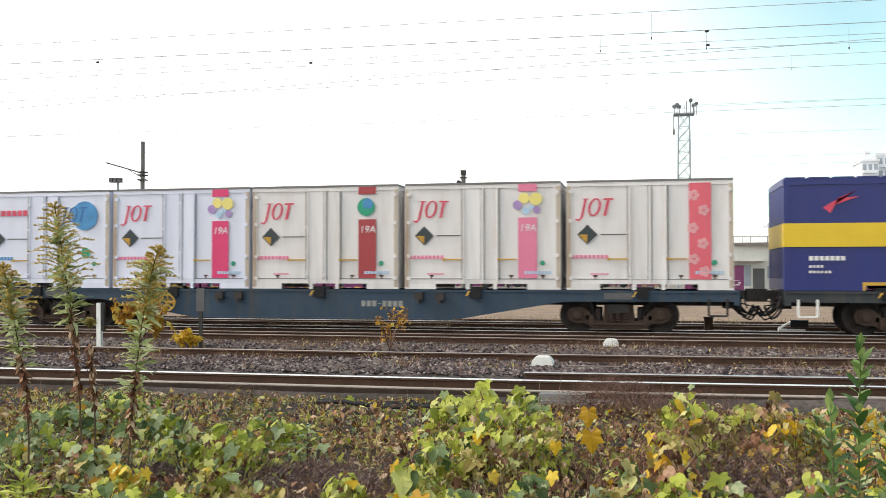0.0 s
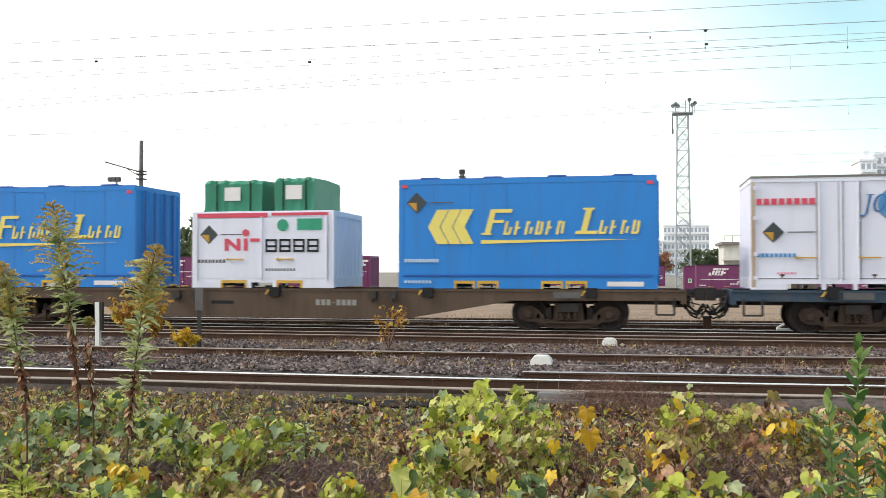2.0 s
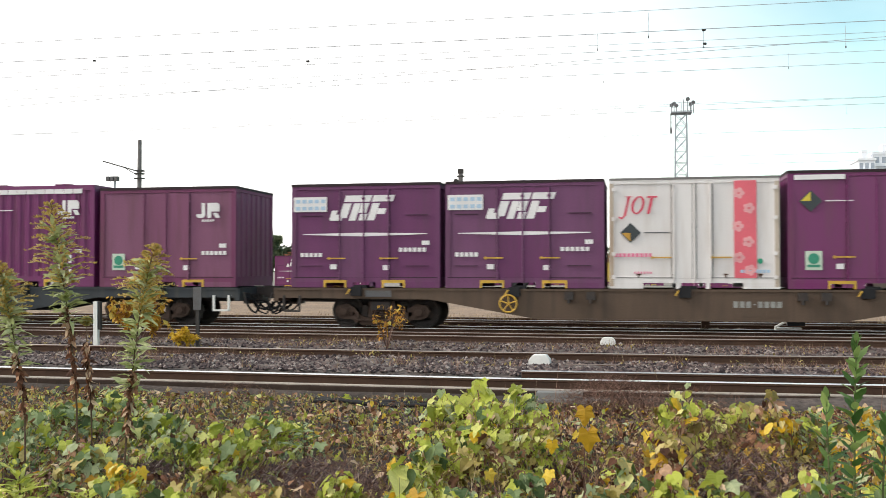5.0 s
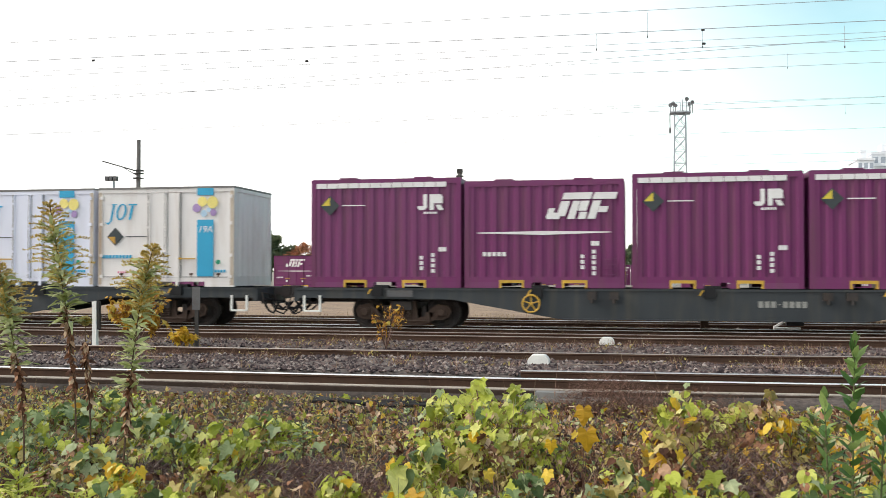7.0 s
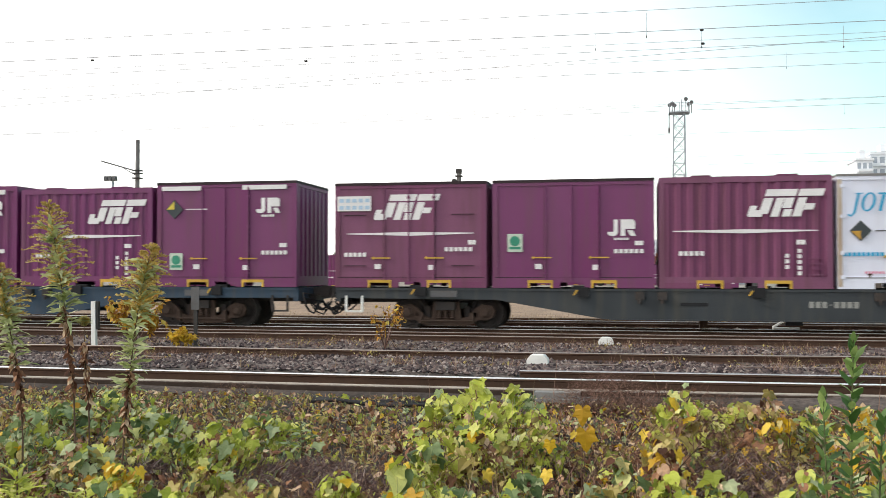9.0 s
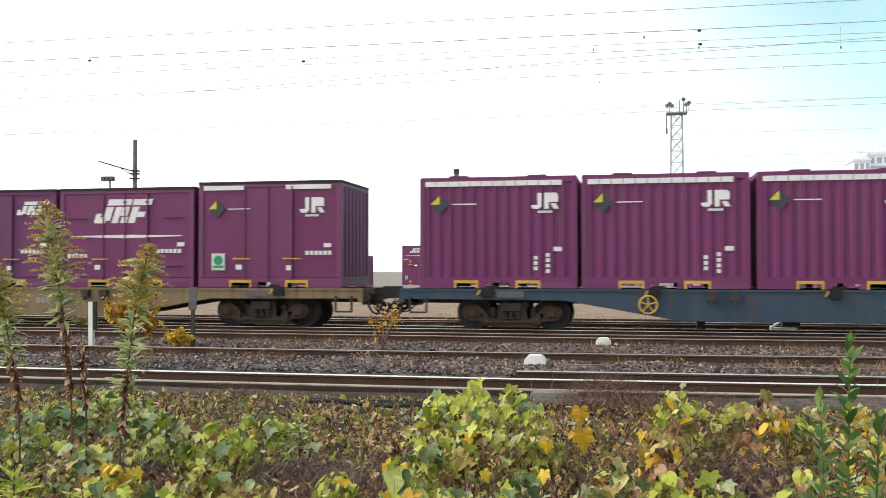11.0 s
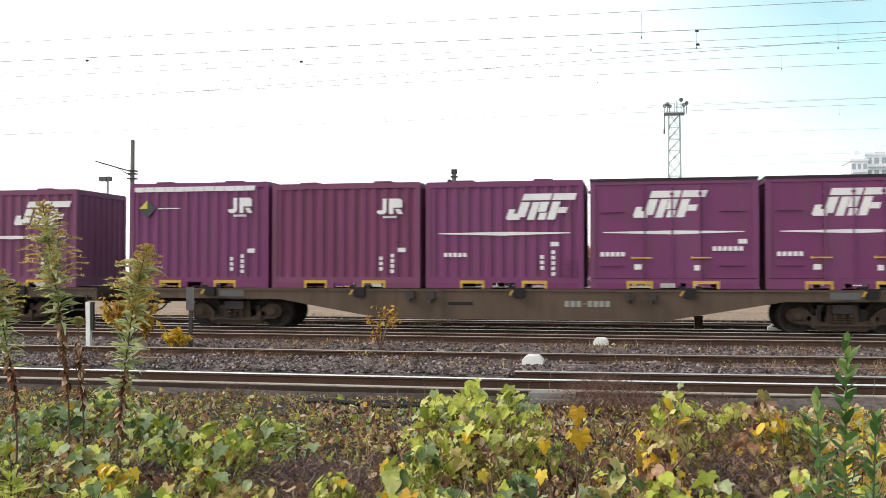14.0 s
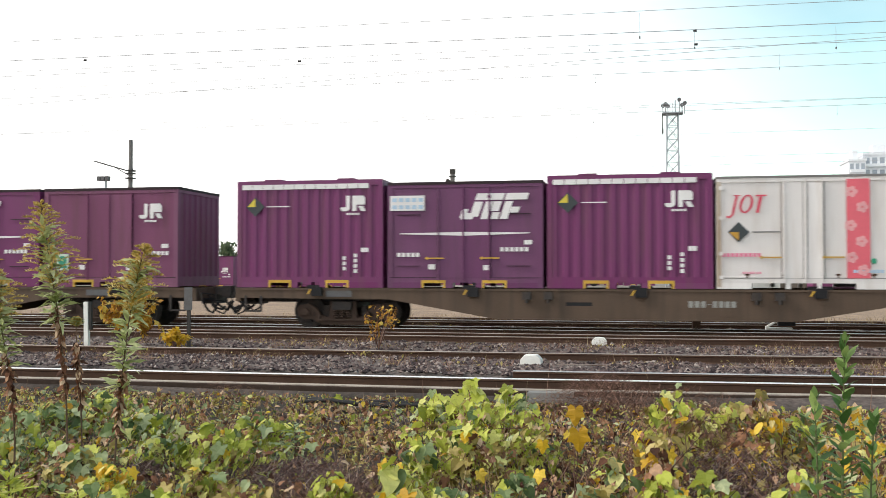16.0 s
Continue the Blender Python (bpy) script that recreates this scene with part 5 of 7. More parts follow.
wire(-SPAN, 7.02, SPAN, 6.58, 20, 0.009)
wire(-SPAN, 7.51, SPAN, 7.19, 24, 0.014)
wire(-SPAN, 7.11, SPAN, 6.67, 24, 0.010)
wire(-SPAN, 7.42, SPAN, 7.42, 25.5, 0.009)
wire(-SPAN, 7.47, SPAN, 13.13, 40, 0.016)
wire(-SPAN, 8.70, SPAN, 8.90, 36, 0.014)
wire(-SPAN, 9.41, SPAN, 9.89, 38, 0.012)
wire(-SPAN, 8.54, SPAN, 9.06, 45, 0.015)
wire(-SPAN, 9.23, SPAN, 9.67, 47, 0.012)
wire(-SPAN, 10.81, SPAN, 12.29, 60, 0.016)
wire(-SPAN, 9.82, SPAN, 10.38, 62, 0.014)
wire(-SPAN, 8.53, SPAN, 9.17, 64, 0.013)
wire(-SPAN, 10.60, SPAN, 11.60, 90, 0.018)
wire(-SPAN, 7.96, SPAN, 7.44, 19, 0.007)
for sx in (-1, 1):
    gantry = new("wire_gantry")
    gantry.matrix_basis = pose(sx * SPAN, 0, GROUND_Z)
    tagged(gantry, "grey steel gantry that carries the overhead wires", "gantry", "wire gantries")
    part("beam", boxes((-0.2, 0.2, 17.0, 92.0, 14.0, 14.4)), MASTGREY, gantry)
    for y in (17.5, 53.0, 91.5):
        part("column", boxes((-0.2, 0.2, y - 0.2, y + 0.2, 0, 14.0)), MASTGREY, gantry)
    for e in ENDS:
        if e.x * sx > 0:
            part("hanger", boxes((-0.03, 0.03, e.y - 0.03, e.y + 0.03, e.z - GROUND_Z - 0.05, 14.0)), MASTGREY, gantry)
for x, y, z0, z1 in ((1.62, 24, 6.9, 7.34), (-0.95, 24, 6.96, 7.36), (4.9, 24, 6.75, 7.25), (7.3, 24, 6.75, 7.25), (0.25, 20, 6.25, 6.75), (-1.2, 36, 8.5, 8.8), (5.4, 36, 8.75, 9.3), (-1.6, 45, 8.4, 8.8), (9.2, 45, 8.45, 8.9)):
    bm = bmesh.new()
    tube(bm, (x, y, z0), (x, y, z1), 0.004, 5)
    dr = solid("wire_dropper", bm, WIREGREY, "thin dropper between overhead wires", "wire", group="wire droppers")
    part("clamp", boxes((x - 0.014, x + 0.014, y - 0.012, y + 0.012, z0 - 0.03, z0 + 0.02)), GREYBOX, dr)
for x, z in ((1.63, 7.32), (1.65, 6.98), (-14.9, 7.3), (-8.6, 7.0)):
    bm = bmesh.new()
    lathe(bm, [(-0.045, 0.015), (-0.035, 0.03), (0.035, 0.03), (0.045, 0.015)], "x", 8, 24, z)
    ins = solid("insulator", bm, POLEDARK, "small dark insulator on an overhead wire", "insulator", group="insulators")
    ins.matrix_basis = pose(x, 0, 0)

# ---- the yard behind the train ----


def parked(kind, x, y, z, turn=0.0):
    c = copy_thing(made[kind], pose(x, y, z, 0, 0, turn))
    return tagged(c, "purple freight container stacked in the yard" if z > 1 else "purple freight container standing on the yard ground", "container", "containers in the yard")


GZ = -0.35
for x, k in ((-36.6, "v"), (-32.7, "E"), (-26.2, "v"), (-22.2, "F")):
    parked(k, x, 72, GZ + 0.45)
for x, k, k2 in ((-26.8, "E", "v"), (-22.6, "v", "v"), (-18.6, "F", None), (-14.4, "v", None), (-10.4, "E", None), (-6.4, "v", None)):
    parked(k, x, 118, GZ - 0.1)
    if k2:
        parked(k2, x, 118, GZ + 2.42)
parked("E", 16.0, 80, GZ - 0.2)
parked("v", 6.6, 84, GZ - 0.2)


def truck(x, y):
    top = new("box_truck")
    top.matrix_basis = pose(x, y, GZ)
    tagged(top, "light blue lorry cab parked by the containers", "truck")
    cab = bmesh.new()
    plate(cab, [(-1.3, 0.55), (1.2, 0.55), (1.2, 2.35), (-0.9, 2.35), (-1.3, 1.5)], -1.05, 2.1)
    bmesh.ops.bevel(cab, geom=list(cab.edges), offset=0.06, segments=2, affect="EDGES")
    part("cab", cab, mat("lorry_blue", (0.10, 0.36, 0.52), 0.4), top)
    part("side_window", plates(-1.065, 0.02, [(-0.95, 1.45), (0.2, 1.45), (0.2, 2.05), (-0.78, 2.05)]), BLACK, top, "dark side window")
    part("bed", boxes((1.3, 5.2, -1.1, 1.1, 0.85, 1.15)), GREYBOX, top)
    for wx in (-0.4, 3.2, 4.3):
        for s in (-1, 1):
            b = bmesh.new()
            lathe(b, [(s * 0.80, 0.45), (s * 0.82, 0.5), (s * 1.02, 0.5), (s * 1.05, 0.45), (s * 1.0, 0.25)], "y", 18, wx, 0.5)
            part("wheel", b, BLACK, top)


truck(-17.4, 112)

# far walls lightened: distance haze is mixed into this pale colour
PALE = mat("building_hazed", (0.76, 0.78, 0.82), 0.8, var=0.08, scale=0.3, grime=0.2, grime_color=(0.4, 0.4, 0.42))
PALEWARM = mat("building_warm", (0.58, 0.55, 0.52), 0.8, var=0.1, scale=0.3, grime=0.2)
# panes light grey-blue, with the same haze in their base colour
GLASS = mat("window_hazed", (0.30, 0.34, 0.39), 0.2, bump=0.0)
SHED = mat("shed_white", (0.62, 0.61, 0.57), 0.7, var=0.1, scale=1.0, grime=0.4, streak=True)
BROWNWALL = mat("warehouse_wall", (0.16, 0.13, 0.11), 0.85, var=0.2, scale=1.0, grime=0.4)
ROOFGREY = mat("roof_sheet", (0.22, 0.20, 0.20), 0.8, var=0.2, scale=1.0, grime=0.4)


def block_building(x0, x1, y, depth, h, paint, storeys, bays, label):
    """A building with its storeys of windows and a roof parapet."""
    top = new("apartment_building")
    top.matrix_basis = pose((x0 + x1) / 2, y, GZ)
    tagged(top, label, "building", "far buildings")
    w = x1 - x0
    part("wall", boxes((-w / 2, w / 2, 0, depth, 0, h)), paint, top)
    part("roof", boxes((-w / 2 - 0.2, w / 2 + 0.2, -0.2, depth + 0.2, h, h + 0.6), (-w * 0.15, w * 0.2, depth * 0.3, depth * 0.6, h + 0.6, h + 3.0)), paint, top)
    sh, bw = h / storeys, w / bays
    bm = bmesh.new()
    box(bm, -bw * 0.32, bw * 0.32, -0.05, 0.1, 0, sh * 0.5)
    me = mesh_of("window", bm, GLASS)
    for j in range(storeys):
        for i in range(bays):
            wd = new("window", me)
            wd.parent = top
            wd.matrix_basis = pose(-w / 2 + bw * (i + 0.5), 0, sh * (j + 0.3))
        if storeys < 12:
            part("balcony", boxes((-w / 2 + 0.3, w / 2 - 0.3, -0.9, 0.0, sh * j + 0.1, sh * j + sh * 0.28)), paint, top)
    return top


block_building(-74, -65, 400, 12, 18.5, PALE, 6, 5, "pale grey apartment block with balconies behind the yard")
block_building(-85, -78, 500, 14, 22, PALE, 7, 4, "hazy pale apartment tower far behind the yard")
block_building(-77, -70, 520, 14, 25, PALE, 8, 4, "hazy pale tower block far behind the yard")
block_building(-58, -43, 420, 16, 16, PALEWARM, 5, 9, "pale hospital-like block far behind trees")
block_building(-53, -47, 440, 12, 24, PALE, 7, 4, "pale far tower beside trees")
block_building(53.7, 57.6, 250, 10, 29, PALE, 10, 3, "tall pale grey tower block behind the warehouse")
block_building(58.2, 67, 255, 12, 31, PALE, 10, 5, "tall white tower block behind the warehouse")


def office(x0, x1, y):
    top = new("yard_office")
    top.matrix_basis = pose((x0 + x1) / 2, y, GZ)
    tagged(top, "low white yard office with a flat roof", "building")
    w = x1 - x0
    part("wall", boxes((-w / 2, w / 2, 0, 6, 0, 4.2)), SHED, top)
    part("roof", boxes((-w / 2 - 0.3, w / 2 + 0.3, -0.6, 6.3, 4.2, 4.45)), ROOFGREY, top)
    bm = bmesh.new()
    tube(bm, (-w / 2, -0.4, 5.0), (w / 2, -0.4, 5.0), 0.03, 5)
    for k in range(9):
        tube(bm, (-w / 2 + w * k / 8, -0.4, 4.4), (-w / 2 + w * k / 8, -0.4, 5.0), 0.03, 5)
    part("railing", bm, GREYBOX, top)
    part("awning", boxes((-w / 2 - 0.2, 0.4, -1.6, 0.0, 2.75, 2.95)), SHED, top)
    part("door", boxes((-0.5, 0.5, -0.04, 0.02, 0, 2.1)), GREYBOX, top)
    for x in (-1.7, 1.3):
        part("window", boxes((x - 0.55, x + 0.55, -0.04, 0.02, 1.2, 2.3)), GLASS, top)
    part("lower_window", boxes((-w / 2 + 0.3, -0.7, -0.05, 0.02, 0.5, 2.4)), GLASS, top)


office(7.6, 13.4, 90)


def warehouse(x0, x1, y):
    top = new("warehouse")
    top.matrix_basis = pose((x0 + x1) / 2, y, GZ)
    tagged(top, "old brown warehouse with a corrugated grey roof", "building")
    w = x1 - x0
    part("wall", boxes((-w / 2, w / 2, 0, 12, 0, 4.6)), BROWNWALL, top)
    bm = bmesh.new()
    n = 60
    for a, b in (((-1.6, 4.55), (3.5, 6.85)), ((3.5, 6.85), (13.0, 4.6))):
        for k in range(n):
            xa, xb = -w / 2 - 0.4 + (w + 0.8) * k / n, -w / 2 - 0.4 + (w + 0.8) * (k + 0.62) / n
            plate_v = [bm.verts.new(p) for p in ((xa, a[0], a[1]), (xb, a[0], a[1]), (xb, b[0], b[1]), (xa, b[0], b[1]))]
            bm.faces.new(plate_v)
            xc = -w / 2 - 0.4 + (w + 0.8) * (k + 1) / n
            v2 = [bm.verts.new(p) for p in ((xb, a[0], a[1] + 0.06), (xc, a[0], a[1] + 0.06), (xc, b[0], b[1] + 0.06), (xb, b[0], b[1] + 0.06))]
            bm.faces.new(v2)
    part("roof", bm, ROOFGREY, top, "corrugated grey roof")
    part("eave", boxes((-w / 2 - 0.4, w / 2 + 0.4, -1.7, -1.55, 4.35, 4.6)), TIMBER, top)
    for k in range(7):
        x = -w / 2 + 0.8 + k * (w - 1.6) / 6
        part("post", boxes((x - 0.1, x + 0.1, -1.5, -1.3, 0, 4.4)), TIMBER, top)
        part("window", boxes((x + 0.3, x + 1.5, -0.05, 0.03, 1.0, 2.8)), GLASS, top)


warehouse(14.2, 34, 98)


def antenna(x, y, h):
    top = new("radio_mast")
    top.matrix_basis = pose(x, y, GZ)
    tagged(top, "far red and white radio mast with ring platforms", "mast")
    RW = mat("radio_red", (0.60, 0.36, 0.34), 0.7)
    for k in range(8):
        b = bmesh.new()
        a = h * k / 8
        for s, t in ((-1, -1), (1, -1), (1, 1), (-1, 1)):
            tube(b, (s * 0.9, t * 0.9, a), (s * 0.9, t * 0.9, a + h / 8), 0.12, 4)
        tube(b, (-0.9, -0.9, a), (0.9, -0.9, a + h / 8), 0.08, 4)
        tube(b, (0.9, -0.9, a), (-0.9, -0.9, a + h / 8), 0.08, 4)
        part("section", b, RW if k % 2 else PALE, top)
    for z in (h - 9, h - 6.5, h - 13):
        b = bmesh.new()
        tube(b, (0, 0, z), (0, 0, z + 0.5), 3.2, 14)
        part("ring_platform", b, RW, top)


antenna(54.5, 300, 29)

# ---- trees beyond the yard ----
AUTUMN = leafy("tree_autumn", [(0.0, (0.16, 0.09, 0.06)), (0.4, (0.32, 0.13, 0.07)), (0.75, (0.44, 0.17, 0.09)), (1.0, (0.48, 0.26, 0.13))], 0.7, 0.4)
PINE = leafy("tree_green", [(0.0, (0.06, 0.085, 0.05)), (0.5, (0.11, 0.15, 0.08)), (1.0, (0.20, 0.23, 0.12))], 0.7, 0.4)


def tree(h, spread, foliage, seed, label):
    r = np.random.default_rng(seed)
    top = new("tree")
    tagged(top, label, "tree", "trees beyond the yard")
    bm = bmesh.new()
    tube(bm, (0, 0, 0), (0.1, 0, h * 0.55), h * 0.03, 7, h * 0.016)
    for k in range(7):
        a = k * 2.4
        z = h * (0.3 + 0.06 * k)
        tube(bm, (0.05, 0, z), (math.cos(a) * spread * 0.7, math.sin(a) * spread * 0.7, z + h * 0.25), h * 0.011, 5, h * 0.004)
    part("trunk", bm, TIMBER, top)
    verts, faces = [], []
    for c in range(26):
        a, rad = r.uniform(0, 6.28), spread * r.uniform(0.1, 0.95) ** 0.7
        cz = h * r.uniform(0.35, 0.95)
        rad *= 1.25 - 0.75 * (cz / h)
        cx, cy = rad * math.cos(a), rad * math.sin(a)
        for k in range(34):
            p = r.normal(0, 1, 3) * np.array([0.32, 0.32, 0.22]) * spread * 0.55 + (cx, cy, cz)
            q = r.normal(0, 1, (3, 3)) * 0.05 * h
            o = len(verts)
            verts += (p + q).tolist()
            faces.append((o, o + 1, o + 2))
    cr = new("crown", from_arrays("crown", verts, faces, foliage))
    cr.parent = top
    return top


kinds = [tree(7.5, 2.8, AUTUMN, 11, "brown autumn tree beyond the yard"), tree(7.0, 2.6, PINE, 12, "dark green tree beyond the yard"), tree(8.5, 2.2, PINE, 13, "tall dark green tree beyond the yard")]
spots = [(-31, 200, 1, 0.95), (-28.5, 205, 0, 0.95), (-25.5, 200, 0, 0.85), (-23, 208, 1, 0.8), (-20.5, 200, 2, 0.75), (-18.5, 204, 0, 0.8), (-16, 200, 1, 0.8), (-13.5, 206, 0, 0.85), (-10.5, 202, 2, 0.7), (-8, 204, 0, 0.7),
         (-60, 150, 2, 1.0), (-57.5, 152, 1, 0.9), (-55, 150, 0, 0.85), (-53, 154, 0, 0.75), (-54, 112, 2, 1.05), (-57, 114, 1, 1.0), (-50, 156, 1, 0.7), (10, 190, 1, 0.9), (14, 192, 1, 0.9), (18, 190, 0, 0.85), (-66, 150, 1, 0.9), (-72, 152, 0, 0.9), (-36, 210, 1, 0.8), (-42, 212, 0, 0.8)]
first = set()
for i, (x, y, k, s) in enumerate(spots):
    m = pose(x, y, GZ, 0, 0, 47 * i)
    if k in first:
        t = copy_thing(kinds[k], m)
    else:
        t = kinds[k]
        t.matrix_basis = m
        first.add(k)
    t.scale = (s, s, s * (1 + 0.05 * math.sin(i)))


def lamp_pole(x, y, h):
    bm = bmesh.new()
    tube(bm, (0, 0, 0), (0, 0, h), 0.12, 8, 0.08)
    ob = solid("yard_lamp", bm, MASTGREY, "thin grey lamp pole over the container yard", "lamp", group="yard lamps")
    ob.matrix_basis = pose(x, y, GZ)
    part("arm", boxes((-0.9, 0.9, -0.06, 0.06, h - 0.1, h + 0.02)), MASTGREY, ob)
    for lx in (-0.8, 0.8):
        part("lamp_head", boxes((lx - 0.3, lx + 0.3, -0.2, 0.2, h + 0.0, h + 0.22)), GREYBOX, ob)


lamp_pole(-6.2, 130, 12.4)
lamp_pole(-10.8, 130, 6.4)
lamp_pole(-23.5, 135, 9.0)


def forklift(x, y):
    top = new("forklift")
    top.matrix_basis = pose(x, y, GZ)
    tagged(top, "yellow forklift among yard containers", "forklift")
    YM = mat("machine_yellow", (0.55, 0.36, 0.04), 0.5)
    bm = bmesh.new()
    plate(bm, [(-1.6, 0.5), (1.5, 0.5), (1.5, 1.2), (0.9, 1.35), (-1.2, 1.45), (-1.6, 1.2)], -0.9, 1.8)
    part("body", bm, YM, top)
    part("cab", boxes((-0.6, 0.7, -0.75, -0.65, 1.4, 2.6), (-0.6, 0.7, 0.65, 0.75, 1.4, 2.6), (-0.7, 0.8, -0.8, 0.8, 2.6, 2.75)), YM, top)
    part("mast", boxes((1.6, 1.75, -0.6, -0.45, 0.2, 3.2), (1.6, 1.75, 0.45, 0.6, 0.2, 3.2), (1.6, 1.75, -0.6, 0.6, 1.2, 1.35)), YM, top)
    for wx in (-1.0, 1.1):
        for s in (-1, 1):
            b = bmesh.new()
            lathe(b, [(s * 0.7, 0.4), (s * 0.72, 0.48), (s * 0.95, 0.48), (s * 0.97, 0.4)], "y", 16, wx, 0.48)
            part("wheel", b, BLACK, top)


forklift(-3.0, 112)
parked("v", 7.6, 102, GZ)
parked("E", 6.2, 97, GZ - 0.2)
parked("v", 1.2, 118, GZ)
parked("F", -2.6, 121, GZ)
for i, (x, y, k, sc) in enumerate(((-8, 198, 0, 0.9), (-5.5, 203, 1, 0.95), (-3, 199, 1, 0.85), (-0.5, 204, 2, 0.8), (2, 200, 1, 0.8), (4.5, 202, 0, 0.75))):
    t = copy_thing(kinds[k], pose(x, y, GZ, 0, 0, 31 * i))
    t.scale = (sc, sc, sc)
block_building(0.5, 9.5, 400, 14, 14, PALE, 5, 7, "pale hospital block far behind the trees")
block_building(31.5, 36.5, 250, 10, 13.5, PALE, 5, 3, "white tower block behind the yard office")
block_building(10, 28.5, 405, 14, 20.5, PALE, 6, 12, "long white block with rows of windows far off")

# ---- foreground plants ----
rng = np.random.default_rng(21)
LIME = [(0.0, (0.17, 0.20, 0.025)), (0.35, (0.38, 0.42, 0.055)), (0.7, (0.55, 0.58, 0.10)), (1.0, (0.72, 0.68, 0.28))]
LEAFG = [(0.0, (0.055, 0.085, 0.028)), (0.3, (0.14, 0.20, 0.070)), (0.65, (0.27, 0.335, 0.16)), (1.0, (0.50, 0.53, 0.31))]
GOLD = [(0.0, (0.42, 0.23, 0.02)), (0.5, (0.66, 0.41, 0.02)), (1.0, (0.80, 0.58, 0.08))]
DEAD = [(0.0, (0.050, 0.022, 0.014)), (0.3, (0.19, 0.085, 0.050)), (0.65, (0.38, 0.20, 0.115)), (1.0, (0.62, 0.47, 0.32))]
OLIVE = [(0.0, (0.15, 0.115, 0.030)), (0.5, (0.36, 0.28, 0.075)), (1.0, (0.60, 0.49, 0.20))]
TINTS = {"lime": leafy("leaf_lime", LIME), "green": leafy("leaf_green", LEAFG), "gold": leafy("leaf_gold", GOLD), "dead": leafy("leaf_dead", DEAD, 0.7, 0.15), "olive": leafy("leaf_olive", OLIVE, 0.6, 0.3), "amber": leafy("leaf_amber", [(0.0, (0.22, 0.085, 0.02)), (0.35, (0.48, 0.23, 0.03)), (0.75, (0.62, 0.37, 0.04)), (1.0, (0.62, 0.50, 0.12))], 0.6, 0.3)}
TWIG = leafy("twig_brown", [(0.0, (0.06, 0.038, 0.034)), (0.5, (0.17, 0.095, 0.075)), (1.0, (0.34, 0.21, 0.16))], 0.9, 0.0)
STRAW = leafy("straw", [(0.0, (0.16, 0.10, 0.06)), (0.5, (0.32, 0.23, 0.13)), (1.0, (0.50, 0.40, 0.26))], 0.8, 0.2)


def outline(kind):
    """Half outlines of leaves one unit long: stalk end at 0, tip at 1; (along, out)."""
    if kind == "lobed":
        return [(0.0, 0.015), (-0.13, 0.10), (-0.22, 0.27), (-0.08, 0.44), (0.06, 0.40), (0.20, 0.44), (0.36, 0.52), (0.48, 0.56), (0.48, 0.36), (0.58, 0.25), (0.74, 0.20), (0.88, 0.11), (1.0, 0.0)]
    if kind == "heart":
        return [(0.0, 0.02), (-0.12, 0.14), (-0.06, 0.32), (0.12, 0.44), (0.34, 0.46), (0.56, 0.38), (0.76, 0.24), (0.90, 0.10), (1.0, 0.0)]
    if kind == "lance":
        return [(0.0, 0.01), (0.18, 0.075), (0.42, 0.12), (0.68, 0.095), (0.88, 0.04), (1.0, 0.0)]
    return [(0.0, 0.02), (0.14, 0.15), (0.36, 0.24), (0.60, 0.23), (0.82, 0.12), (1.0, 0.0)]


def leaf_shape(kind, fold=0.25, droop=0.25):
    """Vertices and faces of one leaf: two halves folded along the midrib, the tip bent down."""
    half = outline(kind)
    v, f = [], []
    mid = []
    for a, w in half:
        z = -droop * a * a
        mid.append(len(v))
        v.append((a if a > 0 else 0.0, 0.0, z))
    for s in (-1, 1):
        side = []
        for i, (a, w) in enumerate(half):
            if i == len(half) - 1:
                side.append(mid[i])
            else:
                side.append(len(v))
                v.append((a, s * w, -droop * a * a + fold * w * (1 - 0.5 * w) + 0.045 * math.sin(13 * a + 2 * s)))
        for i in range(len(half) - 1):
            q = (mid[i], mid[i + 1], side[i + 1], side[i]) if s > 0 else (mid[i], side[i], side[i + 1], mid[i + 1])
            q = tuple(dict.fromkeys(q))
            f.append(q)
    return np.array(v, float), f


SHAPES = {(k, j): leaf_shape(k, fo, dr) for k in ("lobed", "heart", "lance", "oval") for j, (fo, dr) in enumerate(((0.16, 0.18), (0.38, 0.40), (-0.28, 0.30)))}


class Leaves:
    """Gathers many leaves into one mesh."""

    def __init__(self):
        self.v, self.f, self.n = [], [], 0

    def add(self, kind, at, size, azimuth, pitch, roll=0.0, wide=1.0):
        v, f = SHAPES[(kind, int(rng.integers(3)))]
        m = np.array(Euler((roll, pitch, azimuth)).to_matrix())
        p = (v * (size, size * wide, size)) @ m.T + at
        self.v += p.tolist()
        self.f += [tuple(i + self.n for i in q) for q in f]
        self.n += len(v)

    def blade(self, p, q, w):
        p, q = np.array(p, float), np.array(q, float)
        d = q - p
        s = np.cross(d, (0.3, 1, 0.2))
        s = s / (np.linalg.norm(s) + 1e-9) * w
        self.v += [(p - s).tolist(), (p + s).tolist(), (q + s * 0.3).tolist(), (q - s * 0.3).tolist()]
        self.f.append((self.n, self.n + 1, self.n + 2, self.n + 3))
        self.n += 4

    def mesh(self, name, material):
        return from_arrays(name, self.v, self.f, material)


def bump_at(x, y, cx, cy, rx, ry):
    return math.exp(-((x - cx) / rx) ** 2 - ((y - cy) / ry) ** 2)


HUMPS = []


def hump(x, y, rx, ry, h, first, second):
    """A heap of creeper: its middle, its reach, its height over the soil and its two leaf colours."""
    HUMPS.append((x, y, rx, ry, h, first, second))


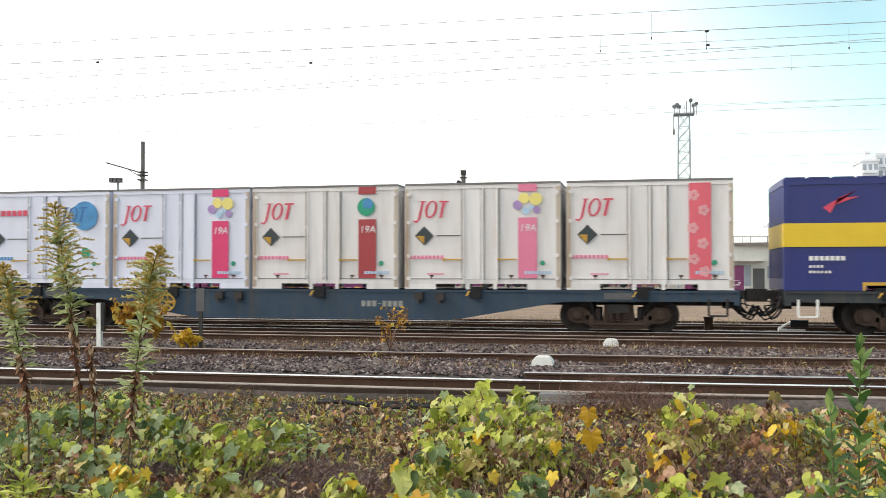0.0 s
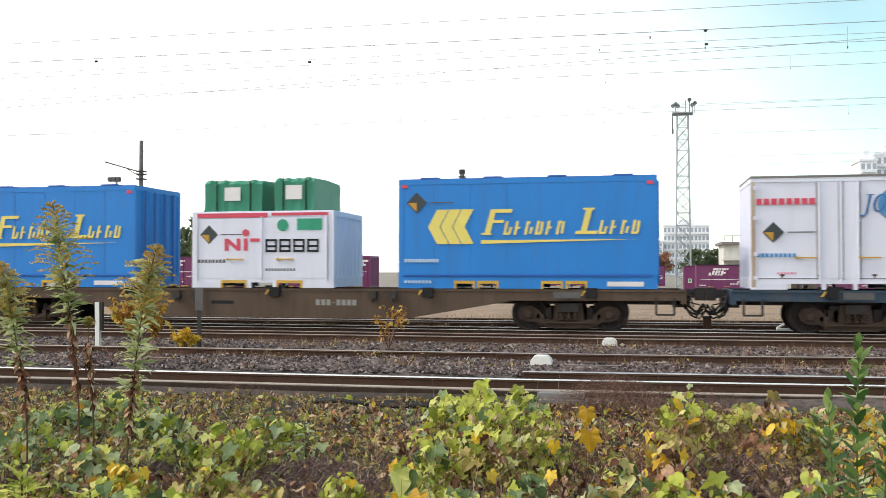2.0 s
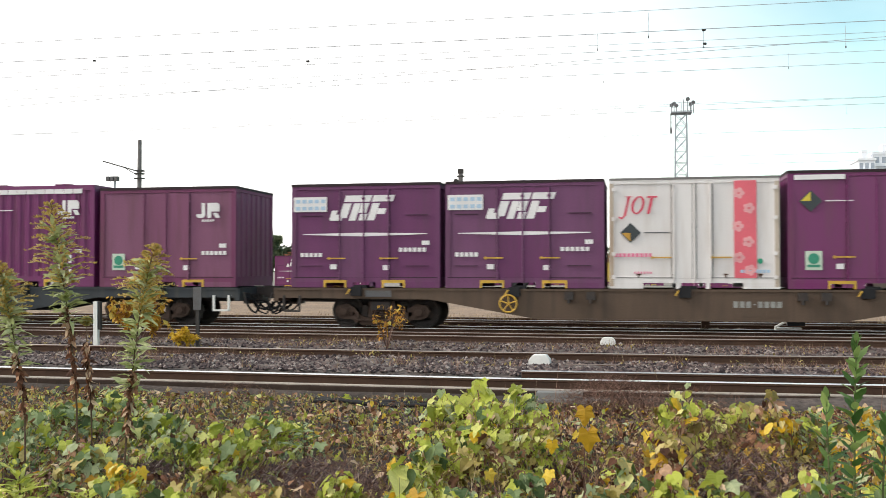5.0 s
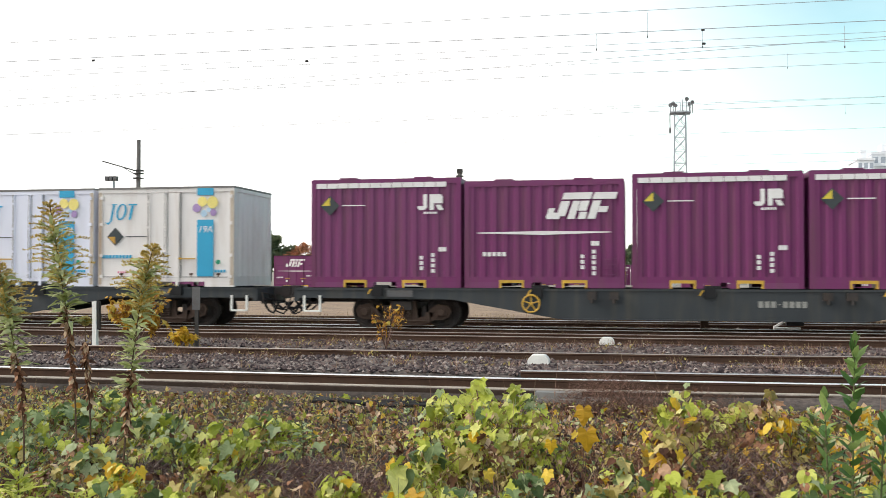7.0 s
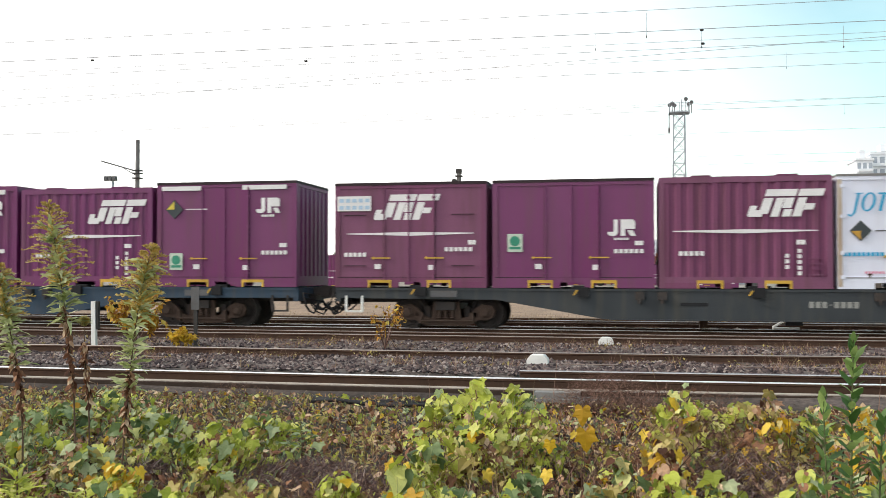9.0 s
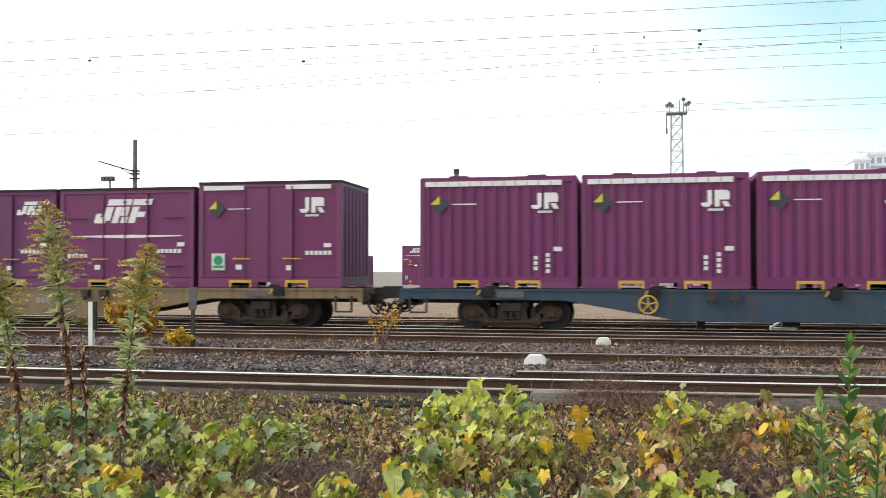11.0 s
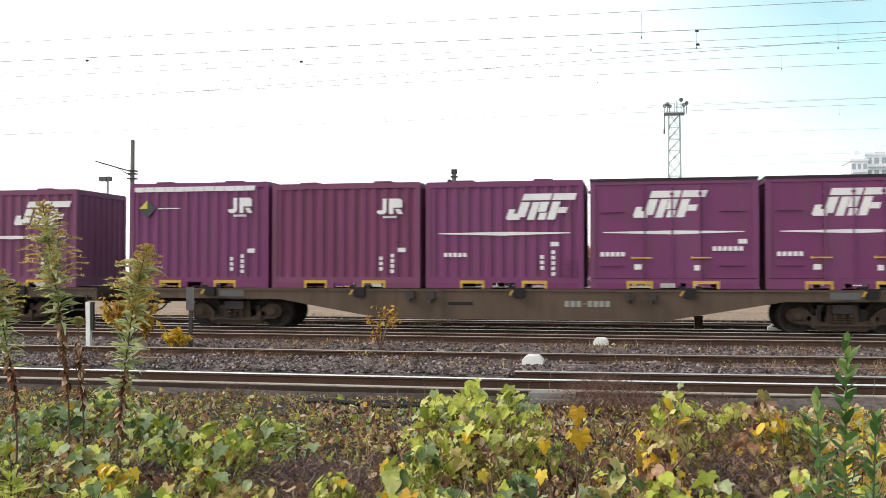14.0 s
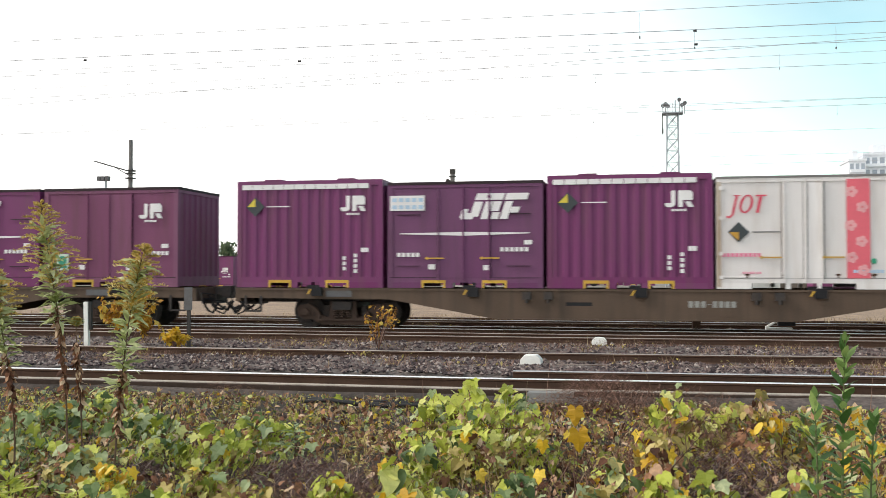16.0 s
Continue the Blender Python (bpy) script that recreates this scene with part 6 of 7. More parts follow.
hump(-5.53, 8.45, 0.42, 0.56, 0.32, "green", "lime")
hump(-4.29, 7.87, 0.23, 0.39, 0.32, "green", "lime")
hump(-4.92, 7.04, 0.26, 0.40, 0.32, "green", "green")
hump(-4.05, 6.48, 0.30, 0.26, 0.35, "green", "olive")
hump(-5.25, 8.92, 0.35, 0.50, 0.39, "lime", "green")
hump(-4.04, 5.79, 0.17, 0.18, 0.32, "lime", "dead")
hump(-3.04, 5.16, 0.24, 0.15, 0.37, "lime", "green")
hump(-3.44, 5.92, 0.19, 0.15, 0.35, "lime", "gold")
hump(-3.77, 7.28, 0.19, 0.31, 0.32, "lime", "green")
hump(-3.28, 7.21, 0.28, 0.30, 0.33, "lime", "lime")
hump(-3.23, 8.05, 0.31, 0.30, 0.29, "lime", "green")
hump(-2.86, 6.18, 0.20, 0.22, 0.33, "lime", "olive")
hump(-2.63, 5.21, 0.20, 0.15, 0.37, "lime", "olive")
hump(-2.23, 5.47, 0.21, 0.15, 0.35, "olive", "lime")
hump(-1.89, 5.88, 0.13, 0.15, 0.37, "lime", "lime")
hump(-1.32, 5.32, 0.15, 0.27, 0.49, "lime", "green")
hump(-1.18, 4.93, 0.18, 0.15, 0.49, "gold", "lime")
hump(-1.42, 6.36, 0.17, 0.24, 0.47, "lime", "lime")
hump(-1.69, 8.39, 0.23, 0.36, 0.49, "lime", "green")
hump(-1.31, 7.93, 0.19, 0.35, 0.63, "lime", "lime")
hump(-0.95, 7.95, 0.24, 0.39, 0.57, "lime", "green")
hump(-1.11, 6.99, 0.25, 0.30, 0.57, "lime", "olive")
hump(-1.08, 6.53, 0.28, 0.21, 0.49, "olive", "lime")
hump(-0.99, 5.42, 0.16, 0.22, 0.49, "green", "lime")
hump(-0.63, 5.44, 0.20, 0.15, 0.43, "green", "green")
hump(-0.71, 7.23, 0.19, 0.34, 0.49, "lime", "olive")
hump(-0.13, 5.92, 0.14, 0.23, 0.52, "green", "lime")
hump(-0.2, 5.18, 0.15, 0.15, 0.49, "green", "olive")
hump(0.41, 7.99, 0.28, 0.33, 0.63, "lime", "olive")
hump(0.24, 7.0, 0.20, 0.29, 0.61, "olive", "lime")
hump(0.15, 6.33, 0.18, 0.23, 0.57, "gold", "dead")
hump(0.82, 8.09, 0.18, 0.27, 0.61, "lime", "olive")
hump(1.0, 7.48, 0.23, 0.27, 0.59, "olive", "gold")
hump(1.35, 7.84, 0.18, 0.33, 0.57, "lime", "green")
hump(0.19, 5.46, 0.16, 0.15, 0.55, "lime", "lime")
hump(0.5, 5.54, 0.16, 0.15, 0.53, "lime", "green")
hump(0.9, 5.4, 0.12, 0.15, 0.53, "lime", "green")
hump(1.51, 6.75, 0.13, 0.72, 0.62, "gold", "olive")
hump(1.22, 5.45, 0.09, 0.15, 0.55, "gold", "olive")


NEAR_HUMPS = {}
for cx, cy, rx, ry, hh, *_ in HUMPS:
    for i in range(math.floor(cx - 2.2 * rx), math.floor(cx + 2.2 * rx) + 1):
        for j in range(math.floor(cy - 2.2 * ry), math.floor(cy + 2.2 * ry) + 1):
            NEAR_HUMPS.setdefault((i, j), []).append((cx, cy, rx, ry, hh))


def canopy(x, y):
    """Height of the top of the undergrowth."""
    h = 0.17 + 0.10 * noise.noise(Vector((x * 1.9, y * 1.9, 7))) + 0.06 * noise.noise(Vector((x * 4.6, y * 4.6, 2)))
    h += 0.20 * bump_at(x, y, 0.85, 7.7, 1.0, 0.7) + 0.10 * bump_at(x, y, -0.8, 6.6, 0.8, 0.6)
    for cx, cy, rx, ry, hh in NEAR_HUMPS.get((math.floor(x), math.floor(y)), ()):
        if abs(x - cx) < 2.2 * rx and abs(y - cy) < 2.2 * ry:
            h = max(h, (hh + (0.09 if cy > 6.6 else 0.0)) * bump_at(x, y, cx, cy, rx * 1.45, ry * 1.45) * (1 + 0.35 * noise.noise(Vector((x * 4.5, y * 4.5, 19)))))
    return ground_height(x, y) + max(0.0, h) * min(1.0, max(0.15, (12.25 - y) / 0.9))


def palette(x, y):
    """Tint of the low growth between the creepers: mostly withered, greener in patches."""
    n = noise.noise(Vector((x * 1.1, y * 1.1, 11)))
    w = {"green": 0.50, "lime": 0.60, "olive": 1.4, "gold": 0.20, "dead": 2.3}
    if n < -0.12:
        w.update(green=1.3, lime=1.8)
    if x / y > -0.09:
        w.update(dead=4.2, gold=0.45)
    if y > 8.8 and x / y < -0.30:
        w.update(olive=2.0, lime=0.8, green=0.6)
    ks = list(w)
    p = np.array([w[k] for k in ks])
    return ks[int(rng.choice(len(ks), p=p / p.sum()))]


def scatter_spot(y0=4.3, y1=12.2):
    y = 1 / rng.uniform(1 / y1, 1 / y0)
    s = rng.uniform(-0.80, 0.30)
    return s * y, y


def in_brush(x, y):
    return max(bump_at(x, y, -2.50, 7.0, 0.48, 0.5), bump_at(x, y, -1.98, 6.5, 0.38, 0.4), bump_at(x, y, -3.72, 7.0, 0.3, 0.4), bump_at(x, y, 0.72, 6.9, 0.45, 0.4))


# the joined undergrowth: leaf litter and low weeds, then small leaves in heaps of one colour
gather = {k: Leaves() for k in TINTS if k != "amber"}
for k in range(36000):
    x, y = scatter_spot() if k % 3 else scatter_spot(8.3)
    if rng.random() < 0.75 * in_brush(x, y):
        continue
    top_z, g = canopy(x, y), ground_height(x, y)
    z = g + (top_z - g) * min(1.0, rng.beta(1.6, 1.2) + rng.normal(0, 0.07)) + 0.01
    tint = palette(x, y)
    size = rng.gamma(5, 0.0085) * (1.15 if tint == "dead" else 1.0)
    kind = ("oval", "heart", "lance", "oval", "lobed")[int(rng.integers(5))]
    gather[tint].add(kind, (x, y, z), min(0.10, size), rng.uniform(0, 6.28), rng.normal(0.35, 0.6), rng.normal(0, 0.6), rng.uniform(0.5, 1.1))
for cx, cy, rx, ry, hh, first, second in HUMPS:
    px_size = 0.0086 * cy
    for k in range(int(200 + 240 * rx)):
        x, y = cx + rng.normal(0, rx * 0.62), cy + rng.normal(0, ry * 0.62)
        top_z, g = canopy(x, y), ground_height(x, y)
        z = g + (top_z - g) * min(1.05, rng.beta(2.6, 1.0) + rng.normal(0, 0.08))
        tint = first if rng.random() < (0.46 if cx / cy < -0.09 else 0.26) else (second if rng.random() < (0.5 if cx / cy < -0.09 else 0.25) else palette(x, y))
        gather[tint].add(("lobed", "lobed", "heart", "oval")[int(rng.integers(4))], (x, y, z), px_size * rng.uniform(0.55, 1.25), -math.pi / 2 + rng.normal(0, 1.0), rng.normal(0.5, 0.35), rng.normal(0, 0.4), rng.uniform(0.75, 1.1))
# the same cover goes on along the bank, out of the camera's way
for k in range(7000):
    x, y = rng.uniform(-17, 11), rng.uniform(2.6, 11.4)
    if -0.80 < x / y < 0.30 or math.hypot(x, y) < 3.2:
        continue
    top_z, g = canopy(x, y), ground_height(x, y)
    tint = palette(x, y)
    gather[tint].add(("lobed", "heart", "oval")[int(rng.integers(3))], (x, y, g + (top_z - g) * rng.uniform(0.3, 1.0) + 0.01), rng.uniform(0.08, 0.16), rng.uniform(0, 6.28), rng.normal(0.4, 0.4), rng.normal(0, 0.4))
names = {"lime": "yellow-green creeper leaves over the bank", "green": "dark green creeper leaves over the bank", "gold": "golden autumn leaves over the bank", "dead": "withered brown leaves over the bank", "olive": "olive-brown fading leaves over the bank"}
for k, lv in gather.items():
    tagged(new("undergrowth", lv.mesh("undergrowth", TINTS[k])), names[k], "undergrowth", kind="stuff")

# dead stalks, bents and brushwood
tw, st = Leaves(), Leaves()
for k in range(8500):
    x, y = scatter_spot(4.5, 11.4)
    g = ground_height(x, y)
    h = canopy(x, y) - g
    a, b = rng.uniform(0, 6.28), rng.uniform(0.1, 0.9)
    ln = (0.06 + h * rng.uniform(0.4, 0.95)) * rng.uniform(0.5, 1.0)
    z0 = g + rng.uniform(0, 0.75) * h
    q = (x + ln * b * math.cos(a), y + ln * b * math.sin(a), z0 + ln * (1 - 0.5 * b))
    (tw if rng.random() < 0.6 else st).blade((x, y, z0), q, rng.uniform(0.0018, 0.0045))
dk = Leaves()
for cx, cy, rx, ry, n, hh, bunch in ((-2.50, 7.0, 0.55, 0.55, 4800, 0.22, dk), (-1.98, 6.45, 0.34, 0.32, 2400, 0.24, dk), (-3.72, 6.95, 0.28, 0.32, 2200, 0.20, dk), (0.72, 7.0, 0.7, 0.5, 3600, 0.42, dk), (0.7, 7.5, 0.9, 0.4, 4200, 0.62, tw), (-0.32, 11.35, 0.60, 0.3, 6000, 0.50, tw), (0.55, 11.0, 0.8, 0.35, 2200, 0.42, tw), (-0.9, 6.3, 0.5, 0.4, 1800, 0.26, tw), (-3.4, 5.7, 0.6, 0.3, 1800, 0.12, dk), (-5.0, 11.3, 0.6, 0.25, 700, 0.30, tw)):
    for k in range(n):
        x, y = cx + rng.normal(0, rx * 0.6), cy + rng.normal(0, ry * 0.6)
        fall = bump_at(x, y, cx, cy, rx * 1.4, ry * 1.4)
        g = ground_height(x, y) + rng.uniform(0, hh) * fall
        a = rng.uniform(0, 6.28)
        ln = rng.uniform(0.04, 0.13)
        (bunch if rng.random() < 0.8 else tw).blade((x, y, g), (x + ln * 0.7 * math.cos(a), y + ln * 0.7 * math.sin(a), g + ln * rng.uniform(-0.1, 0.8)), rng.uniform(0.001, 0.0026))
BRUSHDARK = leafy("brush_dark", [(0.0, (0.045, 0.028, 0.030)), (0.5, (0.16, 0.105, 0.105)), (0.85, (0.32, 0.23, 0.21)), (1.0, (0.52, 0.43, 0.39))], 0.9, 0.0)
tagged(new("brushwood", dk.mesh("brushwood", BRUSHDARK)), "dark purple-brown dead brush between green creepers", "dry brush", kind="stuff")
tagged(new("brushwood", tw.mesh("brushwood", TWIG)), "tangled brown dead stalks among the creepers", "dry brush", kind="stuff")
tagged(new("dry_grass", st.mesh("dry_grass", STRAW)), "pale dry grass stalks among the creepers", "dry grass", kind="stuff")

# weeds and litter between the tracks
gr, dr2, lf = Leaves(), Leaves(), Leaves()
for k in range(1300):
    y = float(rng.choice([14.6, 15.8, 16.9, 18.3, 19.2, 21.9, 24.9, 25.4, 28.4])) + rng.normal(0, 0.3)
    x = y * rng.uniform(-0.78, 0.3)
    if noise.noise(Vector((x * 0.5, y * 0.8, 4))) < -0.05:
        continue
    g = ground_height(x, y)
    for j in range(int(rng.integers(5, 18))):
        a, ln = rng.uniform(0, 6.28), rng.uniform(0.05, 0.21)
        bx, by = x + rng.normal(0, 0.08), y + rng.normal(0, 0.06)
        t = (bx + ln * 0.5 * math.cos(a), by + ln * 0.5 * math.sin(a), g + ln * rng.uniform(0.4, 1))
        (gr if rng.random() < 0.22 else dr2).blade((bx, by, g), t, rng.uniform(0.002, 0.0045))
    if rng.random() < 0.5:
        for j in range(int(rng.integers(2, 7))):
            lf.add("oval", (x + rng.normal(0, 0.15), y + rng.normal(0, 0.12), g + rng.uniform(0.02, 0.12)), rng.uniform(0.03, 0.08), rng.uniform(0, 6.28), rng.normal(0.2, 0.4))
for k in range(2600):
    x, y = rng.uniform(-22, 9), rng.uniform(27.8, 33)
    g = ground_height(x, y)
    ln = rng.uniform(0.08, 0.30)
    a = rng.uniform(0, 6.28)
    gr.blade((x, y, g), (x + ln * 0.4 * math.cos(a), y + 0.1 * math.sin(a), g + ln), rng.uniform(0.004, 0.009))
tagged(new("track_grass", gr.mesh("track_grass", STRAW)), "tufts of dry straw-coloured grass between the tracks", "dry grass", kind="stuff")
tagged(new("track_weeds", dr2.mesh("track_weeds", TWIG)), "brown withered weeds between the tracks", "weeds", kind="stuff")
tagged(new("track_leaves", lf.mesh("track_leaves", TINTS["olive"])), "small yellowing weeds on the ballast", "weeds", kind="stuff")


def leaf_tint(name, stops):
    """As the leaves above, but each leaf object takes its own shade."""
    m = leafy(name, stops)
    n, l = m.node_tree.nodes, m.node_tree.links
    ramp = next(k for k in n if k.bl_idname == "ShaderNodeValToRGB")
    info = n.new("ShaderNodeObjectInfo")
    l.new(info.outputs["Random"], ramp.inputs["Fac"])
    return m


SINGLE = {"lime": leaf_tint("big_leaf_lime", LIME), "green": leaf_tint("big_leaf_green", LEAFG), "gold": leaf_tint("big_leaf_gold", GOLD), "dead": leaf_tint("big_leaf_dead", DEAD), "olive": leaf_tint("big_leaf_olive", OLIVE)}
ONE = {}


def big_leaf(parent, kind, tint, at, size, azimuth, pitch, roll=0.0):
    key = (kind, tint, int(rng.integers(3)))
    if key not in ONE:
        v, f = SHAPES[(kind, key[2])]
        ONE[key] = from_arrays("leaf", v.tolist(), f, SINGLE[tint])
    o = new("leaf", ONE[key])
    o.parent = parent
    o.matrix_basis = Matrix.LocRotScale(at, Euler((roll, pitch, azimuth)), (size, size, size))
    return o


def creeper(cx, cy, rx, ry, n, tints, label, size=(0.08, 0.15)):
    """A creeper of a few runners with large separate leaves on stalks, over the undergrowth."""
    bm = bmesh.new()
    top = new("creeper")
    r = random.Random(int(abs(cx * 100 + cy * 10)))
    spots = []
    for k in range(n):
        x, y = cx + r.gauss(0, rx), cy + r.gauss(0, ry)
        spots.append((x, y, canopy(x, y) + r.uniform(-0.01, 0.05)))
    way = sorted(spots)[:: max(1, n // 8)]
    if len(way) > 2:
        hose(bm, [(x, y, z - 0.05) for x, y, z in way], 0.0035, 5)
    part("runner", bm, TWIG, top)
    for x, y, z in spots:
        t = r.choice(tints)
        big_leaf(top, r.choice(("lobed", "lobed", "heart")), t, (x, y, z), r.uniform(*size), -math.pi / 2 + r.gauss(0, 0.9), r.uniform(0.15, 1.0), r.gauss(0, 0.3))
    return tagged(top, label, "creeper", "creepers on the bank")


creeper(-5.53, 8.45, 0.25, 0.34, 26, ["green", "green", "green", "lime"], "blue-green lobed creeper beside the near rail", (0.116, 0.179))
creeper(-4.29, 7.87, 0.14, 0.23, 18, ["green", "green", "lime"], "blue-green creeper with broad lobed leaves", (0.106, 0.172))
creeper(-4.92, 7.04, 0.16, 0.24, 16, ["green", "lime", "green"], "dark green creeper in the shade of goldenrods", (0.083, 0.135))
creeper(-4.05, 6.48, 0.18, 0.16, 20, ["green", "green", "lime", "olive"], "grey-green lobed creeper under tall weeds", (0.089, 0.137))
creeper(-5.25, 8.92, 0.21, 0.30, 16, ["lime", "lime", "green"], "lime creeper climbing the goldenrod stems", (0.093, 0.159))
creeper(-4.04, 5.79, 0.10, 0.11, 8, ["lime", "green", "dead"], "sparse creeper over brown leaf litter", (0.074, 0.111))
creeper(-3.04, 5.16, 0.14, 0.09, 14, ["lime", "lime", "green"], "yellow-green lobed creeper at the bank's foot", (0.092, 0.130))
creeper(-3.44, 5.92, 0.12, 0.09, 10, ["lime", "green", "gold"], "sparse yellowing creeper among brown litter", (0.068, 0.111))
creeper(-3.77, 7.28, 0.11, 0.18, 10, ["lime", "green"], "bright green creeper shoots beside dead brush", (0.090, 0.135))
creeper(-3.28, 7.21, 0.17, 0.18, 18, ["lime", "green", "lime"], "bright green creeper runner over dead brush", (0.088, 0.147))
creeper(-3.23, 8.05, 0.18, 0.18, 16, ["lime", "lime", "green"], "lime green creeper near the cables", (0.089, 0.146))
creeper(-2.86, 6.18, 0.12, 0.13, 12, ["lime", "green", "olive"], "green creeper fringe over brown brush", (0.076, 0.114))
creeper(-2.63, 5.21, 0.12, 0.09, 14, ["lime", "green", "lime", "olive"], "pale green lobed creeper on the near bank", (0.091, 0.129))
creeper(-2.23, 5.47, 0.12, 0.09, 16, ["olive", "green", "olive", "lime"], "olive fading creeper on the near bank", (0.072, 0.111))
creeper(-1.89, 5.88, 0.08, 0.09, 8, ["lime", "gold", "lime"], "yellowing creeper tendril over dead brush", (0.070, 0.105))
creeper(-1.32, 5.32, 0.09, 0.16, 16, ["lime", "lime", "lime", "green"], "large-leaved pale lime creeper on the near bank", (0.099, 0.183))
creeper(-1.18, 4.93, 0.11, 0.09, 10, ["gold", "lime", "lime"], "large yellowing creeper leaves on the near bank", (0.106, 0.154))
creeper(-1.42, 6.36, 0.10, 0.14, 16, ["lime", "green", "lime"], "light green creeper at the hump's edge", (0.081, 0.137))
creeper(-1.69, 8.39, 0.14, 0.21, 30, ["lime", "lime", "green"], "yellow-green creeper trailing towards the rail", (0.082, 0.139))
creeper(-1.31, 7.93, 0.11, 0.21, 30, ["lime", "lime", "lime"], "yellow-green creeper crest above the bank", (0.077, 0.130))
creeper(-0.95, 7.95, 0.14, 0.23, 30, ["lime", "lime", "lime", "green"], "lime creeper shoots heaped over the bank", (0.068, 0.129))
creeper(-1.11, 6.99, 0.15, 0.18, 26, ["lime", "lime", "green", "olive"], "yellow-green creeper heaped over the bank", (0.067, 0.135))
creeper(-1.08, 6.53, 0.17, 0.13, 20, ["olive", "gold", "dead", "lime"], "fading yellow creeper hanging down the hump", (0.063, 0.114))
creeper(-0.99, 5.42, 0.10, 0.13, 16, ["green", "green", "lime"], "fresh green creeper under the hump", (0.068, 0.116))
creeper(-0.63, 5.44, 0.12, 0.09, 16, ["green", "lime", "green"], "fresh green low creeper on the near bank", (0.062, 0.099))
creeper(-0.71, 7.23, 0.12, 0.20, 16, ["lime", "green", "olive"], "fine-leaved green creeper beside golden leaves", (0.048, 0.083))
creeper(-0.13, 5.92, 0.08, 0.14, 14, ["green", "olive", "lime"], "grey-green creeper below the brown heap", (0.078, 0.117))
creeper(-0.2, 5.18, 0.09, 0.09, 10, ["green", "olive"], "dull green creeper with hanging leaves", (0.088, 0.136))
creeper(0.41, 7.99, 0.17, 0.20, 24, ["lime", "lime", "olive"], "yellow-green creeper on top of the brown heap", (0.074, 0.118))
creeper(0.24, 7.0, 0.12, 0.18, 18, ["olive", "gold", "lime"], "yellowing creeper on the brown heap", (0.065, 0.110))
creeper(0.15, 6.33, 0.11, 0.14, 18, ["gold", "olive", "dead"], "orange-yellow withering creeper on the brown heap", (0.059, 0.100))
creeper(0.82, 8.09, 0.11, 0.16, 12, ["lime", "olive"], "yellow-green creeper on the heap's crest", (0.074, 0.126))
creeper(1.0, 7.48, 0.14, 0.16, 16, ["olive", "dead", "gold"], "withered ochre creeper leaves on the heap", (0.082, 0.129))
creeper(1.35, 7.84, 0.11, 0.20, 16, ["lime", "lime", "green"], "yellow-green creeper beside the evergreen shoots", (0.064, 0.106))
creeper(0.19, 5.46, 0.09, 0.09, 14, ["lime", "lime"], "bright lime creeper across the brown heap's foot", (0.081, 0.126))
creeper(0.5, 5.54, 0.10, 0.09, 14, ["lime", "lime", "green"], "bright green lobed creeper at the heap's foot", (0.076, 0.117))
creeper(0.9, 5.4, 0.07, 0.09, 14, ["lime", "lime", "green"], "bright lime broad-leaved creeper on the near bank", (0.078, 0.127))
creeper(1.51, 6.75, 0.08, 0.43, 18, ["gold", "gold", "olive"], "golden creeper behind the evergreen shoots", (0.060, 0.102))
creeper(1.22, 5.45, 0.05, 0.09, 10, ["gold", "green", "olive"], "golden and green creeper below the evergreen shoots", (0.063, 0.097))


def maple_twig():
    """The three large golden leaves that hang together on one twig."""
    top = new("golden_leaf_twig")
    bm = bmesh.new()
    base = Vector((-0.32, 5.75, ground_height(-0.32, 5.75)))
    tips = [(-0.30, 5.6, 0.60), (-0.28, 5.55, 0.475), (-0.49, 5.6, 0.40), (-0.50, 5.5, 0.25)]
    for p in tips:
        tube(bm, base, Vector(p), 0.004, 5, 0.002)
    part("twig", bm, TWIG, top)
    for (x, y, z), s in zip(tips, (0.105, 0.125, 0.075, 0.080)):
        big_leaf(top, "lobed", "gold", (x, y, z), s, -math.pi / 2 + rng.normal(0, 0.3), 1.25 + rng.normal(0, 0.15), rng.normal(0, 0.2))
    return tagged(top, "thin twig with large golden-yellow lobed leaves", "twig")


maple_twig()


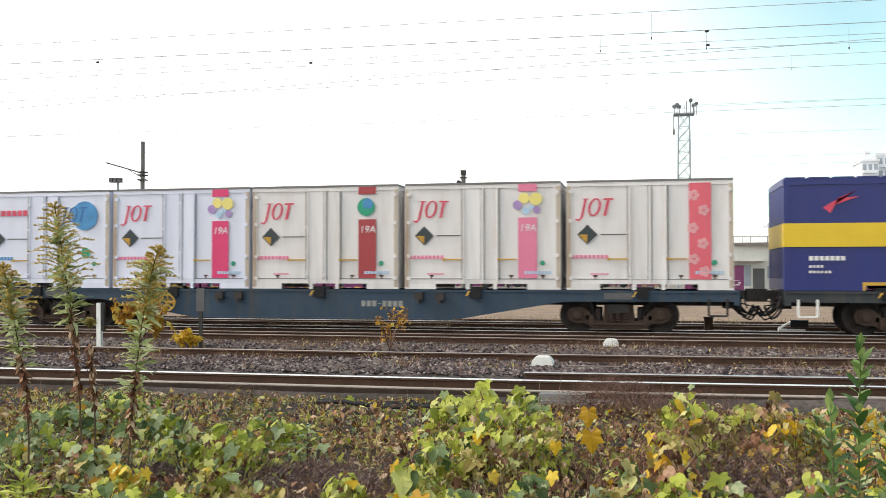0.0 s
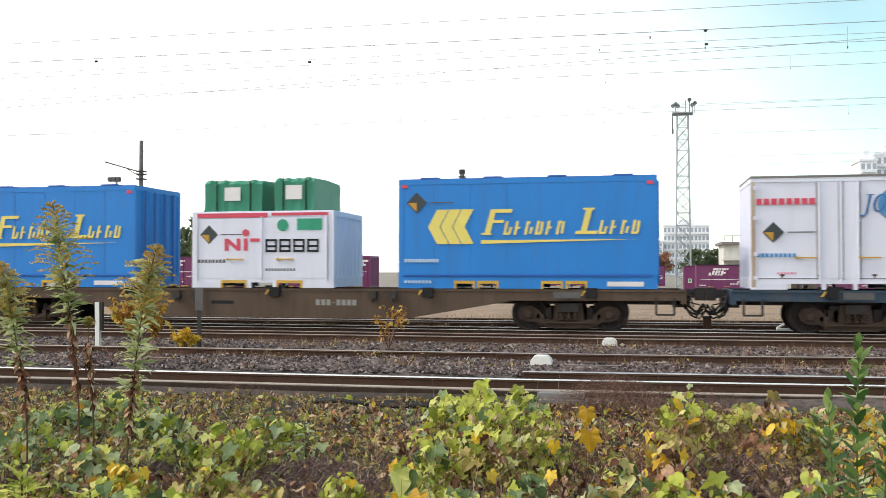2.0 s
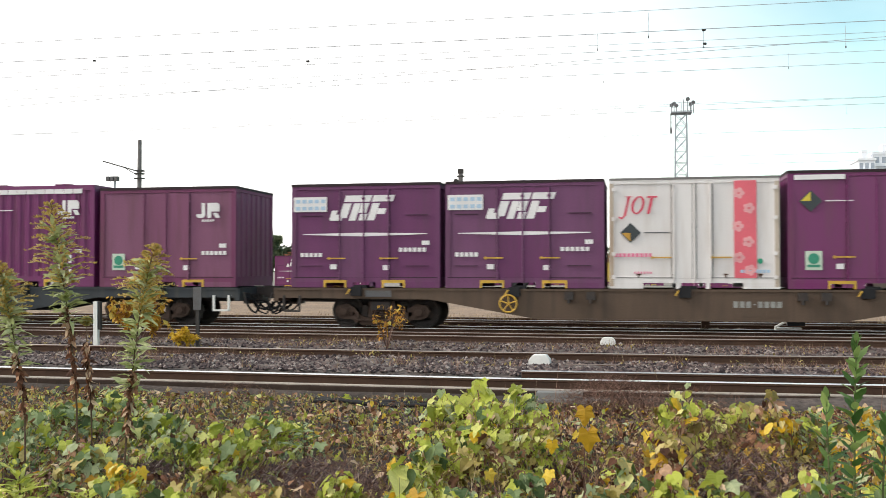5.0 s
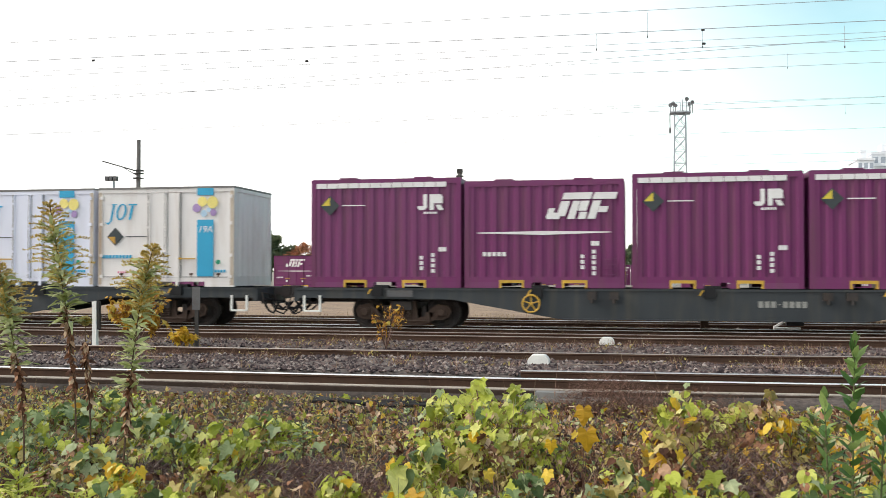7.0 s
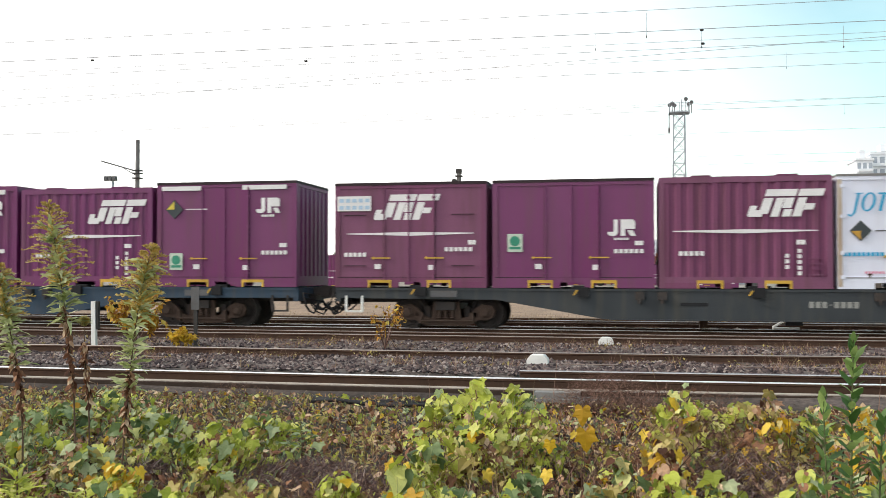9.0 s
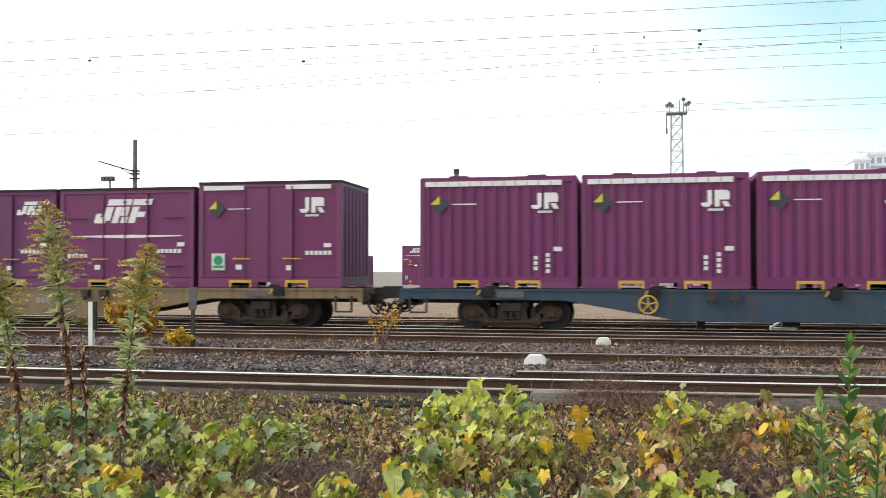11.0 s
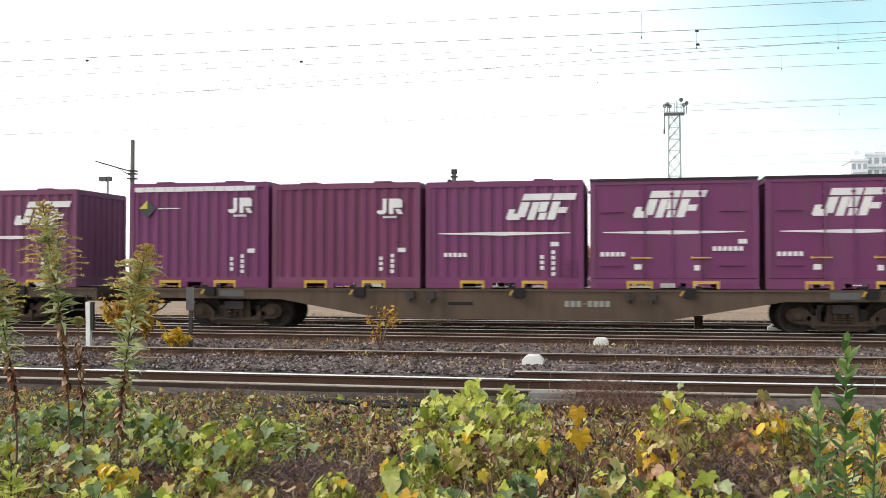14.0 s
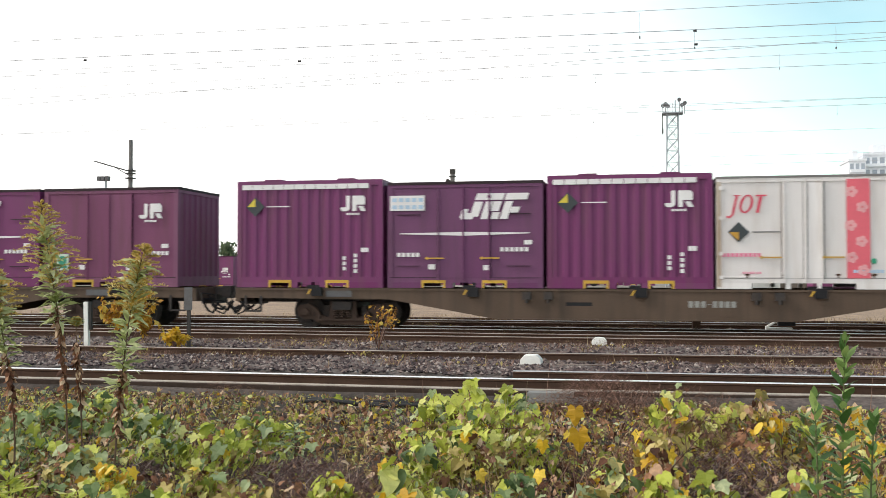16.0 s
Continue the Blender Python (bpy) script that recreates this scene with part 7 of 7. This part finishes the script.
def goldenrod(x, y, lean, height, plume, width, seed, bare=0.45):
    """A tall goldenrod: bare or withered below, narrow leaves above, a plume of drooping seed sprays."""
    r = np.random.default_rng(seed)
    top = new("goldenrod")
    top.matrix_basis = pose(x, y, ground_height(x, y))
    tagged(top, "tall goldenrod going to seed above the creepers", "weed", "goldenrods")
    bm = bmesh.new()

    def axis(t):
        return np.array([lean * t * t, 0.03 * math.sin(5 * t), height * t])

    hose(bm, [axis(k / 10) for k in range(11)], [0.009 - 0.0055 * k / 10 for k in range(11)], 6)
    part("stem", bm, mat("stem_brown", (0.11, 0.07, 0.045), 0.8), top)
    green, dry, seedy = Leaves(), Leaves(), Leaves()
    p0 = 1 - plume / height
    for k in range(130):
        if plume < 0.1:
            break
        t = r.uniform(bare + 0.02, p0 + 0.22)
        a = r.uniform(0, 6.28)
        green.add("lance", axis(t), r.uniform(0.11, 0.17), a, -0.35 + r.normal(0, 0.3), r.normal(0, 0.4), 1.15)
    for k in range(85):
        t = r.uniform(bare * 0.62, bare + 0.10)
        dry.add("lance", axis(t), r.uniform(0.045, 0.09), r.uniform(0, 6.28), 0.8 + r.normal(0, 0.4), r.normal(0, 0.6), 1.9)
    for k in range(62):
        f = k / 62
        t = p0 + (1 - p0) * f
        a = k * 2.4 + r.normal(0, 0.3)
        reach = width * min(1.0, 0.45 + 2.0 * f) * (1.03 - f) ** 0.75 * r.uniform(0.6, 1.15)
        base = axis(t)
        prev = base
        for j in range(1, 6):
            u = j / 5
            p = base + np.array([math.cos(a) * reach * u, math.sin(a) * reach * u, 0.55 * reach * u - 0.32 * reach * u * u * u + 0.01])
            seedy.blade(prev, p, 0.003)
            for q in range(9):
                c = prev + (p - prev) * r.uniform(0, 1)
                seedy.add("lance", c, r.uniform(0.016, 0.030), a + r.normal(0, 0.4), r.uniform(-1.3, -0.1), r.normal(0, 0.8), 1.7)
            prev = p
        if f < 0.7:
            green.add("lance", base, r.uniform(0.05, 0.08), a + 1, -0.6, 0, 1.2)
    for nm, lv, m, lb in (("leaves", green, leafy("rod_leaf", [(0.0, (0.26, 0.30, 0.10)), (0.5, (0.48, 0.52, 0.24)), (1.0, (0.68, 0.68, 0.42))]), "narrow grey-green leaves"),
                          ("withered_leaves", dry, TINTS["dead"], "withered brown lower leaves"),
                          ("plume", seedy, leafy("rod_seed", [(0.0, (0.38, 0.26, 0.05)), (0.5, (0.60, 0.44, 0.12)), (1.0, (0.74, 0.62, 0.30))], 0.8, 0.4), "drooping yellow-brown seed plume")):
        ob = new(nm, lv.mesh(nm, m))
        ob.parent = top
        tagged(ob, lb, kind="stuff")
    return top


goldenrod(-4.22, 6.6, -0.22, 2.24, 0.66, 0.36, 1, 0.55)
goldenrod(-3.66, 6.3, 0.26, 1.86, 0.50, 0.34, 2, 0.42)
goldenrod(-4.74, 6.7, -0.22, 1.76, 0.45, 0.32, 3, 0.52)
goldenrod(-4.20, 6.75, -0.02, 1.32, 0.05, 0.04, 4, 0.78)


def leafy_bush(x, y, h, spread, n, tint, label, size, clear=0.35):
    """A thin-stemmed shrub with sparse turning leaves."""
    r = np.random.default_rng(int(abs(x * 10) + n))
    top = new("shrub")
    top.matrix_basis = pose(x, y, ground_height(x, y))
    tagged(top, label, "shrub")
    bm = bmesh.new()
    lv = Leaves()
    tips = []
    for k in range(14):
        a = r.uniform(0, 6.28)
        hh = h * r.uniform(0.55, 1.0)
        p = Vector((spread * r.uniform(0.2, 1.0) * math.cos(a), spread * 0.6 * math.sin(a), hh))
        q = p * 0.45 + Vector((0, 0, hh * 0.1))
        tube(bm, (0, 0, 0), q, 0.008, 5, 0.005)
        tube(bm, q, p, 0.005, 5, 0.002)
        tips.append((q, p))
        for j in range(3):
            e = q.lerp(p, r.uniform(0.2, 0.9))
            w = e + Vector(r.normal(0, 0.12, 3) * spread * 1.6)
            tube(bm, e, w, 0.003, 4, 0.0015)
            tips.append((e, w))
    part("stem", bm, TWIG, top)
    for k in range(n):
        q, p = tips[int(r.integers(len(tips)))]
        c = np.array(q.lerp(p, r.uniform(0.3, 1.05))) + r.normal(0, 0.02, 3)
        if c[2] < h * clear:
            continue
        lv.add("oval" if r.random() < 0.6 else "heart", c, size * r.uniform(0.6, 1.2), r.uniform(0, 6.28), r.uniform(-0.2, 1.1), r.normal(0, 0.4))
    ob = new("leaves", lv.mesh("leaves", TINTS[tint]))
    ob.parent = top
    tagged(ob, "turning leaves", kind="stuff")


leafy_bush(-9.85, 17.45, 1.16, 0.74, 900, "amber", "golden-orange shrub standing in the ballast", 0.105, 0.10)
leafy_bush(-8.78, 17.3, 0.44, 0.30, 330, "gold", "low yellow shrub in the ballast beside a steel post", 0.09, 0.05)
leafy_bush(-4.75, 17.8, 0.90, 0.55, 170, "amber", "sparse twiggy shrub with a few orange leaves between the tracks", 0.075, 0.12)


def broadleaf(x, y, h, n, seed, lean):
    """An upright evergreen shoot with long glossy leaves in whorls."""
    r = np.random.default_rng(seed)
    top = new("evergreen_shoot")
    top.matrix_basis = pose(x, y, ground_height(x, y))
    tagged(top, "upright shoot with long glossy green leaves", "plant", "evergreen shoots")
    bm = bmesh.new()
    hose(bm, [(lean * (k / 8) ** 2, 0, h * k / 8) for k in range(9)], [0.008 - 0.0007 * k for k in range(9)], 6)
    part("stem", bm, mat("stem_green", (0.12, 0.13, 0.06), 0.7), top)
    gl = leaf_tint("evergreen_leaf", [(0.0, (0.05, 0.11, 0.025)), (0.5, (0.12, 0.22, 0.055)), (1.0, (0.32, 0.42, 0.13))])
    for k in range(n):
        t = 0.30 + 0.70 * k / n
        a = k * 2.4 + r.normal(0, 0.2)
        j = int(r.integers(3))
        key = ("evergreen", j)
        if key not in ONE:
            v, f = leaf_shape("oval", (0.12, 0.22, 0.06)[j], (0.12, 0.25, 0.4)[j])
            v[:, 1] *= 0.85
            ONE[key] = from_arrays("leaf", v.tolist(), f, gl, True)
        o = new("leaf", ONE[key])
        o.parent = top
        s = r.uniform(0.062, 0.100) * (0.75 if t > 0.95 else 1)
        o.matrix_basis = Matrix.LocRotScale((lean * t * t, 0, h * t), Euler((r.normal(0, 0.2), -0.85 + (0.9 - t) * 0.8 + r.normal(0, 0.12) - (0.45 if t > 0.93 else 0), a)), (s, s, s))
    return top


broadleaf(0.775, 3.75, 1.40, 84, 31, 0.02)
broadleaf(0.725, 3.85, 1.18, 50, 32, -0.02)
broadleaf(0.90, 3.9, 1.10, 40, 33, 0.03)


def rosette(x, y, h, n, tint, label):
    """A tuft of narrow arching leaves about a short stem."""
    r = np.random.default_rng(n + 7)
    top = new("leaf_tuft")
    g = ground_height(x, y)
    top.matrix_basis = pose(x, y, g)
    tagged(top, label, "weed", "leaf tufts")
    bm = bmesh.new()
    hose(bm, [(0, 0, 0), (0.01, 0, h * 0.6), (0.0, 0.01, h)], [0.008, 0.007, 0.004], 6)
    part("stem", bm, TWIG, top)
    for k in range(n):
        t = k / n
        big_leaf(top, "lance", tint, (0, 0, h * (0.45 + 0.55 * t)), r.uniform(0.13, 0.22) * (1.1 - 0.4 * t), k * 2.4, 0.15 - 0.9 * t + r.normal(0, 0.15), r.normal(0, 0.2))


rosette(-3.50, 4.9, 0.52, 34, "lime", "yellow-green tuft of narrow goldenrod leaves")
rosette(-3.25, 5.2, 0.36, 24, "lime", "small yellow-green tuft of narrow leaves")
rosette(-1.68, 5.05, 0.36, 22, "lime", "fern-like green tuft on the near bank")
rosette(-2.75, 7.6, 0.40, 22, "green", "green tuft of narrow leaves among creepers")


def motions():
    """The train rolls past: every wagon and load moves with it, and every axle turns as far as it has rolled."""
    times = [0.5 * k for k in range(33)]
    for ob, u, z, y in MOVERS:
        walk(ob, [(t, pose(u + run(t), y, z)) for t in times])
    ticks = [k / FPS for k in range(int(16 * FPS) + 1)]
    for w, u in WHEELS:
        at = w.matrix_basis.translation.copy()
        walk(w, [(t, pose(at.x, at.y, at.z, 0, math.degrees(run(t) / 0.405) % 360, 0)) for t in ticks])


motions()
